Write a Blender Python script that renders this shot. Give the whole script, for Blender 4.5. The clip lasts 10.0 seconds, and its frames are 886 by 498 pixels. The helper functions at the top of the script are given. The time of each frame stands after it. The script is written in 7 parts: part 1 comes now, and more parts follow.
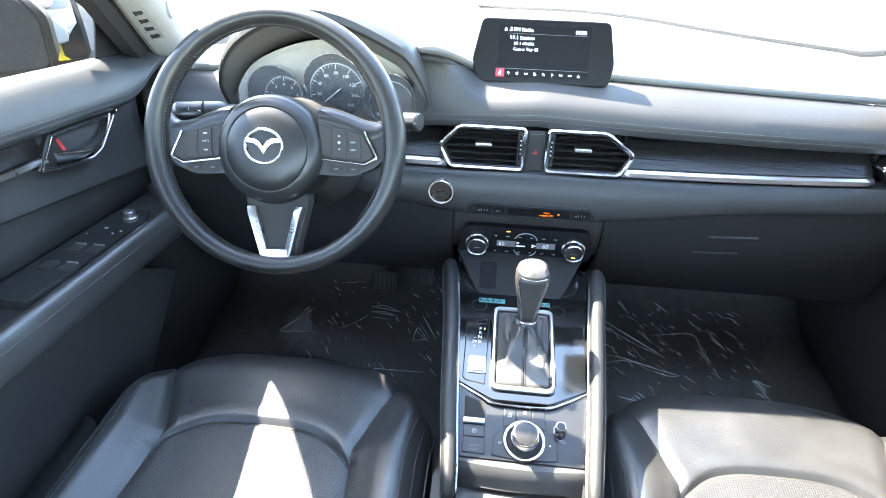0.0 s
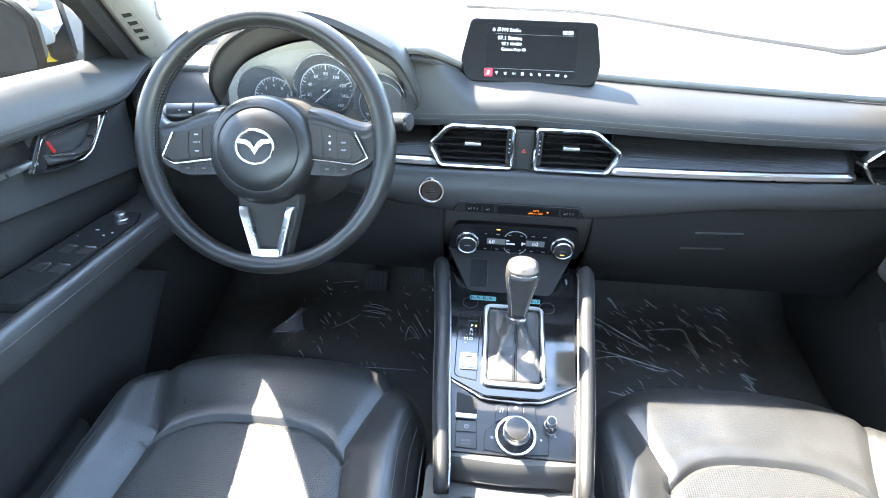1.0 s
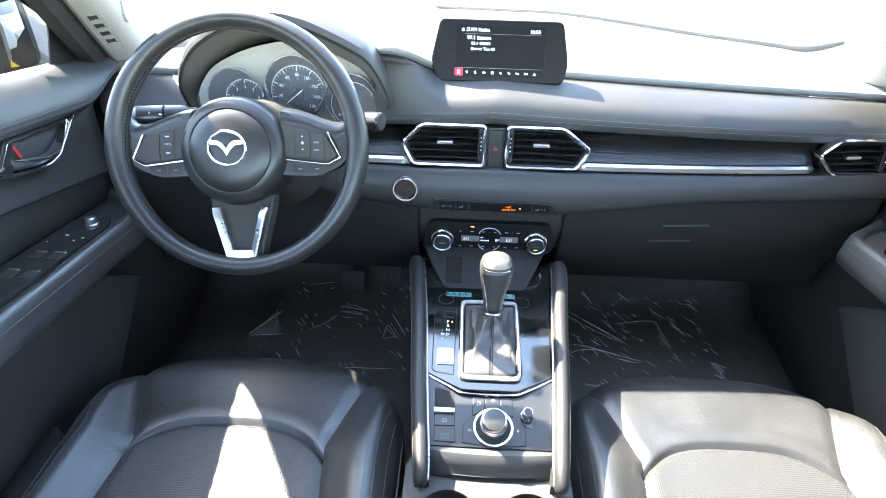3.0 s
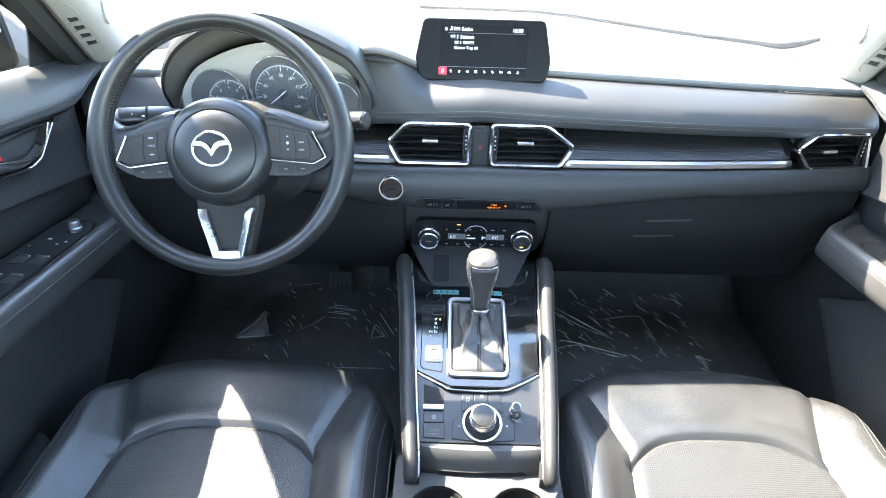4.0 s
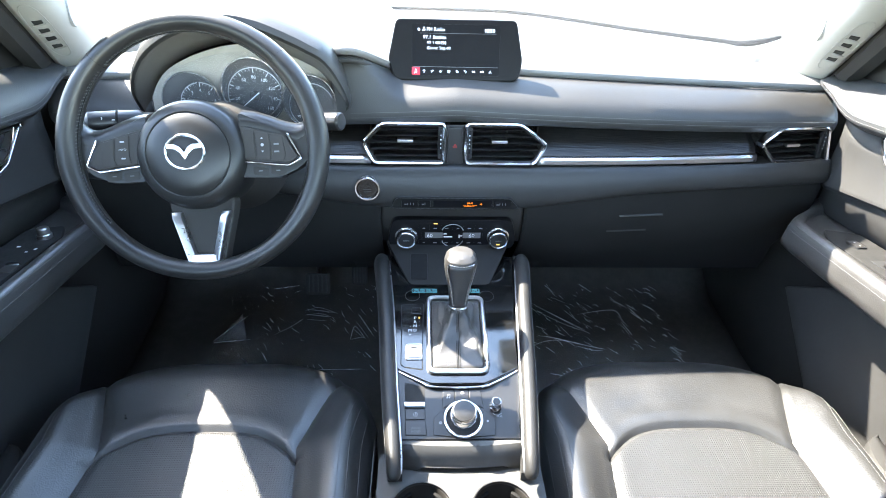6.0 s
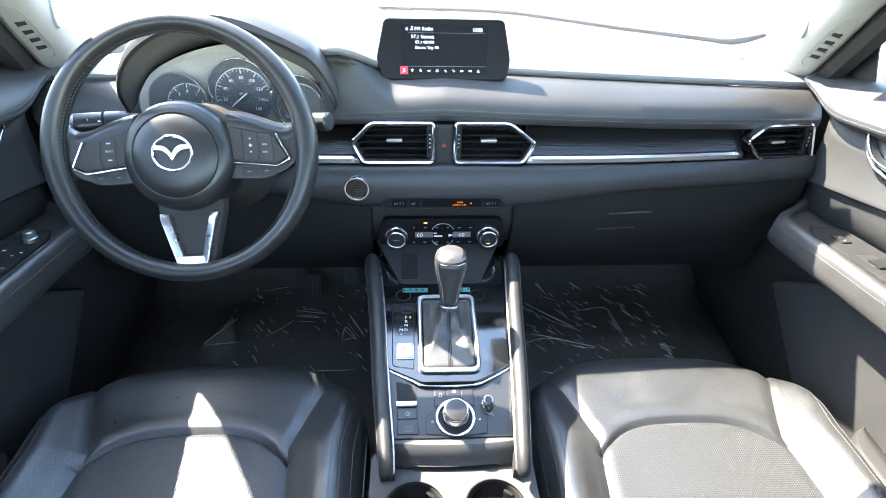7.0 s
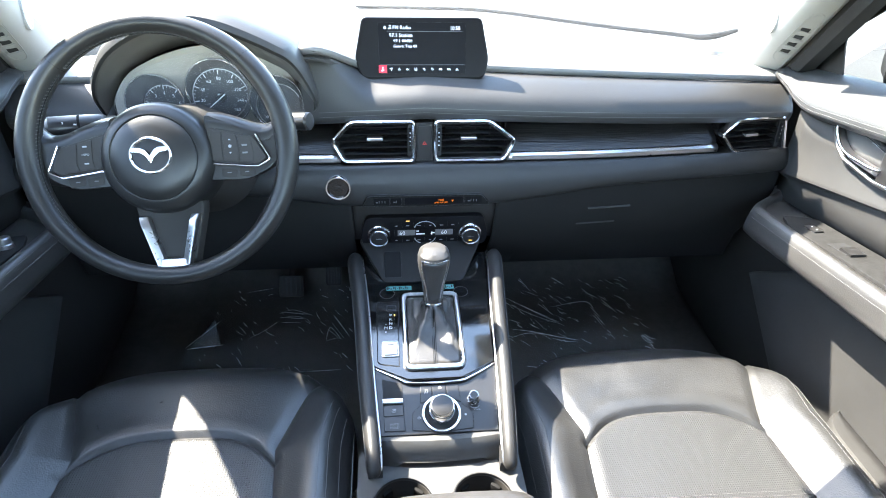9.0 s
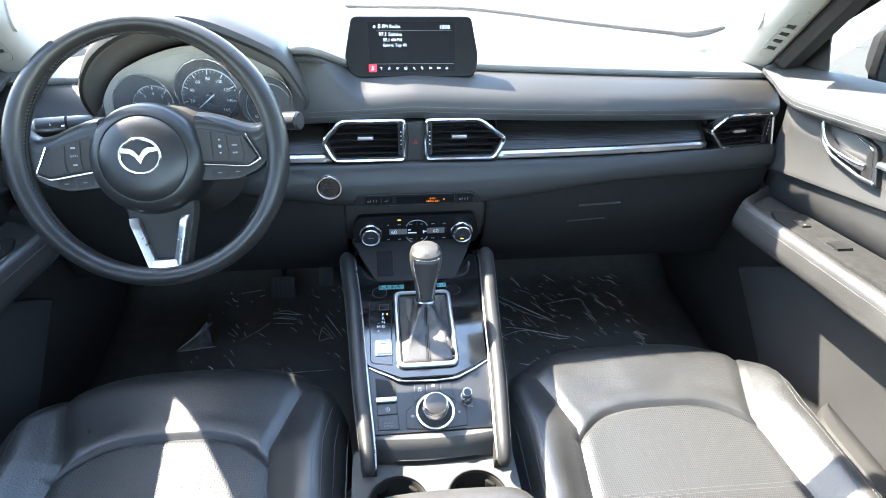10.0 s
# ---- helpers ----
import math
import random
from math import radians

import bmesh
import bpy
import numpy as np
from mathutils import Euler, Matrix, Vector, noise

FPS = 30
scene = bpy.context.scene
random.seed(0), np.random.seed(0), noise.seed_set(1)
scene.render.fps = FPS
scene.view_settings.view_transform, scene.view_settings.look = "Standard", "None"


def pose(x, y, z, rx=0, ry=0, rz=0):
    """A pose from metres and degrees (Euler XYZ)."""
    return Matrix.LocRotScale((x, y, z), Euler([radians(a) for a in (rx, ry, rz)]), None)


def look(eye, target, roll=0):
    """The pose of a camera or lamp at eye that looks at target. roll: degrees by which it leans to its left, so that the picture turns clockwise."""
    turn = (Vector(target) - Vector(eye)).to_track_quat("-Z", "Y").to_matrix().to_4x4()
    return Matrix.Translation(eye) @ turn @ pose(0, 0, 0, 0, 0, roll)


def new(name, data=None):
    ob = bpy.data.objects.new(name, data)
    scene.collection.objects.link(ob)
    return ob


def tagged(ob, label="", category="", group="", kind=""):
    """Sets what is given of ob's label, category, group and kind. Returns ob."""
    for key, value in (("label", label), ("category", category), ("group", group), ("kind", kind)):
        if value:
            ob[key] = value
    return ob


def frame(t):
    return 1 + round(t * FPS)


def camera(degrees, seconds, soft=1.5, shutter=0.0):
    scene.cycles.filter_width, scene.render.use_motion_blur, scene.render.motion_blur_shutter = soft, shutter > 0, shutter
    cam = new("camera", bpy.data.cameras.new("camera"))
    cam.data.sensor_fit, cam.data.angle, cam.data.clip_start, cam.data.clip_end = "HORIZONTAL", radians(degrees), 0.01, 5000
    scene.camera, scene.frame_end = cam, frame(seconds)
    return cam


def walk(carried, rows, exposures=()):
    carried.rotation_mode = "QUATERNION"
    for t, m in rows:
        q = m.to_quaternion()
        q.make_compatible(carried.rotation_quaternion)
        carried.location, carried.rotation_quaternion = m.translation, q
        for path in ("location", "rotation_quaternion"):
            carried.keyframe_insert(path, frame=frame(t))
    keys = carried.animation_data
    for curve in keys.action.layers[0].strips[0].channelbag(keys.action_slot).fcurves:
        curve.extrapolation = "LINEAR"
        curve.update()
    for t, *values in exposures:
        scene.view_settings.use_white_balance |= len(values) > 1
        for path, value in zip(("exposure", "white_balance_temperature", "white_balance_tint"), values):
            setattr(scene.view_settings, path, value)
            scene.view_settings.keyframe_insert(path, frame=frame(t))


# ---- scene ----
cam = camera(76.1, 10.0, soft=0.95)
PATH = [
    (0, (-0.067, -0.102, 1.019), (-0.225, 1.549, -0.099), 1.3),
    (0.5, (-0.065, -0.106, 1.02), (-0.209, 1.545, -0.099), 1.2),
    (1, (-0.065, -0.111, 1.023), (-0.193, 1.542, -0.096), 1.3),
    (1.5, (-0.065, -0.116, 1.023), (-0.171, 1.541, -0.093), 1.4),
    (2, (-0.065, -0.118, 1.024), (-0.151, 1.54, -0.091), 1.4),
    (2.5, (-0.062, -0.121, 1.024), (-0.13, 1.538, -0.09), 1.5),
    (4, (-0.059, -0.131, 1.024), (-0.062, 1.531, -0.087), 1.5),
    (4.5, (-0.06, -0.134, 1.025), (-0.039, 1.529, -0.086), 1.6),
    (5, (-0.06, -0.136, 1.024), (-0.018, 1.528, -0.084), 1.6),
    (5.5, (-0.06, -0.138, 1.026), (0.001, 1.526, -0.083), 1.7),
    (7, (-0.059, -0.141, 1.024), (0.052, 1.522, -0.082), 1.7),
    (7.5, (-0.06, -0.144, 1.024), (0.068, 1.519, -0.08), 1.8),
    (8, (-0.06, -0.145, 1.025), (0.083, 1.515, -0.081), 1.7),
    (8.5, (-0.06, -0.146, 1.025), (0.097, 1.512, -0.082), 1.7),
    (9, (-0.059, -0.147, 1.025), (0.112, 1.509, -0.083), 1.6),
    (9.5, (-0.059, -0.149, 1.025), (0.126, 1.505, -0.083), 1.6),
    (10, (-0.059, -0.15, 1.024), (0.14, 1.503, -0.084), 1.5),
]
walk(cam, [(t, look(eye, target, roll)) for t, eye, target, roll in PATH], [(0.0, 5.10, 7500, 9), (5.0, 4.85, 7400, 9), (10.0, 4.55, 7300, 9)])

# ---- daylight ----
SUN_WAY = Vector((0.0717, -0.0510, -0.100)).normalized()
world = bpy.data.worlds.new("sky")
scene.world = world
world.use_nodes = True
wn = world.node_tree.nodes
sky = wn.new("ShaderNodeTexSky")
sky.sky_type = "NISHITA"
sky.sun_disc = False
sky.ozone_density = 2.5
sky.dust_density = 0.6
sky.sun_elevation = math.asin(-SUN_WAY.z)
sky.sun_rotation = math.atan2(-SUN_WAY.x, -SUN_WAY.y)
wn["Background"].inputs["Strength"].default_value = 0.15
world.node_tree.links.new(sky.outputs["Color"], wn["Background"].inputs["Color"])
sun_data = bpy.data.lights.new("sun", "SUN")
sun_data.energy = 2.3
sun_data.angle = radians(0.53)
sun_data.color = (1.0, 0.99, 0.97)
sun = new("sun", sun_data)
sun.rotation_euler = SUN_WAY.to_track_quat("-Z", "Y").to_euler()


# ---- materials ----
def material(name, color, rough=0.5, metal=0.0, spec=0.5, grain=None, relief=0.0, vary=0.0, vary_scale=6.0, rough_vary=0.0, coat=0.0, stretch=(1, 1, 1), crease=None):
    """A surface with fine relief (grain: kind and scale per metre) and slow change of tone."""
    m = bpy.data.materials.new(name)
    m.use_nodes = True
    nt = m.node_tree
    b = nt.nodes["Principled BSDF"]
    b.inputs["Base Color"].default_value = (*color, 1)
    b.inputs["Roughness"].default_value = rough
    b.inputs["Metallic"].default_value = metal
    b.inputs["Specular IOR Level"].default_value = spec
    b.inputs["Coat Weight"].default_value = coat
    b.inputs["Coat Roughness"].default_value = 0.06
    tc = nt.nodes.new("ShaderNodeTexCoord")
    mp = nt.nodes.new("ShaderNodeMapping")
    mp.inputs["Scale"].default_value = stretch
    nt.links.new(tc.outputs["Object"], mp.inputs["Vector"])
    if vary or rough_vary:
        n1 = nt.nodes.new("ShaderNodeTexNoise")
        n1.inputs["Scale"].default_value = vary_scale
        n1.inputs["Detail"].default_value = 6
        n1.inputs["Roughness"].default_value = 0.65
        nt.links.new(mp.outputs["Vector"], n1.inputs["Vector"])
        if vary:
            ramp = nt.nodes.new("ShaderNodeMapRange")
            ramp.inputs["From Min"].default_value = 0.3
            ramp.inputs["From Max"].default_value = 0.7
            ramp.inputs["To Min"].default_value = 1 - vary
            ramp.inputs["To Max"].default_value = 1 + vary
            nt.links.new(n1.outputs["Fac"], ramp.inputs["Value"])
            mul = nt.nodes.new("ShaderNodeVectorMath")
            mul.operation = "SCALE"
            mul.inputs[0].default_value = color
            nt.links.new(ramp.outputs["Result"], mul.inputs["Scale"])
            nt.links.new(mul.outputs["Vector"], b.inputs["Base Color"])
        if rough_vary:
            r2 = nt.nodes.new("ShaderNodeMapRange")
            r2.inputs["From Min"].default_value = 0.3
            r2.inputs["From Max"].default_value = 0.7
            r2.inputs["To Min"].default_value = max(rough - rough_vary, 0.02)
            r2.inputs["To Max"].default_value = min(rough + rough_vary, 1)
            nt.links.new(n1.outputs["Fac"], r2.inputs["Value"])
            nt.links.new(r2.outputs["Result"], b.inputs["Roughness"])
    if grain:
        kind, scale = grain
        if kind == "pebble":
            g = nt.nodes.new("ShaderNodeTexVoronoi")
            g.feature = "SMOOTH_F1"
            out = g.outputs["Distance"]
        elif kind == "holes":
            g = nt.nodes.new("ShaderNodeTexVoronoi")
            g.inputs["Randomness"].default_value = 0.0
            out = g.outputs["Distance"]
        else:
            g = nt.nodes.new("ShaderNodeTexNoise")
            g.inputs["Detail"].default_value = 4
            out = g.outputs["Fac"]
        g.inputs["Scale"].default_value = scale
        nt.links.new(mp.outputs["Vector"], g.inputs["Vector"])
        bump = nt.nodes.new("ShaderNodeBump")
        bump.inputs["Strength"].default_value = relief
        bump.inputs["Distance"].default_value = 0.6 / scale
        if kind == "pebble":
            bump.invert = True
        if kind == "holes":
            st = nt.nodes.new("ShaderNodeMapRange")
            st.inputs["From Min"].default_value = 0.16
            st.inputs["From Max"].default_value = 0.34
            nt.links.new(out, st.inputs["Value"])
            out = st.outputs["Result"]
            dark = nt.nodes.new("ShaderNodeMix")
            dark.data_type = "RGBA"
            dark.inputs["A"].default_value = (0.008, 0.008, 0.008, 1)
            dark.inputs["B"].default_value = (*color, 1)
            nt.links.new(out, dark.inputs["Factor"])
            nt.links.new(dark.outputs["Result"], b.inputs["Base Color"])
        nt.links.new(out, bump.inputs["Height"])
        last = bump
        if crease:
            wr = nt.nodes.new("ShaderNodeTexVoronoi")
            wr.feature = "DISTANCE_TO_EDGE"
            wr.inputs["Scale"].default_value = crease[0]
            warp = nt.nodes.new("ShaderNodeTexNoise")
            warp.inputs["Scale"].default_value = crease[0] * 0.7
            warp.inputs["Detail"].default_value = 3
            add = nt.nodes.new("ShaderNodeVectorMath")
            add.operation = "MULTIPLY_ADD"
            add.inputs[1].default_value = (0.05, 0.05, 0.05)
            nt.links.new(warp.outputs["Color"], add.inputs[0])
            nt.links.new(mp.outputs["Vector"], add.inputs[2])
            nt.links.new(mp.outputs["Vector"], warp.inputs["Vector"])
            nt.links.new(add.outputs["Vector"], wr.inputs["Vector"])
            cut = nt.nodes.new("ShaderNodeMapRange")
            cut.inputs["From Max"].default_value = 0.10
            nt.links.new(wr.outputs["Distance"], cut.inputs["Value"])
            b2 = nt.nodes.new("ShaderNodeBump")
            b2.inputs["Strength"].default_value = crease[1]
            b2.inputs["Distance"].default_value = 0.002
            nt.links.new(cut.outputs["Result"], b2.inputs["Height"])
            nt.links.new(bump.outputs["Normal"], b2.inputs["Normal"])
            last = b2
        nt.links.new(last.outputs["Normal"], b.inputs["Normal"])
    return m


def glow(name, color, strength):
    m = bpy.data.materials.new(name)
    m.use_nodes = True
    b = m.node_tree.nodes["Principled BSDF"]
    b.inputs["Base Color"].default_value = (*color, 1)
    b.inputs["Emission Color"].default_value = (*color, 1)
    b.inputs["Emission Strength"].default_value = strength
    return m


def pane_material(name, dust, tint=(1, 1, 1), ior=1.45, inside=False):
    """Clear thin glass with a film of road dust that scatters the sun."""
    m = bpy.data.materials.new(name)
    m.use_nodes = True
    nt = m.node_tree
    nt.nodes.remove(nt.nodes["Principled BSDF"])
    clear = nt.nodes.new("ShaderNodeBsdfTransparent")
    clear.inputs["Color"].default_value = (*tint, 1)
    gloss = nt.nodes.new("ShaderNodeBsdfGlossy")
    gloss.inputs["Roughness"].default_value = 0.02
    film = nt.nodes.new("ShaderNodeBsdfDiffuse" if inside else "ShaderNodeBsdfTranslucent")
    film.inputs["Color"].default_value = (0.8, 0.8, 0.78, 1)
    fres = nt.nodes.new("ShaderNodeFresnel")
    fres.inputs["IOR"].default_value = ior
    m1, m2 = nt.nodes.new("ShaderNodeMixShader"), nt.nodes.new("ShaderNodeMixShader")
    spots = nt.nodes.new("ShaderNodeTexNoise")
    spots.inputs["Scale"].default_value = 14
    spots.inputs["Detail"].default_value = 7
    amount = nt.nodes.new("ShaderNodeMapRange")
    amount.inputs["From Min"].default_value = 0.3
    amount.inputs["From Max"].default_value = 0.75
    amount.inputs["To Min"].default_value = dust * 0.6
    amount.inputs["To Max"].default_value = dust * 1.5
    nt.links.new(spots.outputs["Fac"], amount.inputs["Value"])
    nt.links.new(amount.outputs["Result"], m1.inputs["Fac"])
    nt.links.new(clear.outputs["BSDF"], m1.inputs[1])
    nt.links.new(film.outputs["BSDF"], m1.inputs[2])
    nt.links.new(fres.outputs["Fac"], m2.inputs["Fac"])
    nt.links.new(m1.outputs["Shader"], m2.inputs[1])
    nt.links.new(gloss.outputs["BSDF"], m2.inputs[2])
    nt.links.new(m2.outputs["Shader"], nt.nodes["Material Output"].inputs["Surface"])
    return m


M_LEATHER = material("black_leather", (0.032, 0.031, 0.030), 0.38, spec=0.6, grain=("pebble", 620), relief=0.25, vary=0.18, vary_scale=9, rough_vary=0.08)
M_PAD = material("door_pad_leather", (0.030, 0.030, 0.030), 0.50, spec=0.30, grain=("pebble", 620), relief=0.25, vary=0.18, vary_scale=9, rough_vary=0.08)
M_SEAT = material("creased_seat_leather", (0.0275, 0.0275, 0.0272), 0.37, spec=0.65, grain=("pebble", 520), relief=0.26, vary=0.22, vary_scale=12, rough_vary=0.10, crease=(48, 0.05))
M_RAIL = material("black_rail_leather", (0.020, 0.0195, 0.019), 0.48, spec=0.35, grain=("pebble", 620), relief=0.22, vary=0.18, vary_scale=9, rough_vary=0.08)
M_WHEEL = material("wheel_leather", (0.0135, 0.0130, 0.0125), 0.35, spec=0.40, grain=("pebble", 900), relief=0.14, vary=0.15, vary_scale=14, rough_vary=0.04)
M_PERF = material("perforated_leather", (0.033, 0.0328, 0.0325), 0.44, spec=0.55, grain=("holes", 275), relief=0.6, stretch=(1, 1, 0))
M_VINYL = material("soft_dash_vinyl", (0.027, 0.0258, 0.0242), 0.50, spec=0.42, grain=("pebble", 800), relief=0.22, vary=0.12, vary_scale=5, rough_vary=0.06)
M_PLASTIC = material("black_plastic", (0.026, 0.0235, 0.021), 0.62, spec=0.25, grain=("noise", 1500), relief=0.12, vary=0.12, vary_scale=12)
M_HARD = material("hard_grey_plastic", (0.0275, 0.0270, 0.0262), 0.62, spec=0.35, grain=("noise", 1100), relief=0.18, vary=0.15, vary_scale=10)
# dash vinyl several times paler: the windshield glare is put into its colour
M_TOP = material("glare_paled_vinyl", (0.12, 0.116, 0.110), 0.50, spec=0.45, grain=("pebble", 800), relief=0.22, vary=0.14, vary_scale=5, rough_vary=0.06)
M_PIANO = material("gloss_black", (0.006, 0.006, 0.006), 0.08, spec=0.8, grain=("noise", 300), relief=0.008, rough_vary=0.05, vary_scale=30)
M_SATIN = material("satin_black", (0.015, 0.0147, 0.0147), 0.33, spec=0.45, grain=("noise", 1400), relief=0.05, vary=0.10, vary_scale=20)
M_CHROME = material("chrome", (0.80, 0.80, 0.81), 0.14, metal=1.0, rough_vary=0.06, vary_scale=40)
M_SILVER = material("satin_silver", (0.55, 0.55, 0.56), 0.30, metal=1.0, rough_vary=0.05, vary_scale=9)
M_WOOD = material("dark_grained_trim", (0.017, 0.0155, 0.0145), 0.30, grain=("noise", 60), relief=0.18, vary=0.6, vary_scale=60, stretch=(0.05, 6, 6))
M_CARPET = material("black_carpet", (0.085, 0.078, 0.070), 0.95, spec=0.1, grain=("noise", 500), relief=0.9, vary=0.15, vary_scale=40)
M_BEIGE = material("grey_pillar_trim", (0.24, 0.23, 0.21), 0.75, grain=("noise", 900), relief=0.2, vary=0.05, vary_scale=8)
M_LINER = material("headliner_cloth", (0.45, 0.44, 0.41), 0.95, spec=0.1, grain=("noise", 700), relief=0.3, vary=0.05)
M_STITCH = material("grey_thread", (0.11, 0.108, 0.105), 0.85, spec=0.2)
M_DARKHOLE = material("dark_recess", (0.006, 0.006, 0.006), 0.8, vary=0.3, vary_scale=30)
M_RUBBER = material("black_rubber", (0.010, 0.010, 0.010), 0.8, spec=0.12, vary=0.2, vary_scale=30)
M_WHITE = material("white_print", (0.75, 0.75, 0.75), 0.6)
M_PRINT = material("grey_print", (0.26, 0.26, 0.27), 0.6)
M_FAINT = material("worn_print", (0.12, 0.12, 0.125), 0.6)
# dark grained shroud plastic, its colour lifted to paint the glare inside the hood
M_SHROUD = material("glare_lifted_plastic", (0.105, 0.096, 0.086), 0.6, grain=("noise", 1300), relief=0.15, vary=0.1, vary_scale=10)
M_THREAD = material("pale_thread", (0.10, 0.098, 0.095), 0.85, spec=0.2)
M_BOOT = material("soft_boot_leather", (0.045, 0.043, 0.041), 0.33, grain=("pebble", 500), relief=0.35, vary=0.2, vary_scale=25, rough_vary=0.08, crease=(60, 0.12))
M_KNOB = material("worn_satin_knob", (0.040, 0.038, 0.036), 0.42, metal=0.0, spec=0.4, rough_vary=0.1, vary_scale=50, vary=0.1)
M_SCREEN = material("dark_display_glass", (0.006, 0.0057, 0.0066), 0.35, spec=0.10, vary=0.1, vary_scale=20)
M_BEZEL = material("matt_screen_housing", (0.008, 0.0075, 0.0078), 0.30, spec=0.12, vary=0.1, vary_scale=20)
M_TEXT = glow("screen_white", (0.9, 0.92, 0.95), 0.018)
M_RED = glow("screen_red", (0.75, 0.01, 0.03), 0.026)
M_ORANGE = glow("warning_orange", (1.0, 0.22, 0.01), 0.050)
M_AMBER = glow("lamp_amber", (1.0, 0.55, 0.12), 0.072)
M_DIGIT = glow("lcd_digits", (0.75, 0.78, 0.8), 0.013)
M_LCD = glow("lcd_grey", (0.10, 0.105, 0.11), 0.011)
M_TEAL = material("teal_label", (0.035, 0.17, 0.17), 0.5, vary=0.3, vary_scale=300)
M_GAUGE = material("gauge_face", (0.030, 0.031, 0.033), 0.45, vary=0.1, vary_scale=30)
# cluster face; the beige colour paints the sunlit haze of the lens
M_HAZE = material("painted_lens_haze", (0.25, 0.225, 0.185), 0.45, vary=0.1, vary_scale=10)
M_NEEDLE = material("needle_white", (0.8, 0.8, 0.8), 0.4)
M_REDPART = material("red_plastic", (0.5, 0.02, 0.02), 0.4)
M_PAINT = material("white_car_paint", (0.72, 0.73, 0.74), 0.25, coat=1.0, vary=0.03, vary_scale=3)
M_PARKED = material("dusty_silver_paint", (0.22, 0.223, 0.226), 0.45, spec=0.3, vary=0.08, vary_scale=3)
M_ASPHALT = material("worn_asphalt", (0.030, 0.029, 0.027), 0.9, spec=0.2, grain=("noise", 90), relief=0.6, vary=0.3, vary_scale=2.5)
M_CONCRETE = material("worn_pavement", (0.060, 0.056, 0.048), 0.9, grain=("noise", 60), relief=0.5, vary=0.18, vary_scale=1.6)
M_JOINT = material("concrete_joint", (0.10, 0.095, 0.085), 0.95, vary=0.3, vary_scale=9)
M_YELLOW = material("yellow_plastic", (0.75, 0.52, 0.02), 0.5, vary=0.1)
M_MIRROR = material("mirror_glass", (0.75, 0.76, 0.76), 0.03, metal=1.0, rough_vary=0.02, vary_scale=60)
M_GLASS = pane_material("windshield_glass", 0.004, (0.86, 0.90, 0.88))
M_SIDE = pane_material("side_glass", 0.002, (0.46, 0.47, 0.455), 1.08)
M_SLOT = material("shadowed_slot", (0.012, 0.012, 0.011), 0.9, vary=0.2)
M_SAIL = material("matt_black_cover", (0.027, 0.0245, 0.022), 0.8, spec=0.15, grain=("noise", 900), relief=0.2, vary=0.15)
M_FASCIA = material("black_fascia_vinyl", (0.0175, 0.0170, 0.0162), 0.46, spec=0.45, grain=("pebble", 800), relief=0.2, vary=0.12, vary_scale=5, rough_vary=0.06)
M_KNEE = material("dull_black_plastic", (0.0135, 0.0130, 0.0122), 0.72, spec=0.2, grain=("noise", 900), relief=0.2, vary=0.15, vary_scale=9)
M_LATCH = material("worn_latch_plastic", (0.032, 0.0315, 0.030), 0.55, vary=0.2, vary_scale=40)
# lit copy of the dusty hard plastic: sunshine on the deck is in the colour
M_DECK = material("sunlit_dusty_plastic", (0.062, 0.061, 0.058), 0.6, spec=0.35, grain=("noise", 1100), relief=0.18, vary=0.2, vary_scale=14)
M_MESH = material("perforated_grey_mesh", (0.30, 0.30, 0.29), 0.6, grain=("holes", 450), relief=0.6)
M_LAMP = material("headlight_lens", (0.25, 0.27, 0.30), 0.08, metal=0.6)


def film_material():
    m = bpy.data.materials.new("clear_film")
    m.use_nodes = True
    b = m.node_tree.nodes["Principled BSDF"]
    b.inputs["Base Color"].default_value = (0.9, 0.92, 0.94, 1)
    b.inputs["Roughness"].default_value = 0.12
    b.inputs["Alpha"].default_value = 0.04
    b.inputs["Specular IOR Level"].default_value = 0.8
    return m


M_FILM = film_material()
M_FLAP = film_material()
M_FLAP.name = "crumpled_film"
M_FLAP.node_tree.nodes["Principled BSDF"].inputs["Alpha"].default_value = 0.24
# opaque white for the highlights along the clear film's creases
M_FOLD = material("crease_highlight_white", (0.80, 0.82, 0.84), 0.22, spec=0.8, vary=0.6, vary_scale=60)
M_LENS = pane_material("cluster_lens", 0.022, inside=True)
M_CARD = material("shade_card_white", (0.7, 0.7, 0.68), 0.8)
M_DUSTY = material("dusty_black_plastic", (0.020, 0.0198, 0.0192), 0.8, spec=0.08, grain=("noise", 200), relief=0.2, vary=0.25, vary_scale=70)

# ---- mesh tools ----
BASE = {}
CABIN = Vector((0.0, -0.1, 1.0))  # a point inside the cabin, for facing sheets inwards


def thing(name, at, label, category, group="", kind=""):
    """A top-level Empty at its base, for parts."""
    ob = new(name)
    ob.empty_display_size = 0.02
    ob.location = at
    BASE[ob.name] = Vector(at)
    return tagged(ob, label, category, group, kind)


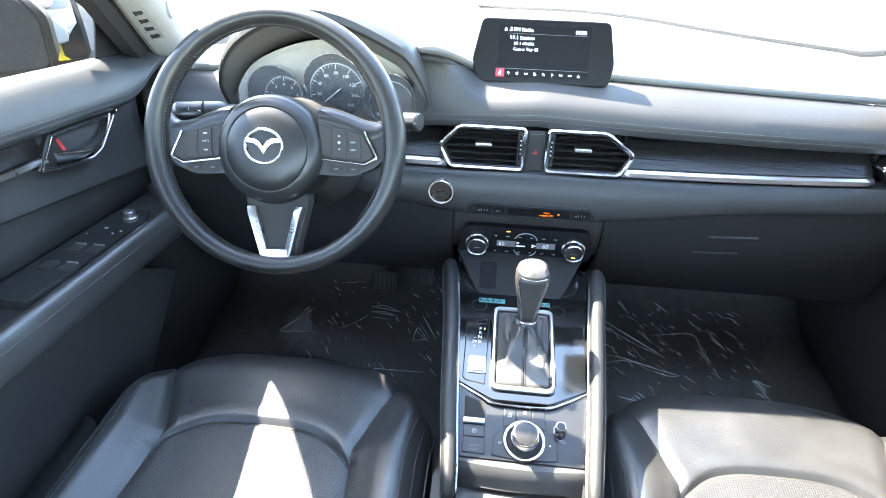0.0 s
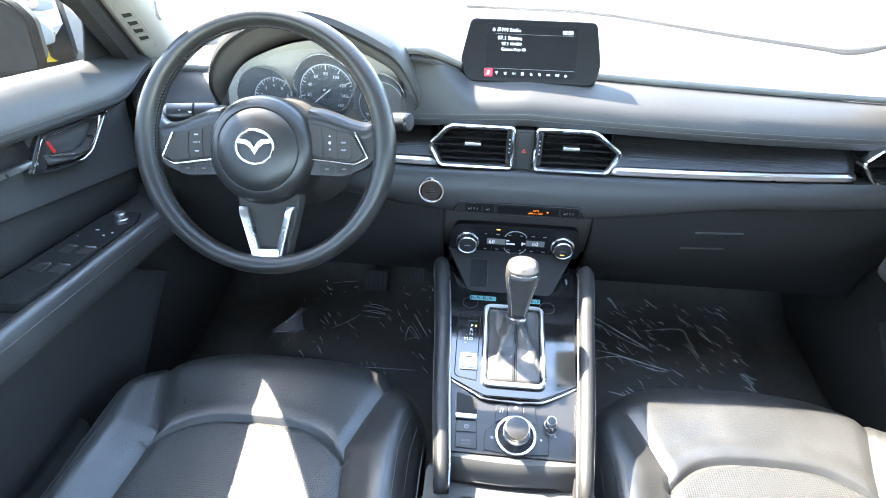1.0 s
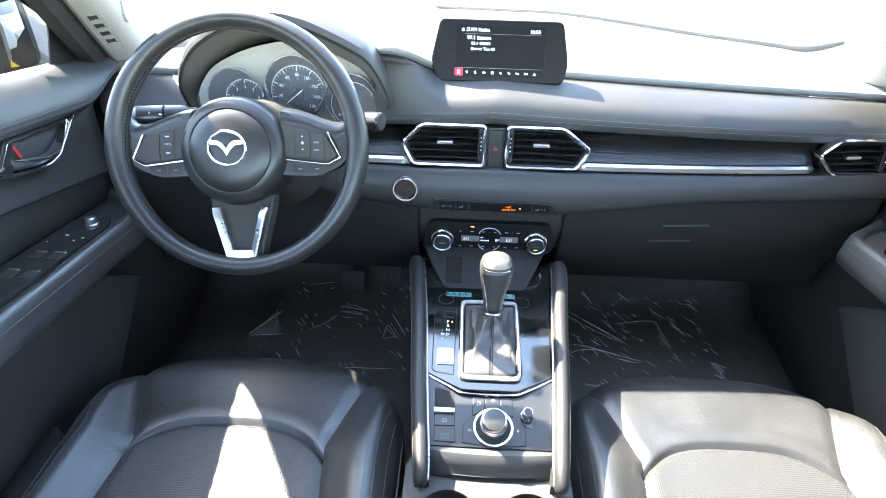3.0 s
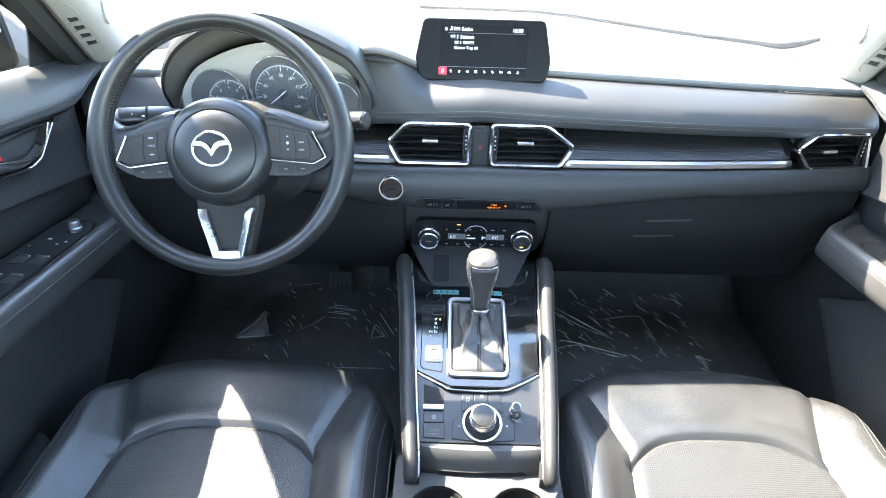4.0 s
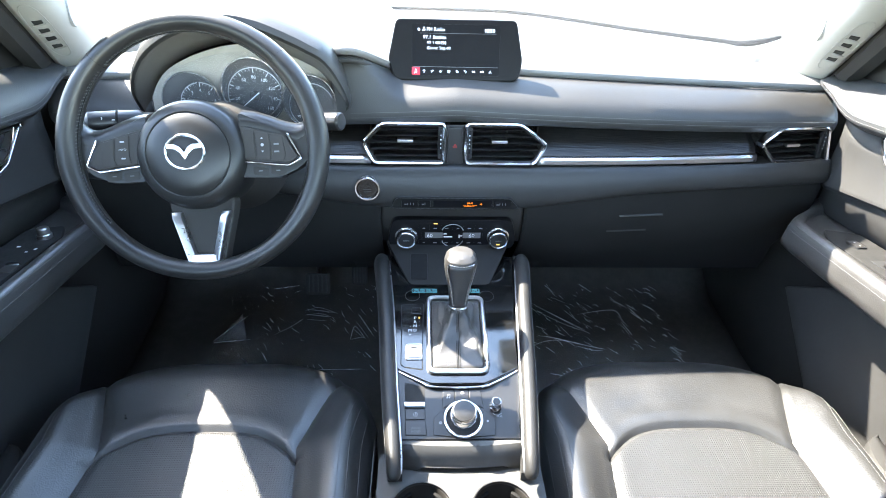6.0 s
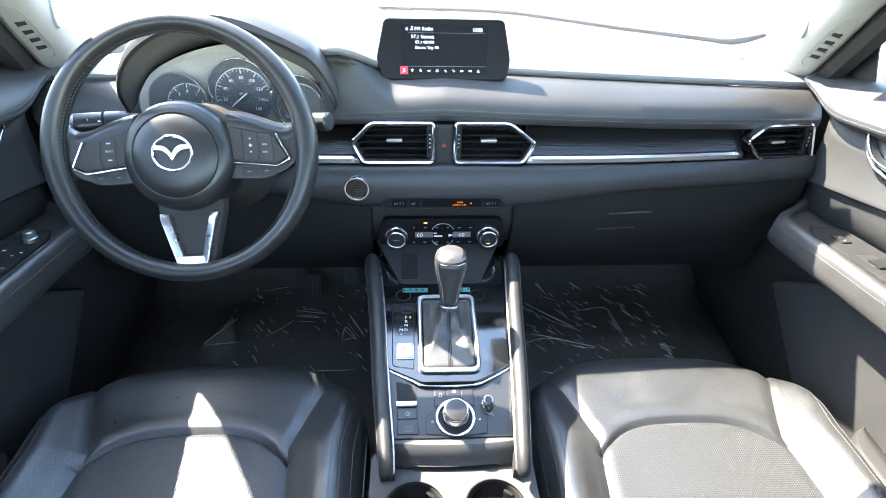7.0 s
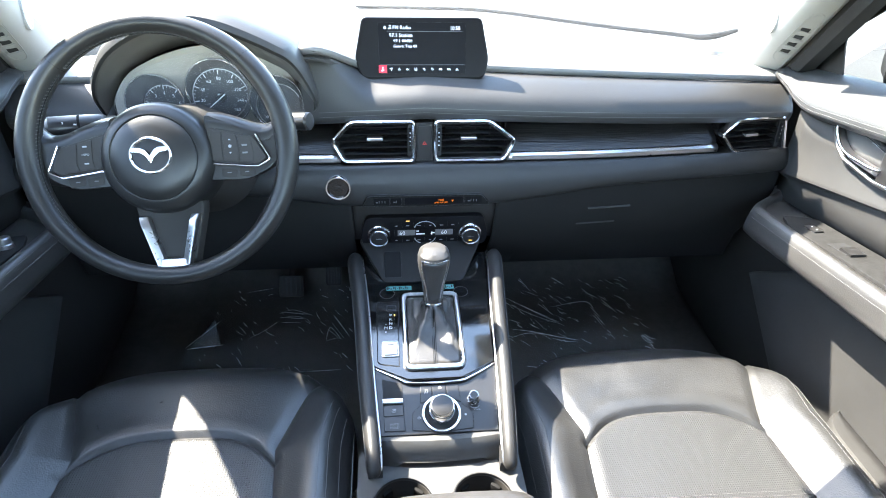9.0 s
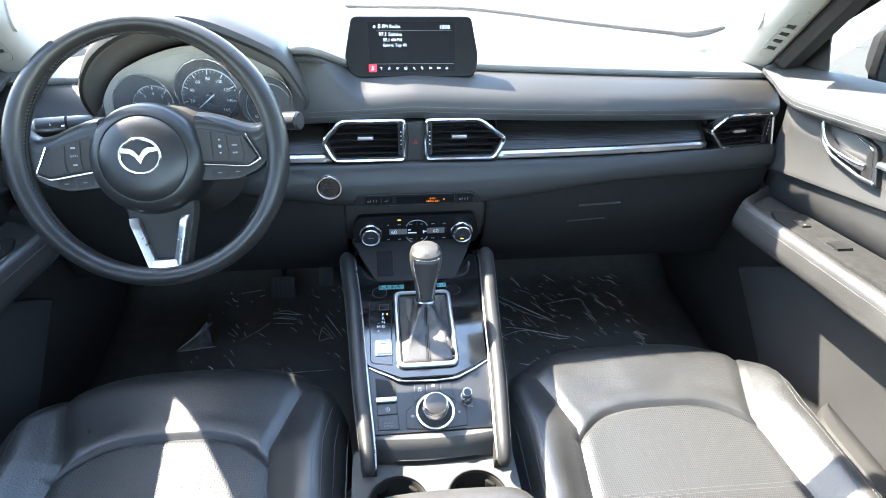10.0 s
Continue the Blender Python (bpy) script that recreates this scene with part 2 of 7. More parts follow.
def part(name, bm, mat, parent=None, label="", sharp=32, thick=0.0):
    """One mesh object from a bmesh in world metres, under a thing or a part."""
    base = BASE[parent.name] if parent else Vector((0, 0, 0))
    bm.verts.ensure_lookup_table()
    for v in bm.verts:
        v.co -= base
    me = bpy.data.meshes.new(name)
    bm.to_mesh(me)
    bm.free()
    if thick:
        turn = sum(p.area * p.normal.dot(CABIN - base - p.center) for p in me.polygons)
        if turn < 0:
            me.flip_normals()
    me.materials.append(mat)
    me.shade_smooth()
    me.set_sharp_from_angle(angle=radians(sharp))
    ob = new(name, me)
    if parent:
        ob.parent = parent
    BASE[ob.name] = base
    if thick:
        s = ob.modifiers.new("thickness", "SOLIDIFY")
        s.thickness = abs(thick)
        s.offset = -1
    return tagged(ob, label)


def sheet(rows, wrap=False):
    """Quads over rows of points; wrap joins each row's end to its start."""
    bm = bmesh.new()
    grid = [[bm.verts.new(p) for p in row] for row in rows]
    n = len(grid[0])
    for a, b in zip(grid, grid[1:]):
        for i in range(n if wrap else n - 1):
            j = (i + 1) % n
            bm.faces.new((a[i], a[j], b[j], b[i]))
    return bm


def capped(rows):
    """A closed tube of rings, with its two ends filled."""
    bm = sheet(rows, wrap=True)
    bm.verts.ensure_lookup_table()
    n = len(rows[0])
    bm.faces.new([bm.verts[i] for i in range(n)][::-1])
    bm.faces.new([bm.verts[len(bm.verts) - n + i] for i in range(n)])
    bmesh.ops.recalc_face_normals(bm, faces=bm.faces)
    return bm


def smooth_path(pts, n=8, closed=False):
    """Catmull-Rom through the points."""
    pts = [Vector(p) for p in pts]
    out, m = [], len(pts)
    for i in range(m if closed else m - 1):
        if closed:
            a, b, c, d = pts[i - 1], pts[i], pts[(i + 1) % m], pts[(i + 2) % m]
        else:
            a, b, c, d = pts[max(i - 1, 0)], pts[i], pts[i + 1], pts[min(i + 2, m - 1)]
        for k in range(n):
            t = k / n
            out.append(0.5 * ((2 * b) + (c - a) * t + (2 * a - 5 * b + 4 * c - d) * t * t + (3 * b - a - 3 * c + d) * t ** 3))
    if not closed:
        out.append(pts[-1])
    return out


def tube(path, radius, n=12, closed=False, flat=1.0, up=(0, 0, 1)):
    """A round bar along a path. radius: number or one for each point; flat: squash along up."""
    path = [Vector(p) for p in path]
    m, rings = len(path), []
    for i, p in enumerate(path):
        if closed:
            t = path[(i + 1) % m] - path[i - 1]
        else:
            t = path[min(i + 1, m - 1)] - path[max(i - 1, 0)]
        t.normalize()
        side = t.cross(Vector(up)).normalized()
        top = side.cross(t)
        r = radius if isinstance(radius, (int, float)) else radius[i]
        rings.append([p + side * (r * math.cos(a)) + top * (r * flat * math.sin(a)) for a in (2 * math.pi * k / n for k in range(n))])
    if closed:
        bm = sheet(rings + [rings[0]], wrap=True)
        bmesh.ops.remove_doubles(bm, verts=bm.verts, dist=1e-6)
        bmesh.ops.recalc_face_normals(bm, faces=bm.faces)
        return bm
    return capped(rings)


def box(center, size, bevel=0.002, turn=None, seg=2):
    bm = bmesh.new()
    bmesh.ops.create_cube(bm, size=1)
    for v in bm.verts:
        v.co = Vector((v.co.x * size[0], v.co.y * size[1], v.co.z * size[2]))
    if bevel:
        bmesh.ops.bevel(bm, geom=bm.edges[:], offset=bevel, segments=seg, affect="EDGES", profile=0.5)
    m = Matrix.Translation(center) @ (turn.to_4x4() if turn else Matrix())
    bmesh.ops.transform(bm, matrix=m, verts=bm.verts)
    return bm


def rounded(pts, r, n=4):
    """A 2D outline with its corners rounded. r: number or one for each corner."""
    out, m = [], len(pts)
    for i in range(m):
        p, a, b = Vector(pts[i]), Vector(pts[i - 1]), Vector(pts[(i + 1) % m])
        rr = r if isinstance(r, (int, float)) else r[i]
        da, db = (a - p), (b - p)
        k = min(rr, da.length * 0.48, db.length * 0.48)
        pa, pb = p + da.normalized() * k, p + db.normalized() * k
        for j in range(n + 1):
            t = j / n
            out.append(pa * (1 - t) ** 2 + p * (2 * t * (1 - t)) + pb * t * t)
    return out


def shrunk(pts, d):
    """The outline moved inwards by d (anticlockwise outlines)."""
    out, m = [], len(pts)
    for i in range(m):
        a, p, b = Vector(pts[i - 1]), Vector(pts[i]), Vector(pts[(i + 1) % m])
        t1, t2 = (p - a), (b - p)
        n1, n2 = Vector((-t1.y, t1.x)), Vector((-t2.y, t2.x))
        nn = (n1.normalized() + n2.normalized())
        nn = nn.normalized() / max(nn.length / 2, 0.5) if nn.length > 1e-6 else nn
        out.append(p + nn * d)
    return out


def folded(outline, inner):
    """Whether an edge of the inner outline runs against its own edge of the outer one."""
    return any((Vector(outline[i]) - Vector(outline[i - 1])).dot(inner[i] - inner[i - 1]) < 0 for i in range(len(outline)))


class Plane:
    """A drawing plane: an origin, a right and an up; its normal faces the viewer."""

    def __init__(self, at, right, up):
        self.at, self.r = Vector(at), Vector(right).normalized()
        up = Vector(up)
        self.u = (up - self.r * up.dot(self.r)).normalized()
        self.n = self.r.cross(self.u)

    def __call__(self, a, b, h=0.0):
        return self.at + self.r * a + self.u * b + self.n * h


def slab(pl, outline, h0, h1, bevel=0.0015):
    """A plate of an outline (anticlockwise) from height h0 to h1 with an eased upper edge."""
    rows = [[pl(a, b, h0) for a, b in outline]]
    if bevel:
        # a bevel wider than a corner's radius would fold the corner over
        while bevel > 0.0001 and folded(outline, shrunk(outline, bevel * 1.25)):
            bevel *= 0.75
        inner = shrunk(outline, bevel)
        mid = shrunk(outline, bevel * 0.3)
        rows.append([pl(a, b, h1 - bevel) for a, b in outline])
        rows.append([pl(a, b, h1 - bevel * 0.3) for a, b in mid])
        rows.append([pl(a, b, h1) for a, b in inner])
        rows.append([pl(a, b, h1) for a, b in shrunk(outline, bevel * 1.25)])
    else:
        rows.append([pl(a, b, h1) for a, b in outline])
    return capped(rows)


def rim(pl, outline, width, h0, h1, bevel=0.0012):
    """A frame that follows an outline, width inwards, from h0 to h1."""
    inner = shrunk(outline, width)
    o2, i2 = shrunk(outline, bevel), shrunk(outline, width - bevel)
    rows = [[pl(a, b, h0) for a, b in outline], [pl(a, b, h1 - bevel) for a, b in outline], [pl(a, b, h1) for a, b in o2],
            [pl(a, b, h1) for a, b in i2], [pl(a, b, h1 - bevel) for a, b in inner], [pl(a, b, h0) for a, b in inner]]
    bm = sheet(rows + [rows[0]], wrap=True)
    bmesh.ops.remove_doubles(bm, verts=bm.verts, dist=1e-7)
    bmesh.ops.recalc_face_normals(bm, faces=bm.faces)
    return bm


def lathe(pl, profile, n=32, at=(0, 0), knurl=0.0):
    """A turned body on a plane: profile of (radius, height)."""
    rows = []
    for r, h in profile:
        rows.append([pl(at[0] + (r + (knurl if k % 2 else 0)) * math.cos(2 * math.pi * k / n), at[1] + (r + (knurl if k % 2 else 0)) * math.sin(2 * math.pi * k / n), h) for k in range(n)])
    return capped(rows)


def disc_outline(r, n=32, at=(0, 0), sx=1.0):
    return [Vector((at[0] + sx * r * math.cos(2 * math.pi * k / n), at[1] + r * math.sin(2 * math.pi * k / n))) for k in range(n)]


def rect(x0, y0, x1, y1, r=0.0):
    pts = [(x0, y0), (x1, y0), (x1, y1), (x0, y1)]
    return rounded(pts, r) if r else [Vector(p) for p in pts]


def stitches(path, step=0.0052, length=0.0036, r=0.0005, lift=(0, 0, 0)):
    """A row of thread stitches along a path."""
    path = [Vector(p) + Vector(lift) for p in path]
    dist = [0.0]
    for a, b in zip(path, path[1:]):
        dist.append(dist[-1] + (b - a).length)
    verts, faces = [], []

    def place(s):
        for i in range(len(path) - 1):
            if s <= dist[i + 1]:
                t = (s - dist[i]) / max(dist[i + 1] - dist[i], 1e-9)
                return path[i].lerp(path[i + 1], t)
        return path[-1]

    s = 0.0
    while s + length < dist[-1]:
        a, b = place(s), place(s + length)
        t = (b - a).normalized()
        side = t.cross(Vector((0.2, -0.5, 1))).normalized() * r
        top = side.cross(t).normalized() * r
        k = len(verts)
        for p in (a, b):
            verts += [p + side, p + top, p - side, p - top]
        faces += [(k + i, k + (i + 1) % 4, k + 4 + (i + 1) % 4, k + 4 + i) for i in range(4)] + [(k + 3, k + 2, k + 1, k), (k + 4, k + 5, k + 6, k + 7)]
        s += step
    bm = bmesh.new()
    vs = [bm.verts.new(v) for v in verts]
    for fc in faces:
        bm.faces.new([vs[i] for i in fc])
    return bm


def joined(bms):
    """Several bmeshes as one."""
    out = bmesh.new()
    for b in bms:
        me = bpy.data.meshes.new("tmp")
        b.to_mesh(me)
        b.free()
        out.from_mesh(me)
        bpy.data.meshes.remove(me)
    return out


def lettering(pl, text, a, b, size, h=0.0004, align="LEFT"):
    """Words in the built-in font as a flat mesh on a plane."""
    cu = bpy.data.curves.new("words", "FONT")
    cu.body, cu.size, cu.align_x = text, size, align
    cu.resolution_u = 2
    ob = bpy.data.objects.new("words", cu)
    me = bpy.data.meshes.new_from_object(ob)
    bm = bmesh.new()
    bm.from_mesh(me)
    for v in bm.verts:
        v.co = pl(a + v.co.x, b + v.co.y, h)
    bpy.data.objects.remove(ob)
    bpy.data.curves.remove(cu)
    bpy.data.meshes.remove(me)
    return bm


def bars(pl, rects, h=0.0004):
    """Flat printed marks: rects of (x0, y0, x1, y1)."""
    bm = bmesh.new()
    for x0, y0, x1, y1 in rects:
        bm.faces.new([bm.verts.new(pl(x, y, h)) for x, y in ((x0, y0), (x1, y0), (x1, y1), (x0, y1))])
    return bm


def ease(t):
    t = min(max(t, 0.0), 1.0)
    return t * t * (3 - 2 * t)


def span(a, b, n):
    return [a + (b - a) * i / (n - 1) for i in range(n)]


# ---- setting: ground, floor, roof, glass ----
FACE = Vector((0, -1, 0))


def build_ground():
    bm = sheet([[(x, y, -0.40) for x in (-400, -60, -12, -4, -1.3, 4, 12, 60, 400)] for y in (-400, -60, -12, 0, 6, 14, 60, 400)])
    g = part("ground", bm, M_CONCRETE, None)
    g.data.materials.append(M_ASPHALT)
    for q in g.data.polygons:
        q.material_index = 1 if q.center.x < -1.3 else 0
    tagged(g, "pale concrete lot beside darker asphalt", "ground", kind="structure")


def build_floor():
    rows = []
    for y, z in ((-1.0, 0.0), (0.2, 0.0), (0.9, 0.0), (1.12, 0.02), (1.24, 0.10), (1.36, 0.30), (1.40, 0.62)):
        rows.append([(x, y, z + 0.006 * math.sin(9 * x + 7 * y)) for x in span(-0.78, 0.78, 14)])
    tagged(part("floor", sheet(rows), M_CARPET, None, thick=0.02), "black carpeted car floor in deep shade", "floor", kind="structure")


def windshield_edge(x, t):
    """A point of the windshield; t: 0 at the cowl, 1 at the header."""
    y0, y1 = 1.42 - 0.62 * x * x, 0.46 - 0.10 * x * x
    k = 1 - 0.16 * t
    z = 0.70 + (1.165 - 0.05 * x * x - 0.70) * t + 0.03 * math.sin(math.pi * t)
    return Vector((x * k, y0 + (y1 - y0) * t, z))


def build_shell():
    glass = part("windshield", sheet([[windshield_edge(x, t) for x in span(-0.84, 0.84, 17)] for t in span(0, 1, 9)]), M_GLASS, None)
    glass.visible_shadow = False
    tagged(glass, "dusty windshield glass glaring in the sun", "windshield", kind="structure")
    rows = []
    for y in (0.47, 0.42, 0.2, -0.4, -1.02):
        rows.append([(x, y - 0.10 * x * x * (1 if y > 0.3 else 0), 1.17 - 0.10 * x * x + (0.03 if y < 0.3 else 0)) for x in span(-0.66, 0.66, 13)])
    tagged(part("ceiling", sheet(rows), M_LINER, None, thick=-0.04), "light grey cloth headliner of the car", "ceiling", kind="structure")
    tagged(part("wall_rear", box((0, -1.04, 0.38), (1.60, 0.04, 0.84), 0.004), M_PLASTIC, None), "plain black panel behind the cabin", "wall", kind="structure")
    for s, n in ((-1, "wall_left"), (1, "wall_right")):
        rows = [[(s * 0.80, y, z) for y in (0.0, -0.5, -1.02)] for z in (-0.02, 0.4, 0.80)]
        tagged(part(n, sheet(rows), M_PLASTIC, None, thick=0.02), "plain black side panel behind the doors", "wall", kind="structure")


def build_footwell():
    """Side and front panels that close the footwells."""
    for sg, n in ((-1, "wall_footwell_left"), (1, "wall_footwell_right")):
        tagged(part(n, box((sg * 0.785, 1.06, 0.34 if sg < 0 else 0.32), (0.03, 0.84, 0.72 if sg < 0 else 0.68), 0.004), M_PLASTIC, None), "black kick panel beside the footwell", "kick panel", kind="structure")
        tagged(part(n, box((sg * 0.790, 0.17, 0.30), (0.02, 1.20, 0.66), 0.004), M_PLASTIC, None), "black inner door shell", "door shell", kind="structure")
    tagged(part("wall_front", box((0, 1.46, 0.26), (1.60, 0.03, 0.64), 0.004), M_PLASTIC, None), "black bulkhead under the windshield", "bulkhead", kind="structure")


def build_pedals():
    """Brake and accelerator in the driver's footwell."""
    for name, label, x, z, w, h in (("brake_pedal", "black rubber brake pedal in the dark footwell", -0.339, 0.085, 0.064, 0.058), ("accelerator_pedal", "black accelerator pedal in the dark footwell", -0.222, 0.150, 0.040, 0.110)):
        t = thing(name, (x, 1.10, 0.05), label, "pedal")
        pl = Plane((x, 1.10, z), (1, 0, 0), (0, 0.55, 1))
        pad = part("pad", slab(pl, rect(-w / 2, -h / 2, w / 2, h / 2, 0.008), -0.008, 0.004, 0.002), M_PLASTIC, t, "rubber pad")
        for k in range(5):
            a = -w / 2 + w * (k + 0.7) / 5.4
            part("rib", slab(pl, rect(a - 0.002, -h / 2 + 0.006, a + 0.002, h / 2 - 0.006, 0.001), 0.003, 0.006, 0.0006), M_HARD, pad)
        part("arm", tube([pl(0, h / 2 - 0.01, -0.006), pl(0, 0.10, -0.05), pl(0, 0.20, -0.06)], 0.008, 8), M_PLASTIC, t)


# ---- pillars ----
def pillar_point(s, k, f):
    """A point of the pillar's face: k up its length, f from the windshield edge (0) to the door edge (1)."""
    a = Vector((s * (0.703 - 0.135 * k), 1.095 - 0.60 * k, 0.675 + 0.50 * k))
    b = Vector((s * (0.738 - 0.115 * k), 0.978 - 0.48 * k, 0.675 + 0.48 * k))
    return a.lerp(b, f) + Vector((-s * 0.022, -0.012, -0.004)) * (1.25 * math.sin(math.pi * min(f * 0.85 + 0.05, 1)))


def build_pillar(s, name):
    """Windshield pillar: an upright rising rearwards and inwards, with a demister grille."""
    t = thing(name, (s * 0.72, 0.98, 0.69), "pale grey windshield pillar trim with a slotted grille", "pillar", kind="structure")
    rows = []
    for k in span(0, 1, 17):
        a, b = pillar_point(s, k, 0), pillar_point(s, k, 1)
        rows.append([a + Vector((s * 0.04, 0.02, 0.02))] + [pillar_point(s, k, f) for f in span(0, 1, 8)] + [b + Vector((s * 0.05, 0, 0.03)), a + Vector((s * 0.07, 0.02, 0.03))])
    part("trim", capped(rows), M_BEIGE, t)
    rows = []
    for k in span(0, 1, 13):
        b = Vector((s * (0.743 - 0.115 * k), 0.978 - 0.48 * k, 0.675 + 0.48 * k))
        rows.append([b + Vector(d) for d in ((s * 0.0, 0.004, 0.004), (s * -0.007, -0.012, -0.008), (s * -0.002, -0.032, -0.014), (s * 0.020, -0.036, -0.016), (s * 0.05, 0.01, 0.01))])
    part("door_frame", capped(rows), M_KNEE, t, "matt black door frame and seal")
    pts = [(0.798, 0.705), (0.812, 0.745), (0.824, 0.785), (0.826, 0.806), (0.792, 0.832), (0.72, 0.885), (0.60, 0.985), (0.68, 1.005), (0.80, 0.905), (0.905, 0.812), (0.945, 0.759), (0.992, 0.695), (0.97, 0.68)]
    rows = [[(s * (0.757 + 0.003 * i - 0.12 * (z - 0.72)), y, z) for y, z in rounded([Vector(p) for p in pts], 0.006, 3)] for i in (0, 1)]
    part("sail_panel", capped(rows), M_KNEE, t, "black triangular panel at the window corner")
    # demister grille: four short louvres in a row
    for i in range(4):
        k = 0.175 + 0.034 * i
        a, b, c, d = pillar_point(s, k, 0.775), pillar_point(s, k - 0.008, 0.91), pillar_point(s, k + 0.007, 0.91), pillar_point(s, k + 0.010, 0.775)
        n = (b - a).cross(d - a).normalized() * 0.0012
        if n.x * s > 0:
            n = -n
        part("grille_slot", capped([[a + n, b + n, c + n, d + n], [a - 5 * n, b - 5 * n, c - 5 * n, d - 5 * n]]), M_SLOT, t, "dark demister slot")
        part("slot_lip", tube([pillar_point(s, k - 0.003 - 0.010 * (f - 0.75) / 0.19, f) + n for f in span(0.74, 0.95, 5)], 0.0011, 6), M_BEIGE, t)
    tray = [pillar_point(s, k, f) for k, f in ((0.150, 0.73), (0.150, 0.96), (0.325, 0.96), (0.325, 0.73))]
    part("grille_edge", tube(smooth_path(tray, 5, closed=True), 0.0009, 6, closed=True), M_BEIGE, t, "moulded edge round the grille")
    if s < 0:
        # dark printed band along the windshield's edge
        rows = []
        for k in span(0.46, 1.0, 10):
            a = pillar_point(s, k, 0)
            rows.append([a + Vector((s * 0.012, 0.0, 0.014)), a + Vector((s * 0.008, 0.045, -0.006)), a + Vector((s * 0.004, 0.09, -0.028))])
        part("frit_band", sheet(rows), M_RUBBER, t, "black printed glass border", thick=0.001)
        # strip added above the window; its edge shapes the sun on the driver seat
        edge = [(0.8065, 0.834), (0.794, 0.881), (0.778, 0.911), (0.754, 0.943), (0.722, 0.989), (0.655, 1.065)]
        rows = [[(s * 0.803, y, z), (s * 0.797, y, z), (s * 0.797, y + 0.11, z + 0.03 * ease((z - 0.838) / 0.05)), (s * 0.803, y + 0.11, z + 0.03 * ease((z - 0.838) / 0.05))] for y, z in edge]
        part("sun_cut_strip", capped(rows), M_RUBBER, t, "black strip added to cut the sun on the driver seat")
    if s > 0:
        # black printed border along the upper side of the glass
        rows = []
        for k in span(0.44, 1.0, 12):
            a = pillar_point(s, k, 0)
            rows.append([a + Vector((0.030, 0.0, 0.014)), a + Vector((-0.010, 0.006, 0.008)), a + Vector((-0.048, 0.018, 0.006))])
        part("frit_band", sheet(rows), M_RUBBER, t, "black printed glass border", thick=0.001)
    # oval tweeter cover
    mid = pillar_point(s, 0.285, 0.12)
    u = (pillar_point(s, 0.32, 0.12) - pillar_point(s, 0.25, 0.12)).normalized()
    r = (pillar_point(s, 0.285, 0.30) - pillar_point(s, 0.285, 0.05)).normalized()
    pl = Plane(mid, r, u)
    if pl.n.dot(CABIN - mid) < 0:
        pl = Plane(mid, -r, u)
    part("tweeter_cover", slab(pl, disc_outline(0.028, 28, (0, 0), 0.6), -0.004, 0.0035, 0.0015), M_MESH, t, "oval perforated tweeter cover")
    return t


# ---- dashboard ----
def bow(x):
    return 0.12 * x * x


def swell(x):
    """How far the pad climbs towards the instrument hood."""
    if x > -0.216:
        return 0.055 * ease((-x - 0.085) / 0.10)
    return 0.030 if x > -0.36 else 0.0


def crown(x):
    return 0.728 - 0.05 * abs(x) + swell(x)


def seam_y(x):
    near = 0.078 * ease((-x - 0.085) / 0.10) if x > -0.216 else 0.0
    return 0.885 + 0.06 * x * x - near


def hem(x):
    """Height of the lower edge of the bulging fascia."""
    a = abs(x)
    return 0.506 + 0.029 * ease((a - 0.07) / 0.34)


def far_pad(x):
    pts = []
    y0, y1 = seam_y(x), 1.41 - 0.64 * x * x
    for k in (0.0, 0.006, 0.02, 0.06, 0.14, 0.28, 0.42, 0.57, 0.72, 0.86, 1.0):
        pts.append((x, y0 + (y1 - y0) * k, crown(x) - 0.028 * k * k + 0.010 * math.sin(math.pi * k)))
    return pts + [(x, y1 + 0.03, 0.66), (x, 1.47, 0.52)]


def front_pad(x):
    o, zs, ys = bow(x), crown(x), seam_y(x)
    run, w = ys - 0.814 - o, swell(x)
    raw = [(ys + 0.002, zs - 0.010), (ys, zs - 0.0022), (ys - 0.003, zs - 0.0004), (0.814 + o + 0.62 * run, zs - 0.0035), (0.814 + o + 0.28 * run, zs - 0.012), (0.814 + o, zs - 0.022), (0.803 + o, zs - 0.034 - 0.60 * w),
           (0.7985 + o, zs - 0.046 - w), (0.8005 + o, zs - 0.058 - w), (0.809 + o, zs - 0.066 - w), (0.835 + o, zs - 0.070 - w), (0.86 + o, zs - 0.074 - w)]
    return [tuple(q) for q in smooth_path([(x, y, z) for y, z in raw], 4)]


def fascia(x):
    o, zb = bow(x), hem(x)
    h = 0.582 - zb
    raw = [(0.815 + o, 0.590 - 0.016 * abs(x)), (0.793 + o, 0.5885 - 0.016 * abs(x)), (0.780 + o, 0.582), (0.7700 + o, zb + 0.74 * h), (0.7660 + o, zb + 0.50 * h), (0.7650 + o, zb + 0.26 * h), (0.7680 + o, zb + 0.08 * h), (0.776 + o, zb), (0.805 + o, zb - 0.003)]
    return [tuple(q) for q in smooth_path([(x, y, z) for y, z in raw], 3)]


def lower_panel(x):
    o = bow(x)
    raw = [(0.800 + o, hem(x) + 0.004), (0.784 + o, hem(x) - 0.006), (0.786 + o, 0.47), (0.805 + o, 0.415), (0.85 + o, 0.345), (0.93, 0.27), (1.06, 0.24), (1.30, 0.30)]
    return [(x, y, z) for y, z in raw]


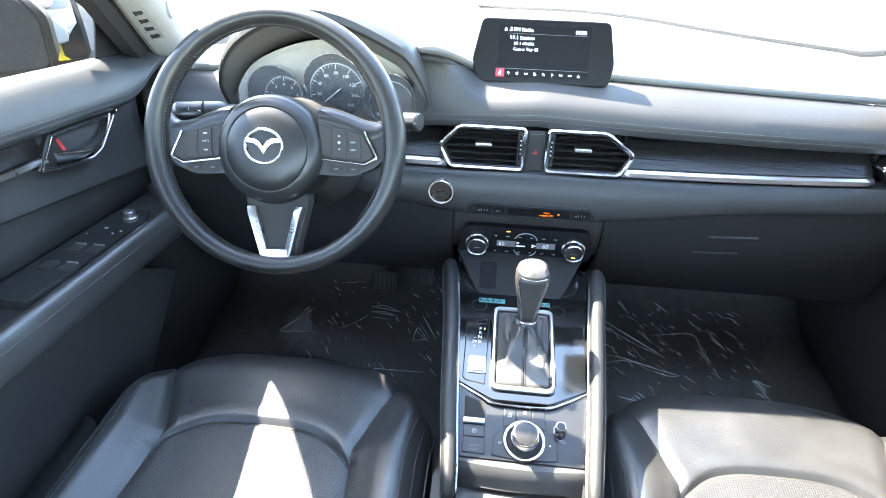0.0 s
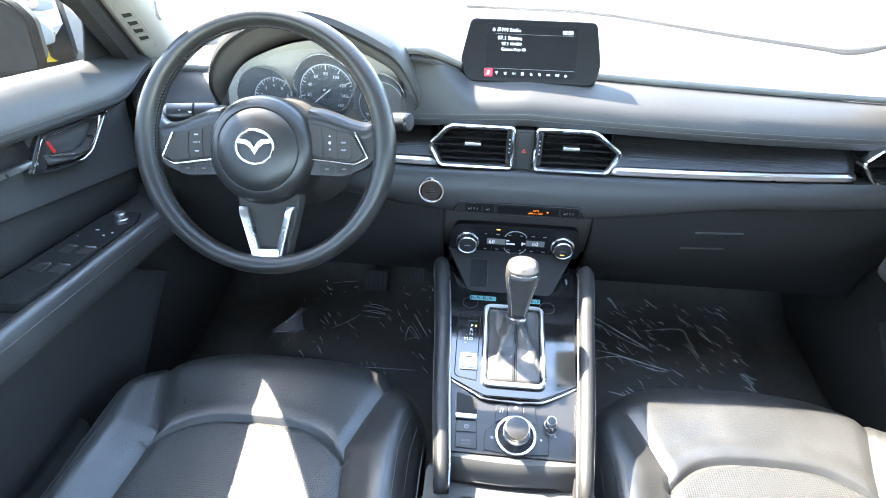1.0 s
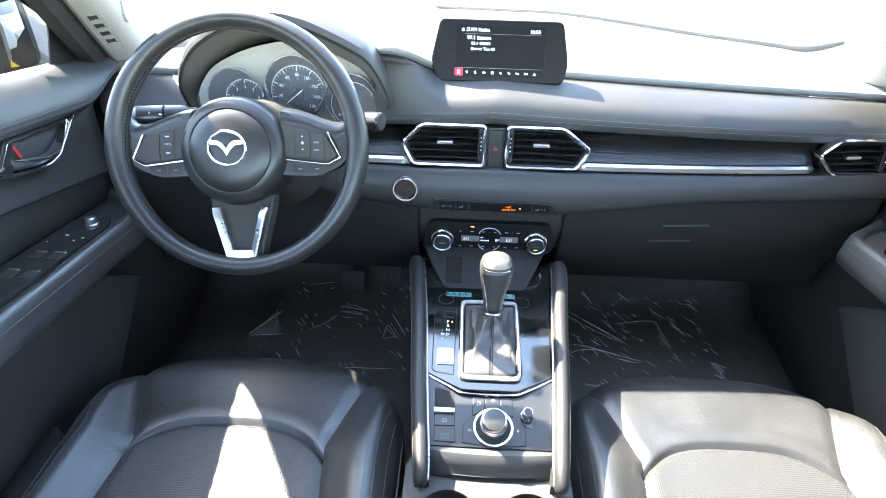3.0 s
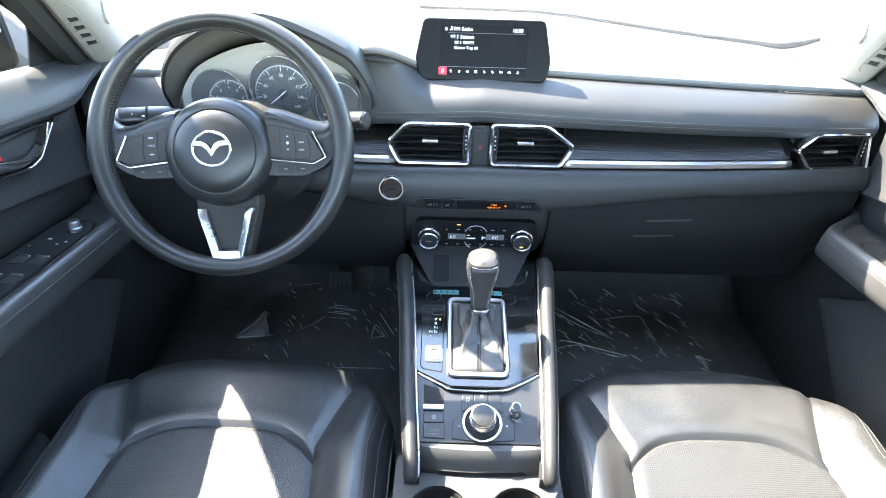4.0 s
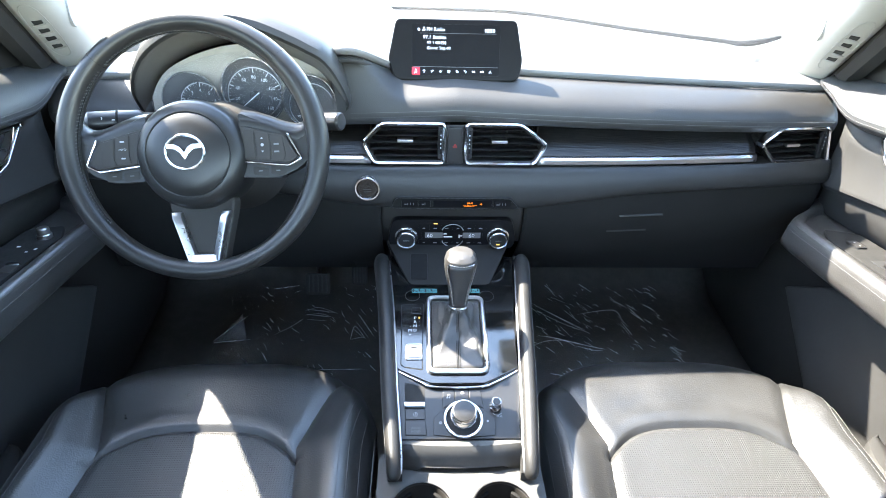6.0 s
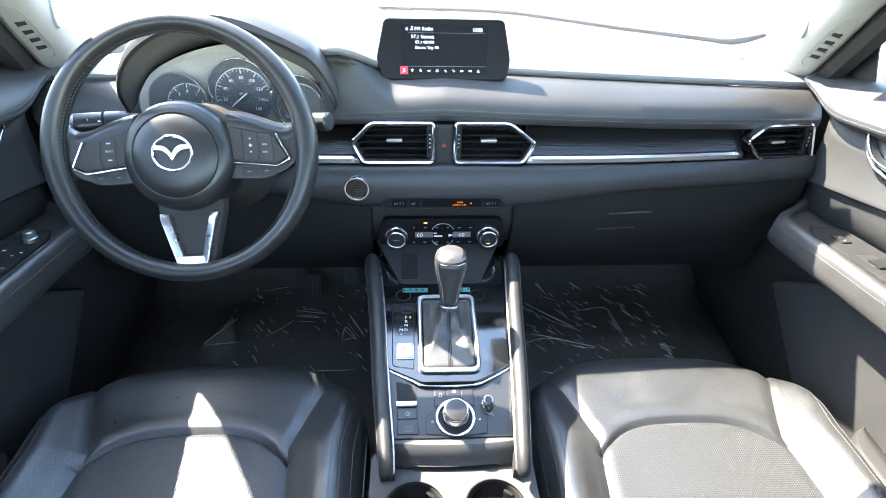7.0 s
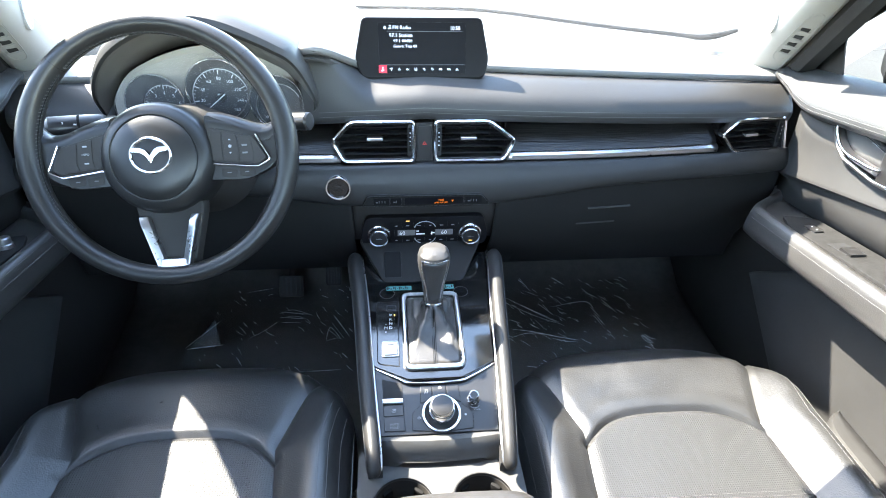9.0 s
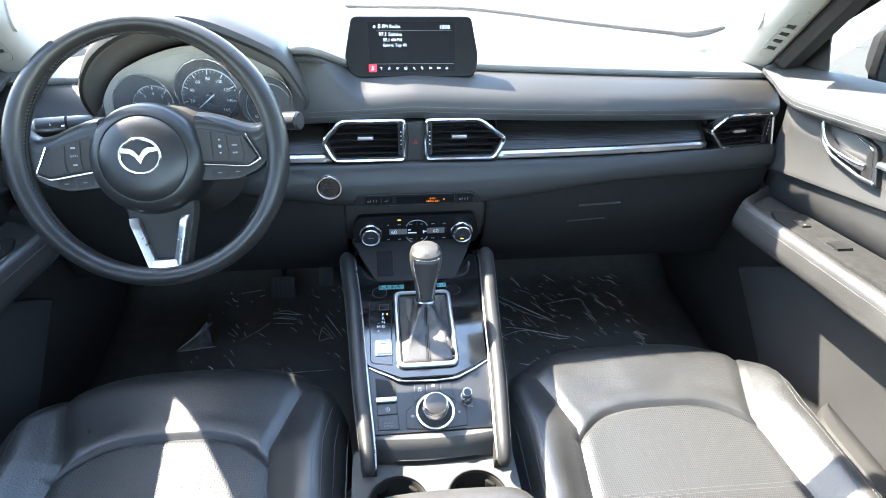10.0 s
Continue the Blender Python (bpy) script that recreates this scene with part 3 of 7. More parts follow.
def build_dash():
    d = thing("dashboard", (0, 0.9, 0.5), "black soft-touch car dashboard with grey double stitching", "dashboard")
    part("upper_pad", sheet([far_pad(x) for x in span(-0.742, 0.742, 100)]), M_TOP, d, "upper dash pad with windshield glare painted in", thick=-0.012)
    part("front_pad", sheet([front_pad(x) for x in span(-0.212, 0.728, 120)]), M_VINYL, d, thick=-0.006)
    part("front_pad", sheet([front_pad(x) for x in span(-0.728, -0.530, 14)]), M_VINYL, d, thick=-0.006)
    for a, b, n in ((-0.180, 0.724, 90), (-0.724, -0.534, 14)):
        for k, off in (((28), 0.0045), ((28), -0.004)):
            path = [Vector(front_pad(x)[k]) + Vector((0, -0.0012, off)) for x in span(a, b, n)]
            part("stitching", stitches(path), M_STITCH, d, "grey double seam")
    # fascia below the trim, and the knee panels
    part("fascia", sheet([fascia(x) for x in span(-0.735, 0.735, 181)]), M_FASCIA, d, "bulging lower fascia", thick=-0.006)
    part("knee_panel", sheet([lower_panel(x) for x in span(-0.735, -0.135, 75)]), M_KNEE, d, thick=-0.006)
    glove = part("glovebox", sheet([lower_panel(x) for x in span(0.135, 0.735, 75)]), M_KNEE, d, "dark glovebox panel", thick=-0.006)
    pl = Plane((0.346, 0.8060, 0.4445), (1, 0.083, 0), (0, -0.30, 1))
    part("latch", slab(pl, rect(-0.041, -0.0024, 0.041, 0.0024, 0.001), -0.004, 0.0035, 0.0010), M_LATCH, glove, "flush latch handle")
    part("latch_lip", slab(pl, rect(-0.026, 0.0408, 0.062, 0.0422, 0.0006), -0.006, 0.0040, 0.0005), M_LATCH, glove)
    gap = [Vector((0.229, q.y - 0.0012, q.z)) for q in smooth_path([(0, y, z) for _, y, z in lower_panel(0.229)[1:4]], 5)]
    part("glovebox_gap", tube(gap, 0.0014, 6, up=(1, 0, 0)), M_DARKHOLE, glove, "dark gap beside the glovebox lid")
    part("stack_panel", sheet([lower_panel(x)[:4] for x in span(-0.135, 0.135, 34)]), M_PLASTIC, d, thick=-0.006)
    # recess behind the trim and vents
    rows = [[(x, 0.86 + bow(x), crown(x) - swell(x) - 0.074), (x, 0.850 + bow(x), 0.63), (x, 0.83 + bow(x), 0.588)] for x in span(-0.735, 0.735, 40)]
    part("recess", sheet(rows), M_PLASTIC, d, thick=-0.004)
    # grained trim with a bright strip under it
    for a, b in ((0.150, 0.574), (-0.70, -0.150)):
        rows = []
        for x in span(a, b, 30):
            o, f = bow(x), 0.012 * abs(x)
            rows.append([(x, 0.850 + o, 0.640 - f), (x, 0.842 + o, 0.634 - f), (x, 0.822 + o, 0.622 - f), (x, 0.806 + o, 0.612 - f), (x, 0.798 + o, 0.6035 - f), (x, 0.80 + o, 0.60 - f)])
        part("trim_strip", sheet(rows), M_WOOD, d, "dark open-grain trim inlay", thick=-0.004)
        rows = []
        for x in span(a, b, 30):
            o, f = bow(x), 0.014 * abs(x)
            rows.append([(x, 0.802 + o, 0.6045 - f), (x, 0.792 + o, 0.6035 - f), (x, 0.7875 + o, 0.600 - f), (x, 0.7872 + o, 0.5925 - f), (x, 0.790 + o, 0.5895 - f), (x, 0.80 + o, 0.589 - f)])
        part("bright_strip", sheet(rows), M_SILVER, d, "satin silver strip", thick=-0.002)
    pa = Plane((0.640, 0.935, 0.7005), (1, 0.06, -0.05), (0, 1, 0.05))
    for k, w in enumerate((0.008, 0.004, 0.004, 0.008, 0.006, 0.007, 0.005)):
        a = -0.026 + 0.0078 * k
        part("moulded_mark", slab(pa, rect(a, -0.003, a + w * 0.75, 0.003), -0.004, 0.0009, 0.0002), M_FAINT, d, "pale moulded mark")
    return d


def build_vent(name, pl, outline, slat_x, tab, wheel_x, depth=0.045):
    """An air vent: silver surround, dark duct, five blades, a tab and a thumb wheel."""
    v = thing(name, pl.at, "black air vent with a satin silver surround", "air vent", "dashboard air vents")
    o = rounded(outline, 0.011, 6)
    part("surround", rim(pl, o, 0.0054, -0.014, 0.006, 0.0024), M_CHROME, v, "bright silver surround")
    inner = shrunk(o, 0.0055)
    part("duct", rim(pl, inner, 0.0025, -depth, 0.001, 0.0006), M_SATIN, v)
    part("duct_back", slab(pl, inner, -depth - 0.004, -depth, 0), M_DARKHOLE, v)
    b0, b1 = min(p[1] for p in inner), max(p[1] for p in inner)
    for k in range(5):
        b = b0 + (b1 - b0) * (k + 0.7) / 5.4
        # blade ends follow the outline
        xs = []
        m = len(inner)
        for i in range(m):
            p, q = inner[i], inner[(i + 1) % m]
            if (p[1] - b) * (q[1] - b) < 0:
                xs.append(p[0] + (q[0] - p[0]) * (b - p[1]) / (q[1] - p[1]))
        x0, x1 = max(min(xs) + 0.002, slat_x[0]), min(max(xs) - 0.002, slat_x[1])
        rows = []
        for x in span(x0, x1, 2):
            rows.append([pl(x, b + 0.0016, -0.026), pl(x, b + 0.0014, -0.0075), pl(x, b, -0.005), pl(x, b - 0.0016, -0.0072), pl(x, b - 0.0008, -0.026)])
        part("blade", capped(rows), M_SATIN, v)
    for x in span(slat_x[0] + 0.01, slat_x[1] - 0.01, 5):
        part("vane", box(pl(x, (b0 + b1) / 2, -0.034), (0.0012, 0.012, (b1 - b0) * 0.9), 0), M_PLASTIC, v)
    part("tab", slab(pl, rect(tab[0] - 0.014, tab[1] - 0.003, tab[0] + 0.014, tab[1] + 0.003, 0.002), -0.012, 0.001), M_SILVER, v, "silver slider tab")
    if wheel_x is not None:
        part("thumb_panel", slab(pl, rect(wheel_x - 0.005, b0 + 0.004, wheel_x + 0.005, b1 - 0.004, 0.002), -0.012, -0.002), M_SATIN, v)
        part("thumb_wheel", slab(pl, rect(wheel_x - 0.0025, b0 + 0.014, wheel_x + 0.0025, b1 - 0.010, 0.002), -0.010, 0.001), M_RUBBER, v)
        mid = (b0 + b1) / 2
        part("dots", bars(pl, [(wheel_x - 0.001, mid + i * 0.0075 - 0.001, wheel_x + 0.001, mid + i * 0.0075 + 0.001) for i in (-1, 0, 1, 2)], 0.0014), M_WHITE, v)
    return v


def build_vents():
    pl = Plane((0, 0.794, 0.628), (1, 0, 0), (0, 0.10, 1))
    left = [(-0.166, 0.001), (-0.146, -0.0395), (-0.0165, -0.0395), (-0.0165, 0.0375), (-0.130, 0.0375)]
    right = [(0.0165, -0.0395), (0.146, -0.0395), (0.166, 0.001), (0.115, 0.0375), (0.0165, 0.0375)]
    build_vent("air_vent", pl, left, (-0.16, -0.031), (-0.088, 0.003), -0.0255)
    build_vent("air_vent", pl, right, (0.031, 0.16), (0.079, 0.003), 0.0255)
    pr = Plane((0.655, 0.8405, 0.610), (1, 0.145, 0), (0, 0.10, 1))
    build_vent("air_vent", pr, [(-0.085, 0.008), (-0.0485, -0.0325), (0.074, -0.0375), (0.056, 0.0360), (-0.0485, 0.0375)], (-0.08, 0.046), (-0.012, 0.002), 0.0520)
    # hazard switch between the vents
    hz = thing("hazard_switch", pl(0, 0, 0), "gloss black hazard switch with a dark red triangle", "switch")
    part("plate", slab(pl, rect(-0.0155, -0.041, 0.0155, 0.031, 0.001), -0.02, -0.004, 0.0006), M_SATIN, hz)
    part("button", slab(pl, rect(-0.0125, -0.037, 0.0125, 0.027, 0.002), -0.01, -0.001), M_SATIN, hz)
    tri = [Vector((-0.004, -0.008)), Vector((0.004, -0.008)), Vector((0.0, -0.001))]
    part("triangle", rim(pl, tri, 0.0011, -0.001, -0.0005, 0.0001), M_REDPART, hz)


# ---- instrument cluster ----
HOOD = [(-0.204, 0.655), (-0.194, 0.672), (-0.182, 0.695), (-0.192, 0.735), (-0.211, 0.772), (-0.240, 0.791), (-0.277, 0.808), (-0.317, 0.822), (-0.367, 0.828), (-0.436, 0.812), (-0.492, 0.780), (-0.533, 0.735), (-0.552, 0.695), (-0.546, 0.660)]
WELL = [(-0.205, 0.650), (-0.200, 0.668), (-0.203, 0.700), (-0.222, 0.735), (-0.255, 0.762), (-0.300, 0.778), (-0.360, 0.781), (-0.420, 0.768), (-0.480, 0.740), (-0.510, 0.703), (-0.514, 0.675), (-0.505, 0.650)]


def build_cluster():
    c = thing("instrument_cluster", (-0.36, 0.82, 0.66), "hooded instrument cluster with three round gauges", "instrument cluster")
    rim_pts = smooth_path([(x, z, 0) for x, z in HOOD], 4)
    well_pts = smooth_path([(x, z, 0) for x, z in WELL], 4)

    def arc(pts, y, lower=0.0, grow=0.0, visor=0.0, rise=0.0):
        """The opening's outline at a depth: grow outwards, rise at the top only."""
        out = []
        for p in pts:
            cx, cz = p.x + 0.36, p.y - 0.70
            top = ease((p.y - 0.66) / 0.14)
            out.append((-0.36 + cx * (1 + grow), y + 0.8 * bow(p.x) - visor * top, 0.70 + cz * (1 + grow) - lower + rise * top))
        return out

    rows = [arc(rim_pts, 1.22, 0.150, 0.16), arc(rim_pts, 1.10, 0.085, 0.12), arc(rim_pts, 0.98, 0.030, 0.06, 0, 0.004), arc(rim_pts, 0.90, 0.010, 0.02, 0.010, 0.012), arc(rim_pts, 0.855, 0.002, 0.008, 0.022, 0.018), arc(rim_pts, 0.828, 0.0, 0.004, 0.036, 0.017), arc(rim_pts, 0.814, 0.0, 0.003, 0.041, 0.014),
            arc(rim_pts, 0.807, 0.0, 0.000, 0.044, 0.009), arc(rim_pts, 0.8045, 0.0, -0.006, 0.045, 0.003), arc(rim_pts, 0.806, 0.001, -0.012, 0.044)]
    part("hood", sheet(rows), M_VINYL, c, "black soft hood", thick=-0.003)
    rows = [arc(rim_pts, 0.8062, 0.001, -0.012, 0.044), arc(rim_pts, 0.808, 0.003, -0.030, 0.034), arc(rim_pts, 0.814, 0.012, -0.075, 0.012), arc(rim_pts, 0.828, 0.030, -0.125)]
    part("shroud", sheet(rows), M_SHROUD, c, thick=-0.003)
    pl = Plane((-0.36, 0.822, 0.70), (1, 0, 0), (0, 0.12, 1))
    face = [Vector((p.x + 0.36, p.y - 0.70)) for p in well_pts]
    part("face", slab(pl, [Vector((a * 1.02, b * 1.02)) for a, b in face], -0.010, 0.0, 0), M_HAZE, c, "cluster face with sunlit lens haze painted in")

    def gauge(cx, cz, r, bx, bz, br, name, labels, a0, a1, needle, size, reach):
        """A dial of radius r round (cx, cz) at the bottom of a cone under a bright ring of radius br round (bx, bz)."""
        g = part(name, slab(pl, disc_outline(r * 1.04, 44, (cx, cz)), 0.0, 0.002, 0.0005), M_GAUGE, c, "round dark gauge")
        n = 48
        rows = [[pl(x + q * math.cos(2 * math.pi * k / n), z + q * math.sin(2 * math.pi * k / n), h) for k in range(n)] for x, z, q, h in ((cx, cz, r * 1.03, 0.001), (bx, bz, br - 0.001, 0.013))]
        part("cone", sheet(rows, wrap=True), M_GAUGE, g)
        part("bezel", rim(pl, disc_outline(br + 0.0012, 56, (bx, bz)), 0.0024, 0.010, 0.0150, 0.0006), M_CHROME, g, "thin bright ring")
        if not labels:
            return g
        tk = []
        n = (len(labels) - 1) * 4
        for k in range(n + 1):
            a = radians(a0 + (a1 - a0) * k / n)
            r1, r0 = r * 0.955, r * (0.80 if k % 4 == 0 else 0.88)
            w = 0.0007 if k % 4 == 0 else 0.00030
            ca, sa = math.cos(a), math.sin(a)
            b = bmesh.new()
            b.faces.new([b.verts.new(pl(cx + ca * q - sa * e, cz + sa * q + ca * e, 0.0028)) for q, e in ((r0, -w), (r1, -w), (r1, w), (r0, w))])
            tk.append(b)
        part("ticks", joined(tk), M_WHITE, g)
        part("scale_ring", rim(pl, disc_outline(r, 48, (cx, cz)), 0.0014, 0.002, 0.0032, 0.0002), M_SILVER, g)
        words = []
        for k, tx in enumerate(labels):
            if tx:
                a = radians(a0 + (a1 - a0) * k / (len(labels) - 1))
                words.append(lettering(pl, tx, cx + math.cos(a) * r * reach, cz + math.sin(a) * r * reach - size * 0.33, size, 0.003, "CENTER"))
        part("numerals", joined(words), M_WHITE, g)
        if needle is not None:
            a = radians(needle)
            b = bmesh.new()
            ca, sa = math.cos(a), math.sin(a)
            b.faces.new([b.verts.new(pl(cx + ca * q - sa * e, cz + sa * q + ca * e, 0.008)) for q, e in ((-0.010, -0.0010), (r * 0.92, -0.0005), (r * 0.92, 0.0005), (-0.010, 0.0010))])
            part("needle", b, M_NEEDLE, g, "white needle")
            part("needle_hub", lathe(pl, [(0.0085, 0.003), (0.0085, 0.0068), (0.007, 0.0075)], 24, (cx, cz)), M_PIANO, g)
        return g

    sp = gauge(0.0178, -0.0005, 0.0470, 0.0157, 0.0135, 0.0500, "speedometer", ["0", "20", "40", "60", "80", "100", "120", "140", "160"], 222, -42, 219, 0.0078, 0.66)
    part("warning_light", bars(pl, [(0.0050, -0.0305, 0.0098, -0.0252)], 0.0035), glow("gauge_red", (0.9, 0.02, 0.05), 0.026), sp, "red warning lamp")
    for a in span(-0.55, 3.6, 9):
        part("km_mark", bars(pl, [(0.0178 + 0.0245 * math.cos(a) - 0.0022, -0.0005 + 0.0245 * math.sin(a) - 0.0011, 0.0178 + 0.0245 * math.cos(a) + 0.0022, -0.0005 + 0.0245 * math.sin(a) + 0.0011)], 0.003), M_FAINT, sp)
    gauge(-0.0740, -0.0160, 0.0365, -0.0875, -0.0085, 0.0475, "tachometer", ["", "1", "2", "3", "4", "5", "6", "7", ""], 238, -58, None, 0.0076, 0.64)
    t = gauge(0.1145, -0.0200, 0.0360, 0.1100, -0.0070, 0.0440, "side_gauge", None, 0, 0, None, 0, 0)
    part("inner_ring", rim(pl, disc_outline(0.0385, 40, (0.112, -0.016)), 0.0013, 0.005, 0.0068, 0.0003), M_SILVER, t)
    part("numerals", lettering(pl, "90", 0.0850, -0.0365, 0.0066, 0.003), M_WHITE, t)
    part("low_mark", bars(pl, [(0.080, -0.046, 0.086, -0.0435)], 0.003), M_WHITE, t)
    lens = part("lens", slab(Plane((-0.36, 0.800, 0.70), (1, 0, 0), (0, -0.10, 1)), [Vector((a * 0.98, b * 0.98)) for a, b in face], -0.0015, 0.0, 0), M_LENS, c, "dusty clear cluster lens")
    lens.visible_shadow = False
    return c


# ---- steering wheel ----
def build_wheel():
    w = thing("steering_wheel", (-0.375, 0.60, 0.70), "black leather steering wheel with silver-edged spokes", "steering wheel")
    tilt, roll = radians(26.0), radians(2.8)
    up = Vector((0, math.sin(tilt), math.cos(tilt)))
    side = Vector((1, 0, 0))
    pl = Plane((-0.3735, 0.60, 0.70), side * math.cos(roll) + up * math.sin(roll), up * math.cos(roll) - side * math.sin(roll))
    R = 0.1700

    def ring(a, r=R, h=0.0):
        return pl(r * math.cos(a) + 0.001, r * math.sin(a) - 0.0025, h)

    # rim: thicker grips at ten to two, in four covered sections
    rows = []
    n = 96
    for k in range(n):
        a = 2 * math.pi * k / n
        grip = 0.0012 * (math.cos(2 * a - math.pi * 0.0))
        rr = 0.0155 + grip
        seam = min(abs(((a - radians(q) + math.pi) % (2 * math.pi)) - math.pi) for q in (44, 134, 220, 317))
        rr -= 0.0010 * math.exp(-(seam / 0.012) ** 2)
        c0 = ring(a)
        out = (c0 - pl.at).normalized()
        rows.append([c0 + out * (rr * 0.92 * math.cos(b)) + pl.n * (rr * 1.05 * math.sin(b)) for b in (2 * math.pi * j / 14 for j in range(14))])
    bm = sheet(rows + [rows[0]], wrap=True)
    bmesh.ops.remove_doubles(bm, verts=bm.verts, dist=1e-6)
    bmesh.ops.recalc_face_normals(bm, faces=bm.faces)
    rim_ob = part("rim", bm, M_WHEEL, w, "worn black leather rim")
    for q in (44, 134, 220, 317):
        a = radians(q)
        c0 = ring(a)
        out = (c0 - pl.at).normalized()
        tan = pl.n.cross(out)
        path = [c0 + out * (0.0137 * math.cos(b)) + pl.n * (0.0156 * math.sin(b)) for b in span(0, 2 * math.pi * 15 / 16, 16)]
        part("seam", tube(path, 0.0006, 5, closed=True, up=tan), M_RUBBER, rim_ob)
    for a0, a1 in ((46.5, 131.5), (136.5, 217.5), (319.5, 401.5)):
        bits = []
        for a in span(a0, a1, int((a1 - a0) / 1.75)):
            q0, q1 = ring(radians(a), R - 0.0152, 0.0020), ring(radians(a + 1.0), R - 0.0132, 0.0085)
            bits.append(stitches([q0, q1], 1.0, (q1 - q0).length * 0.95, 0.00065))
        part("stitching", joined(bits), M_THREAD, rim_ob, "pale cross stitching")
        part("stitch_groove", tube([ring(radians(a), R - 0.0146, 0.0050) for a in span(a0, a1, 40)], 0.0008, 5), M_RUBBER, rim_ob)
    # hub cover
    part("airbag_cover", lathe(pl, [(0.0775, -0.050), (0.0765, -0.012), (0.0735, 0.004), (0.0680, 0.0125), (0.0600, 0.0165), (0.0575, 0.0170), (0.0562, 0.0158), (0.0548, 0.0172), (0.040, 0.0215), (0.02, 0.0235), (0.004, 0.0238)], 56, (-0.003, -0.010)), M_WHEEL, w, "round airbag cover")
    em = part("emblem", rim(pl, disc_outline(0.0245, 44, (-0.0035, -0.007), 1.12), 0.0036, 0.020, 0.0272, 0.0015), M_CHROME, w, "polished oval emblem")
    wing = [(0.0, -0.0100), (0.0060, -0.0010), (0.0125, 0.0040), (0.0235, 0.0052), (0.0225, 0.0112), (0.0120, 0.0108), (0.0055, 0.0075), (0.0, 0.0)]
    shape = [Vector((-0.0035 + x, -0.007 + y)) for x, y in wing] + [Vector((-0.0035 - x, -0.007 + y)) for x, y in wing[1:-1][::-1]]
    part("emblem_wings", slab(pl, shape, 0.020, 0.0268, 0.0006), M_CHROME, em)
    # side spokes with switch pads
    for s in (-1, 1):
        def o(pts):
            q = [Vector((s * a, b)) for a, b in pts]
            return q if s > 0 else q[::-1]
        arm_out = rounded(o([(0.060, -0.044), (0.112, -0.046), (0.142, -0.034), (0.158, -0.018), (0.160, 0.030), (0.146, 0.0150), (0.126, 0.0190), (0.100, 0.0300), (0.062, 0.046)]), 0.007)
        sp = part("spoke", slab(pl, arm_out, -0.028, -0.002, 0.006), M_WHEEL, w, "side spoke")
        # rounded upper side of the spoke
        ridge = smooth_path([(0.064, 0.0385, 0), (0.080, 0.0365, 0), (0.100, 0.0305, 0), (0.126, 0.0205, 0), (0.145, 0.0190, 0), (0.158, 0.0310, 0)], 4)
        rows = [[pl(s * q.x, q.y - 0.012, -0.0015), pl(s * q.x, q.y - 0.005, -0.0005), pl(s * q.x, q.y + 0.002, -0.0030), pl(s * q.x, q.y + 0.009, -0.0110), pl(s * q.x, q.y + 0.012, -0.0220), pl(s * q.x, q.y + 0.006, -0.0300), pl(s * q.x, q.y - 0.012, -0.0300)] for q in ridge]
        part("spoke_top", capped(rows), M_WHEEL, sp, "rounded upper side of the spoke", sharp=50)
        pad = rounded(o([(0.066, -0.0190), (0.129, -0.0260), (0.1420, -0.0180), (0.1255, 0.0120), (0.066, 0.0270)]), 0.003)
        part("switch_pad", slab(pl, pad, -0.004, 0.0035, 0.001), M_PLASTIC, sp, "black switch pad")
        line = rounded(o([(0.068, -0.0226), (0.129, -0.0297), (0.1468, -0.0204), (0.1290, 0.0152)]), 0.004, 4)
        if s < 0:
            line = line[::-1]
        k0 = min(range(len(line)), key=lambda i: (line[i] - Vector((s * 0.068, -0.0226))).length)
        line = line[k0:] + line[:k0]
        k1 = min(range(len(line)), key=lambda i: (line[i] - Vector((s * 0.1290, 0.0152))).length)
        part("bright_edge", tube([pl(p.x, p.y, 0.0030) for p in line[:k1 + 1]], 0.0015, 8, up=pl.n), M_CHROME, sp, "bright silver edging")

        def at(a, f):
            lo, hi = -0.0187 - 0.12 * (a - 0.070), 0.026 - 0.24 * (a - 0.070)
            return (a, lo + (hi - lo) * f)
        for a0, a1, lean in ((0.0690, 0.0835, 0.0), (0.0850, 0.1035, 0.002), (0.1050, 0.1225, 0.003)):
            key = rounded(o([at(a0, 0.04), at(a1, 0.04), at(a1 + lean, 0.30), at(a1, 0.93), at(a0, 0.93), at(a0 + lean, 0.30)]), 0.0012, 2)
            part("key", slab(pl, key, 0.002, 0.0046, 0.0005), M_PLASTIC, sp)
        cx, cy = at(0.0945, 0.52)
        if s > 0:
            part("key_print", slab(pl, [Vector((cx - 0.0018, cy + 0.008)), Vector((cx + 0.0018, cy + 0.008)), Vector((cx, cy + 0.0105))], 0.0046, 0.0050, 0), M_PRINT, sp)
            part("key_print", slab(pl, disc_outline(0.0022, 14, (cx, cy)), 0.0046, 0.0050, 0), M_PRINT, sp)
            part("key_print", slab(pl, [Vector((cx - 0.0018, cy - 0.008)), Vector((cx, cy - 0.0105)), Vector((cx + 0.0018, cy - 0.008))], 0.0046, 0.0050, 0), M_PRINT, sp)
            for q in (0.62, 0.36):
                cx, cy = at(0.1140, q)
                part("key_print", bars(pl, [(cx - 0.0038, cy - 0.0012, cx + 0.0034, cy + 0.0012)], 0.0051), M_FAINT, sp)
        else:
            part("key_print", lettering(pl, "INFO", -cx, cy - 0.0012, 0.0044, 0.0051, "CENTER"), M_PRINT, sp)
            for q in (0.78, 0.24):
                cx, cy = at(0.0945, q)
                part("key_print", bars(pl, [(-cx - 0.003, cy - 0.0010, -cx + 0.003, cy + 0.0010)], 0.0051), M_PRINT, sp)
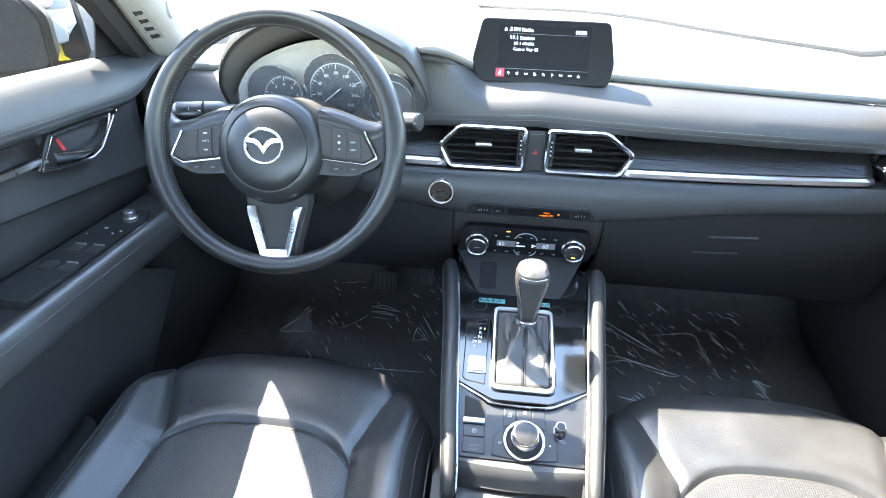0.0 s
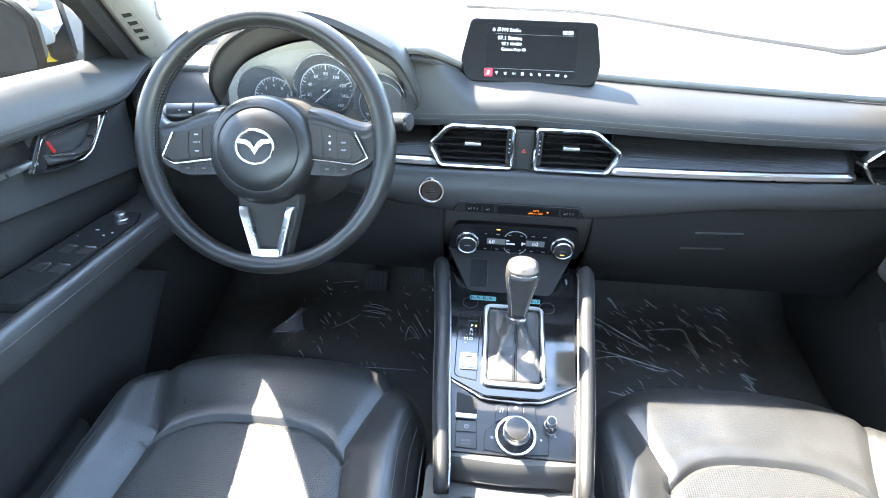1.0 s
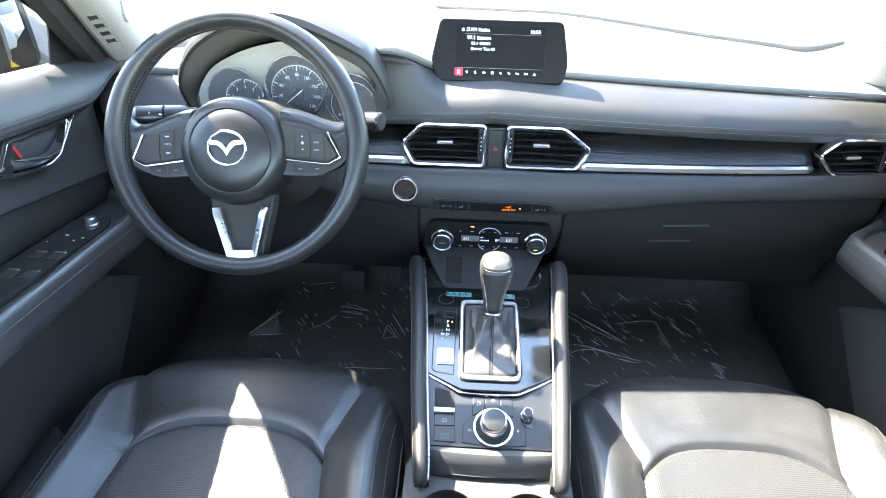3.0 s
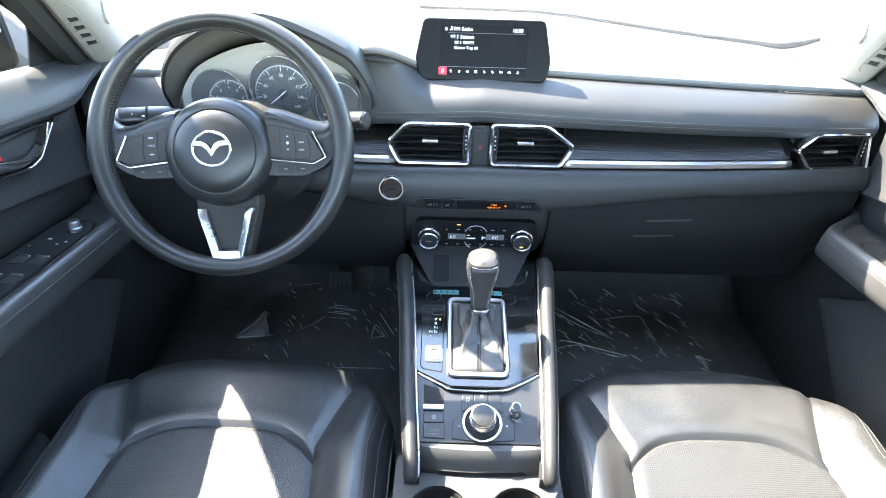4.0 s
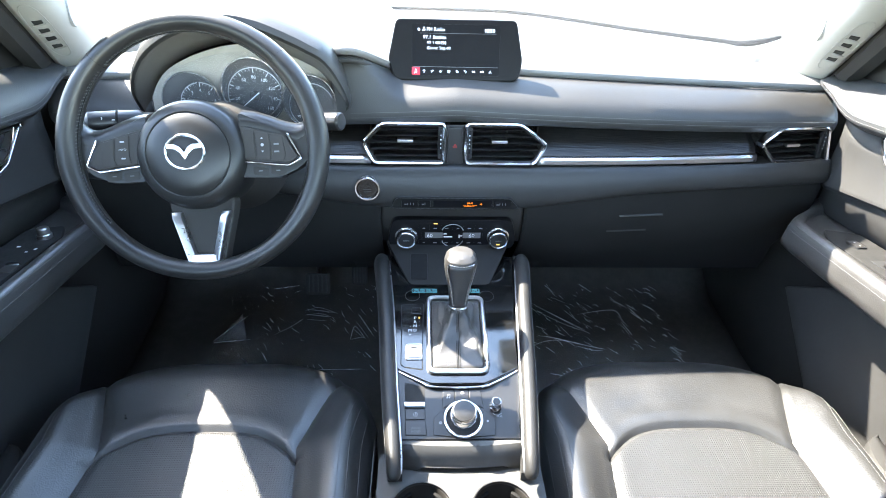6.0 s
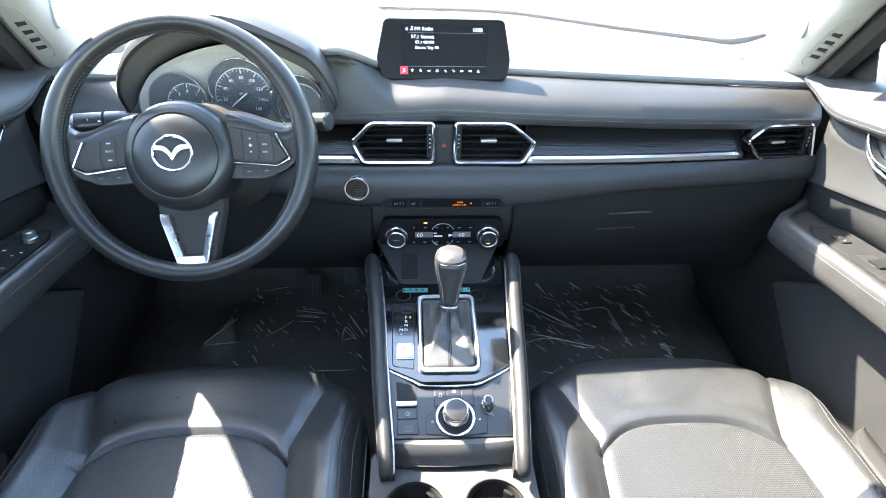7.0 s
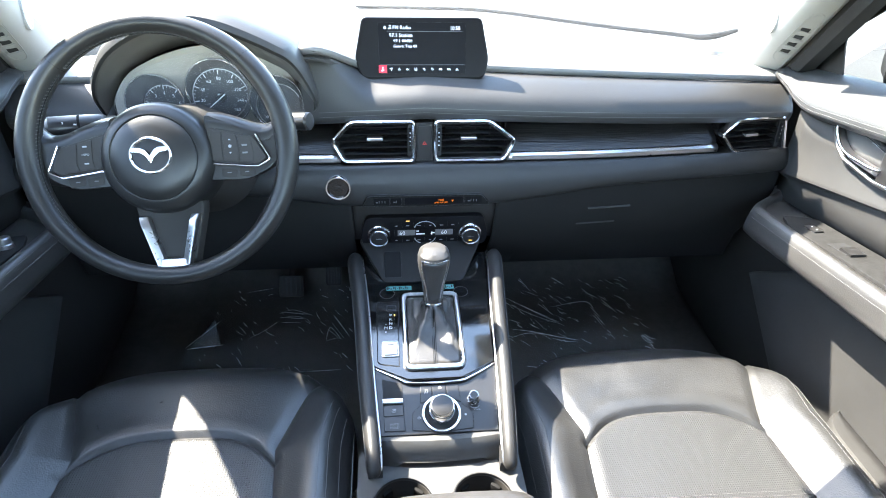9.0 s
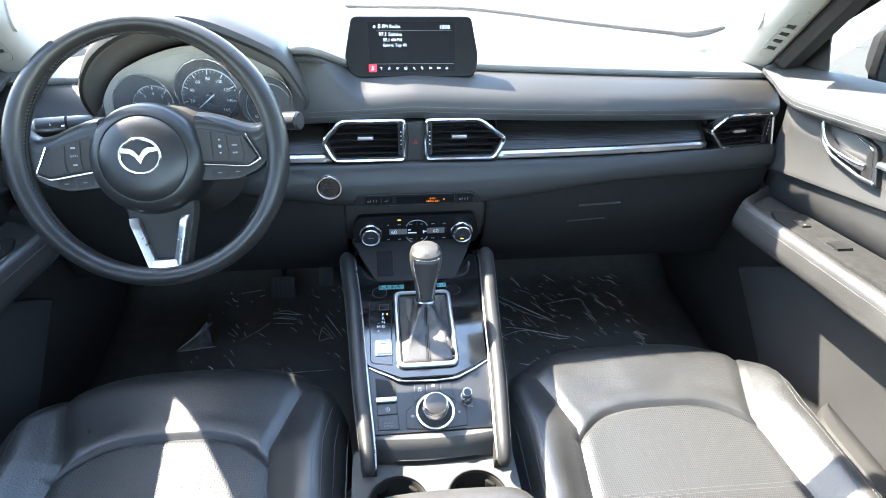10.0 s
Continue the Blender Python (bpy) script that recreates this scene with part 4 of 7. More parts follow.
        for a0 in (0.078, 0.102):
            key = rounded(o([(a0, -0.0405), (a0 + 0.0215, -0.0435), (a0 + 0.0225, -0.0315), (a0, -0.0285)]), 0.002, 2)
            part("lower_key", slab(pl, key, -0.016, -0.0015, 0.001), M_PLASTIC, sp)
            cx = s * (a0 + 0.0105)
            part("key_print", bars(pl, [(cx - 0.0028, -0.0362, cx + 0.0028, -0.0348)], -0.0010), M_FAINT, sp)
    # lower spoke: two silver blades round a dark web
    web = rounded([Vector(p) for p in ((-0.025, -0.168), (0.025, -0.168), (0.029, -0.148), (0.0455, -0.086), (0.047, -0.070), (-0.047, -0.070), (-0.0455, -0.086), (-0.029, -0.148))], 0.008)
    low = part("lower_spoke", slab(pl, web, -0.034, -0.010, 0.004), M_PLASTIC, w, "lower spoke")
    for s in (-1, 1):
        rows = []
        for k in span(0, 1, 9):
            b = -0.0890 - 0.0690 * k
            o, n = 0.0405 - 0.0185 * k, 0.0290 - 0.0180 * k
            h = 0.0045 * ease(min(k, 1 - 0.3 * k) * 12)
            rows.append([pl(s * o, b, -0.012), pl(s * o, b, h - 0.0016), pl(s * (o - 0.0012), b, h), pl(s * (o - 0.0030), b, h), pl(s * n, b, h - 0.0040), pl(s * n, b, -0.012)])
        part("silver_blade", capped(rows), M_SILVER, low, "satin silver blade")
    part("silver_foot", slab(pl, rounded([Vector(p) for p in ((-0.0205, -0.1640), (0.0205, -0.1640), (0.0165, -0.1490), (-0.0165, -0.1490))], 0.003), -0.012, 0.0030, 0.0015), M_SILVER, low)
    part("column", tube([pl(0, 0, -0.03), pl(0, 0, -0.12), pl(0, -0.01, -0.20)], [0.055, 0.078, 0.088], 24, up=(1, 0, 0)), M_PLASTIC, w, "steering column shroud")
    return w


def build_stalks():
    left = thing("light_stalk", (-0.42, 0.70, 0.70), "black light stalk with white symbols", "control stalk")
    part("stem", tube([(-0.40, 0.72, 0.700), (-0.455, 0.700, 0.702), (-0.480, 0.688, 0.704)], [0.008, 0.010, 0.013], 14), M_PLASTIC, left)
    part("grip", tube([(-0.474, 0.690, 0.704), (-0.48, 0.688, 0.7045), (-0.512, 0.676, 0.706), (-0.542, 0.665, 0.708), (-0.546, 0.664, 0.708)], [0.012, 0.0155, 0.0165, 0.0165, 0.013], 18), M_SATIN, left)
    part("collar", tube([(-0.506, 0.679, 0.7056), (-0.509, 0.678, 0.7058)], 0.0172, 18), M_RUBBER, left)
    ps = Plane((-0.522, 0.6605, 0.7165), (0.93, -0.32, 0.06), (0, 0.55, 0.83))
    part("lamp_mark", rim(ps, disc_outline(0.0022, 14, (0.0, 0.0)), 0.0006, -0.001, 0.0012, 0.0002), M_WHITE, left)
    part("lamp_mark", bars(ps, [(0.022, -0.001, 0.0275, 0.0008)], 0.0025), M_WHITE, left)
    part("lamp_mark", bars(ps, [(-0.012, -0.002, -0.0075, 0.0012)], 0.0022), M_WHITE, left)
    right = thing("wiper_stalk", (-0.33, 0.70, 0.70), "grey wiper stalk with a blunt round end", "control stalk")
    part("stem", tube([(-0.31, 0.745, 0.655), (-0.25, 0.715, 0.684), (-0.215, 0.690, 0.704)], [0.007, 0.008, 0.011], 14), M_PLASTIC, right)
    part("grip", tube([(-0.222, 0.693, 0.702), (-0.218, 0.690, 0.7035), (-0.200, 0.679, 0.710), (-0.180, 0.668, 0.714), (-0.178, 0.6672, 0.7143)], [0.010, 0.0120, 0.0135, 0.0135, 0.0115], 18), M_SATIN, right)


# ---- centre screen ----
def build_screen():
    s = thing("infotainment_screen", (0, 0.87, 0.715), "slim black touch screen showing a radio menu", "screen")
    pl = Plane((0.0, 0.868, 0.768), (1, 0, 0), (0, 0.32, 1))
    body = rounded([(-0.106, -0.0505), (0.110, -0.0505), (0.118, -0.018), (0.1045, 0.0515), (-0.104, 0.0515), (-0.1185, -0.018)], [0.012, 0.012, 0.012, 0.010, 0.010, 0.012], 6)
    part("housing", slab(pl, [Vector(p) for p in body], -0.016, 0.0, 0.003), M_BEZEL, s, "dark satin housing")
    part("stand", box((0, 0.905, 0.715), (0.14, 0.05, 0.05), 0.01), M_PLASTIC, s)
    disp = part("display", slab(pl, rect(-0.076, -0.0415, 0.076, 0.0425, 0.002), -0.002, 0.0006, 0.0002), M_SCREEN, s, "lit display")
    for tx, a, b, size in (("FM Radio", -0.0515, 0.0315, 0.0083), ("10:58", 0.048, 0.0305, 0.0082), ("97.1 Station", -0.0575, 0.0188, 0.0084), ("97.1", -0.0505, 0.0098, 0.0072), ("FM", -0.0265, 0.0098, 0.0072), ("Genre: Top 40", -0.0508, 0.0016, 0.0068)):
        part("words", lettering(pl, tx, a, b, size, 0.001), M_TEXT, disp)
    part("word_bar", bars(pl, [(-0.0355, 0.0108, -0.0280, 0.0142)], 0.001), M_TEXT, disp)
    part("rule", bars(pl, [(-0.062, 0.0276, 0.070, 0.0281)], 0.001), M_LCD, disp)
    part("rule", bars(pl, [(-0.074, -0.0275, 0.074, -0.0268)], 0.001), M_LCD, disp)
    part("selected_icon", bars(pl, [(-0.0765, -0.0405, -0.0628, -0.0280)], 0.0012), M_RED, disp)
    part("icon", joined([bars(pl, [(-0.0712, -0.0370, -0.0707, -0.0318), (-0.0684, -0.0366, -0.0679, -0.0314), (-0.0712, -0.0324, -0.0679, -0.0314)], 0.0014), slab(pl, disc_outline(0.0009, 10, (-0.0716, -0.0370)), 0.0008, 0.0014, 0), slab(pl, disc_outline(0.0009, 10, (-0.0688, -0.0366)), 0.0008, 0.0014, 0)]), M_TEXT, disp)
    part("icon", slab(pl, [Vector(q) for q in ((-0.0665, 0.0318), (-0.0627, 0.0318), (-0.0627, 0.0345), (-0.0646, 0.0368), (-0.0665, 0.0345))], 0.0008, 0.0014, 0), M_TEXT, disp)
    part("icon", joined([bars(pl, [(-0.0572, 0.0322, -0.0567, 0.0372), (-0.0545, 0.0326, -0.0540, 0.0376), (-0.0572, 0.0366, -0.0540, 0.0376)], 0.0014), slab(pl, disc_outline(0.0009, 10, (-0.0577, 0.0323)), 0.0008, 0.0014, 0), slab(pl, disc_outline(0.0009, 10, (-0.0550, 0.0327)), 0.0008, 0.0014, 0)]), M_TEXT, disp)
    y = -0.0345

    def poly(x, *pts):
        return slab(pl, [Vector((x + a, y + b)) for a, b in pts], 0.0008, 0.0014, 0)

    def strokes(x, *rects):
        return bars(pl, [(x + a, y + b, x + c, y + d) for a, b, c, d in rects], 0.0014)

    def star(x):
        return rim(pl, [Vector((x + r * math.sin(q), y + r * math.cos(q))) for r, q in (((0.0028 if i % 2 == 0 else 0.0012), math.pi * i / 5) for i in range(9, -1, -1))], 0.0005, 0.0008, 0.0014, 0.0001)

    xs = [-0.0555 + k * 0.0145 for k in range(9)]
    marks = [
        [poly(xs[0], (-0.0026, 0.0012), (0.0004, 0.0024), (0.0026, 0.0012), (0.0022, 0.0004), (0.0002, 0.0014), (-0.0020, 0.0004)), poly(xs[0], (-0.0004, -0.0022), (0.0006, -0.0022), (0.0010, 0.0), (0.0, 0.0004))],
        [star(xs[1])],
        [poly(xs[2], (-0.0024, -0.0008), (-0.0012, -0.0008), (0.0, -0.0022), (0.0, 0.0022), (-0.0012, 0.0008), (-0.0024, 0.0008)), strokes(xs[2], (0.0008, -0.0010, 0.0013, 0.0010), (0.0020, -0.0018, 0.0025, 0.0018))],
        [rim(pl, [Vector((xs[3] + a, y + b)) for a, b in ((-0.0022, -0.0022), (0.0022, -0.0022), (0.0022, 0.0022), (-0.0022, 0.0022))], 0.0005, 0.0008, 0.0014, 0.0001), strokes(xs[3], (-0.0012, -0.0004, 0.0012, 0.0002), (-0.0002, -0.0014, 0.0003, 0.0014))],
        [strokes(xs[4], (-0.0024, 0.0012, 0.0010, 0.0018), (-0.0024, -0.0002, 0.0022, 0.0004), (-0.0010, -0.0018, 0.0024, -0.0012))],
        [rim(pl, [Vector((xs[5] + a, y + b)) for a, b in ((0.0004, -0.0024), (0.0024, -0.0004), (0.0, 0.0020), (-0.0022, 0.0020), (-0.0020, 0.0))], 0.0005, 0.0008, 0.0014, 0.0001)],
        [strokes(xs[6], (-0.0028, -0.0018, -0.0022, 0.0018)), poly(xs[6], (-0.0022, 0.0), (0.0, -0.0018), (0.0, 0.0018)), poly(xs[6], (0.0002, 0.0), (0.0024, -0.0018), (0.0024, 0.0018))],
        [strokes(xs[7], (0.0022, -0.0018, 0.0028, 0.0018)), poly(xs[7], (-0.0024, -0.0018), (-0.0002, 0.0), (-0.0024, 0.0018)), poly(xs[7], (0.0, -0.0018), (0.0022, 0.0), (0.0, 0.0018))],
        [rim(pl, [Vector((xs[8] + a, y + b)) for a, b in ((-0.0026, -0.0020), (0.0026, -0.0020), (0.0, 0.0024))], 0.0005, 0.0008, 0.0014, 0.0001), strokes(xs[8], (-0.0010, -0.0012, 0.0010, -0.0007))],
    ]
    for mark in marks:
        part("icon", joined(mark), M_TEXT, disp)
    return s


# ---- centre stack controls ----
def build_stack():
    pl = Plane((-0.1555, 0.7665, 0.552), (1, 0, 0), (0, 0.06, 1))
    st = thing("start_button", pl.at, "round engine start button with a chrome ring", "button")
    part("ring", lathe(pl, [(0.0230, -0.006), (0.0230, 0.003), (0.0218, 0.005), (0.0195, 0.005), (0.0185, 0.003), (0.0185, -0.002)], 40), M_CHROME, st, "chrome ring")
    part("cap", lathe(pl, [(0.0183, -0.006), (0.0183, 0.0012), (0.0170, 0.0022), (0.004, 0.0018)], 36), M_PIANO, st)
    part("print", joined([bars(pl, [(-0.006, 0.0035, 0.006, 0.0045), (-0.007, -0.0015, 0.007, -0.0003), (-0.007, -0.0055, 0.007, -0.0043)], 0.0027)]), M_HARD, st)
    # switch strip under the vents
    pl = Plane((0.003, 0.7650, 0.523), (1, 0, 0), (0, -0.10, 1))
    sw = thing("switch_strip", pl.at, "black switch strip with heated seat keys and an orange airbag lamp", "switch panel")
    outer = rounded([(-0.118, -0.0105), (0.118, -0.0105), (0.100, 0.0125), (-0.108, 0.0125)], 0.006)
    part("plate_gap", slab(pl, shrunk([Vector(p) for p in outer], -0.0012), -0.006, 0.0008, 0.0003), M_DARKHOLE, sw)
    part("plate_edge", rim(pl, [Vector(p) for p in outer], 0.0010, -0.004, 0.0022, 0.0004), M_SATIN, sw, "thin satin edge")
    part("plate", slab(pl, shrunk([Vector(p) for p in outer], 0.0009), -0.006, 0.0012, 0.0004), M_KNEE, sw)
    for a, b in ((-0.098, -0.068), (-0.0665, -0.046), (0.070, 0.102)):
        part("key", slab(pl, rect(a, -0.0072, b, 0.0082, 0.003), 0.0, 0.0026, 0.0009), M_BEZEL, sw)
        n = 4 if b - a > 0.026 else 2
        for i in range(n):
            wide = 0.0042 if i == 0 else 0.0014
            part("key_print", bars(pl, [(a + 0.005 + i * 0.0052, -0.0022, a + 0.005 + wide + i * 0.0052, 0.0028 - (0.002 if i == 0 else 0))], 0.0028), M_FAINT, sw)
    lens = part("lamp_window", slab(pl, rect(-0.041, -0.0072, 0.067, 0.0082, 0.003), 0.0, 0.0026, 0.0008), M_SCREEN, sw)
    part("warning_words", joined([lettering(pl, "PASS", 0.021, 0.0012, 0.0052, 0.0034), lettering(pl, "AIRBAG OFF", 0.0135, -0.0042, 0.0046, 0.0034)]), M_ORANGE, lens)
    part("warning_symbol", slab(pl, disc_outline(0.0017, 12, (0.047, 0.0005)), 0.0026, 0.0032, 0), M_ORANGE, lens)
    # climate panel
    pl = Plane((0.0, 0.7760, 0.449), (1, 0, 0), (0, -0.06, 1))
    cl = thing("climate_panel", pl.at, "gloss black climate panel with two chrome dials", "climate control")
    outer = rounded([(-0.117, -0.031), (0.117, -0.031), (0.123, -0.010), (0.112, 0.035), (-0.112, 0.035), (-0.123, -0.010)], 0.013, 6)
    part("plate", slab(pl, [Vector(p) for p in outer], -0.010, 0.002, 0.0015), M_BEZEL, cl)
    for s in (-1, 1):
        dial = part("dial", lathe(pl, [(0.0215, 0.001), (0.0215, 0.003), (0.0192, 0.004), (0.0186, 0.012), (0.0182, 0.0150), (0.0172, 0.0162), (0.0160, 0.0160), (0.0154, 0.0148)], 48, (s * 0.0875, -0.004), 0.0003), M_CHROME, cl, "chrome dial")
        part("dial_cap", lathe(pl, [(0.0153, 0.008), (0.0153, 0.0146), (0.0140, 0.0150), (0.002, 0.0148)], 36, (s * 0.0875, -0.004)), M_SATIN, dial)
        part("dial_print", bars(pl, [(s * 0.0875 - 0.0058, -0.0052, s * 0.0875 + 0.0058, -0.0036)], 0.0152), M_PRINT if s < 0 else M_FAINT, dial)
        if s > 0:
            part("dial_lamp", bars(pl, [(0.0840, -0.0135, 0.0910, -0.0112)], 0.0152), M_AMBER, dial)
    lcd = part("readout", slab(pl, rect(-0.058, -0.008, 0.058, 0.0085, 0.002), 0.001, 0.0026, 0.0005), M_SCREEN, cl, "grey digital readout")
    for a, b in ((-0.052, -0.018), (0.020, 0.054)):
        part("lit_field", bars(pl, [(a, -0.0062, b, 0.0068)], 0.0028), M_LCD, lcd)
    for a in (-0.049, 0.031):
        part("digits", lettering(pl, "60", a, -0.0042, 0.0118, 0.0032), M_DIGIT, lcd)
    for q in ((-0.0165, 0.0025, -0.011, 0.0050), (-0.0165, -0.0045, 0.0, -0.0015), (0.012, -0.005, 0.0145, 0.002), (0.0148, -0.002, 0.019, 0.0005)):
        part("lit_mark", bars(pl, [q], 0.0032), M_DIGIT, lcd)
    for k in range(6):
        a = -0.064 + k * 0.0215
        for b0, b1, q in ((0.0115, 0.0245, 0.0165), (-0.0225, -0.0105, -0.0172)):
            part("key", slab(pl, rect(a - 0.0005, b0, a + 0.0205, b1, 0.0015), 0.001, 0.0025, 0.0003), M_BEZEL, cl)
            w = 0.0022 if k in (0, 3) else 0.0032
            part("key_print", bars(pl, [(a + 0.0097 - w, q - 0.0008, a + 0.0097 + w, q + 0.0010)], 0.0032), M_PRINT, cl)
    for b, sg in ((0.0105, 1), (-0.0100, -1)):
        path = [pl(0.0005 + 0.020 * math.cos(a), b + sg * 0.0155 * math.sin(a), 0.0036) for a in span(0.15, math.pi - 0.15, 14)]
        part("arc_edge", tube(path, 0.0009, 6, up=pl.n), M_SILVER, cl)
    part("mode_lamp", bars(pl, [(-0.036, 0.0262, -0.029, 0.0286)], 0.0032), M_AMBER, cl, "amber lamp")


# ---- centre console ----
def deck(y):
    """Height of the console's top along its length."""
    return 0.337 + 0.28 * max(y - 0.395, 0.0)


INLAY = (0, 0.485, 0.3662)


def build_console():
    c = thing("center_console", (0, 0.5, 0.0), "black centre console with leather side rails and gloss inlay", "centre console")
    # side walls
    for s in (-1, 1):
        rows = []
        for k in span(0, 1, 12):
            y = 0.352 + 0.453 * k
            x = 0.105 + 0.041 * k
            zt = 0.316 + 0.066 * k
            rows.append([(s * (x - 0.02), y, zt), (s * x, y, zt - 0.005), (s * (x + 0.004), y, zt - 0.05), (s * (x + 0.004), y, 0.02), (s * (x - 0.02), y, 0.02)])
        part("side_wall", capped(rows), M_HARD, c)
        path = smooth_path([(s * 0.1375, 0.800, 0.3450), (s * 0.1355, 0.770, 0.3780), (s * 0.1325, 0.735, 0.4010), (s * 0.1190, 0.61, 0.3930), (s * 0.1080, 0.47, 0.3650), (s * 0.0990, 0.38, 0.3450), (s * 0.0965, 0.350, 0.3350), (s * 0.0960, 0.338, 0.3230)], 5)
        m = len(path)
        rad = [0.0165 - 0.0065 * (i / (m - 1)) - (0.004 * ease((i - m + 4) / 4)) for i in range(m)]
        rail = part("rail", tube(path, rad, 18, flat=1.35), M_RAIL, c, "padded leather rail")
        line = [p + Vector((-s * rad[i] * 0.95, 0, 0.005)) for i, p in enumerate(path[3:-2], 3)]
        part("bright_edge", tube(line, 0.0020, 8), M_SILVER, rail, "thin silver edge")
        part("stitching", stitches([p + Vector((s * rad[i] * 0.93, 0, 0.0085)) for i, p in enumerate(path[:-3])]), M_STITCH, rail)
    # gloss inlay round the shifter
    pl = Plane(INLAY, (1, 0, 0), (0, 1, 0.105))
    inlay = [(-0.043, -0.0120), (0.040, -0.0120), (0.058, -0.003), (0.097, 0.018), (0.104, 0.100), (0.120, 0.290), (-0.120, 0.290), (-0.104, 0.100), (-0.098, 0.018), (-0.060, -0.003)]
    plate = part("gloss_inlay", slab(pl, rounded([Vector(p) for p in inlay], 0.003, 2), -0.012, 0.004, 0.0012), M_PIANO, c, "gloss black inlay")
    line = [(-0.099, 0.0185), (-0.078, 0.0055), (-0.060, -0.0045), (-0.0465, -0.0125), (-0.025, -0.0153), (0.020, -0.0153), (0.043, -0.0125), (0.060, -0.0045), (0.078, 0.0055), (0.098, 0.0185)]
    part("bright_edge", tube(smooth_path([pl(a, b, -0.002) for a, b in line], 4), 0.0022, 8), M_CHROME, plate, "chrome front edge")
    # selector marks and drive switch
    seat_out = rounded([Vector(p) for p in ((-0.0915, 0.0240), (-0.0860, 0.0185), (-0.0560, 0.0130), (-0.0545, 0.160), (-0.0935, 0.1570))], 0.003)
    part("mark_gap", slab(pl, seat_out, 0.0035, 0.0046, 0.0003), M_DARKHOLE, plate)
    part("mark_plate", slab(pl, shrunk(seat_out, 0.0009), 0.0035, 0.0052, 0.0005), M_PIANO, plate)
    for ch, b in (("P", 0.1215), ("R", 0.1123), ("N", 0.1032), ("D", 0.0930)):
        part("gear_letter", lettering(pl, ch, -0.0690, b, 0.0086, 0.0056, "CENTER"), M_WHITE, plate)
    for ch, b in (("M", 0.0930), ("+", 0.084), ("-", 0.1025)):
        part("gear_letter", lettering(pl, ch, -0.0773, b, 0.0086 if ch == "M" else 0.0068, 0.0056, "CENTER"), M_WHITE, plate)
    part("gear_lamp", bars(pl, [(-0.0632, 0.1225, -0.0612, 0.1268)], 0.0056), M_AMBER, plate)
    for b in (0.1155, 0.1064, 0.0962):
        part("gear_dot", bars(pl, [(-0.0627, b - 0.0006, -0.0617, b + 0.0006)], 0.0056), M_PRINT, plate)
    key = rect(-0.0755, 0.1345, -0.0590, 0.1490, 0.002)
    part("key_outline", rim(pl, key, 0.0007, 0.0045, 0.0058, 0.0002), M_SATIN, plate)
    part("blank_key", slab(pl, shrunk(key, 0.0009), 0.004, 0.0056, 0.0004), M_PIANO, plate)
    sw = part("drive_switch", rim(pl, rect(-0.0842, 0.0325, -0.0565, 0.0655, 0.004), 0.0022, 0.0035, 0.0075, 0.0008), M_SILVER, plate, "silver switch frame")
    part("switch_rocker", slab(pl, rect(-0.0815, 0.0350, -0.0592, 0.0480, 0.002), 0.004, 0.0100, 0.0025), M_SILVER, sw, "silver rocker")
    part("switch_rocker", slab(pl, rect(-0.0815, 0.0485, -0.0592, 0.0630, 0.002), 0.004, 0.0080, 0.0020), M_SILVER, sw, "silver rocker")
    part("rocker_mark", bars(pl, [(-0.076, 0.0545, -0.0645, 0.0572)], 0.0083), M_RUBBER, sw)
    # panel with brake switches and the command dial
    pf = Plane((0, 0.440, deck(0.440)), (1, 0, 0), (0, 1, 0.28))
    panel = [(-0.092, -0.048), (0.092, -0.048), (0.098, 0.060), (-0.098, 0.060)]
    body = part("control_panel", slab(pf, [Vector(p) for p in panel], -0.02, 0.0, 0.001), M_SATIN, c, "satin black control panel")
    def flush(name, pts, mat, r=0.002, label=""):
        """A flat key with a thin dark gap round it."""
        raw = [Vector(q) for q in pts]
        part("key_gap", slab(pf, rounded(raw, r, 3), -0.001, 0.0005, 0.0002), M_DARKHOLE, body)
        return part(name, slab(pf, rounded(shrunk(raw, 0.0009), 0.0014, 3), -0.001, 0.0013, 0.0003), mat, body, label)

    part("brake_well", slab(pf, rounded([Vector(q) for q in ((-0.0825, 0.0060), (-0.0525, 0.0070), (-0.0530, 0.0345), (-0.0845, 0.0435))], 0.002, 3), -0.001, 0.0008, 0.0002), M_DARKHOLE, body)
    rows = [[pf(x, 0.0005, 0.0018), pf(x, 0.0010, 0.0062), pf(x, 0.0035, 0.0085), pf(x, 0.0068, 0.0080), pf(x, 0.0078, 0.0040)] for x in (-0.0835, -0.0820, -0.0785, -0.068, -0.0575, -0.0545, -0.0530)]
    part("brake_lip", capped(rows), M_SILVER, body, "silver brake pull")
    flush("brake_switch", ((-0.0825, -0.0188), (-0.0518, -0.0182), (-0.0520, 0.0006), (-0.0825, 0.0006)), M_SATIN)
    flush("hold_switch", ((-0.0818, -0.0420), (-0.0500, -0.0428), (-0.0512, -0.0200), (-0.0822, -0.0204)), M_SATIN)
    part("switch_print", lettering(pf, "AUTO", -0.0660, -0.0330, 0.0050, 0.0021, "CENTER"), M_FAINT, body)
    part("switch_print", lettering(pf, "HOLD", -0.0660, -0.0382, 0.0050, 0.0021, "CENTER"), M_FAINT, body)
    part("switch_print", lettering(pf, "P", -0.0668, -0.0115, 0.0046, 0.0021, "CENTER"), M_PRINT, body)
    part("print_ring", rim(pf, disc_outline(0.0033, 20, (-0.0668, -0.0100)), 0.0006, 0.0015, 0.0020, 0.0001), M_PRINT, body)
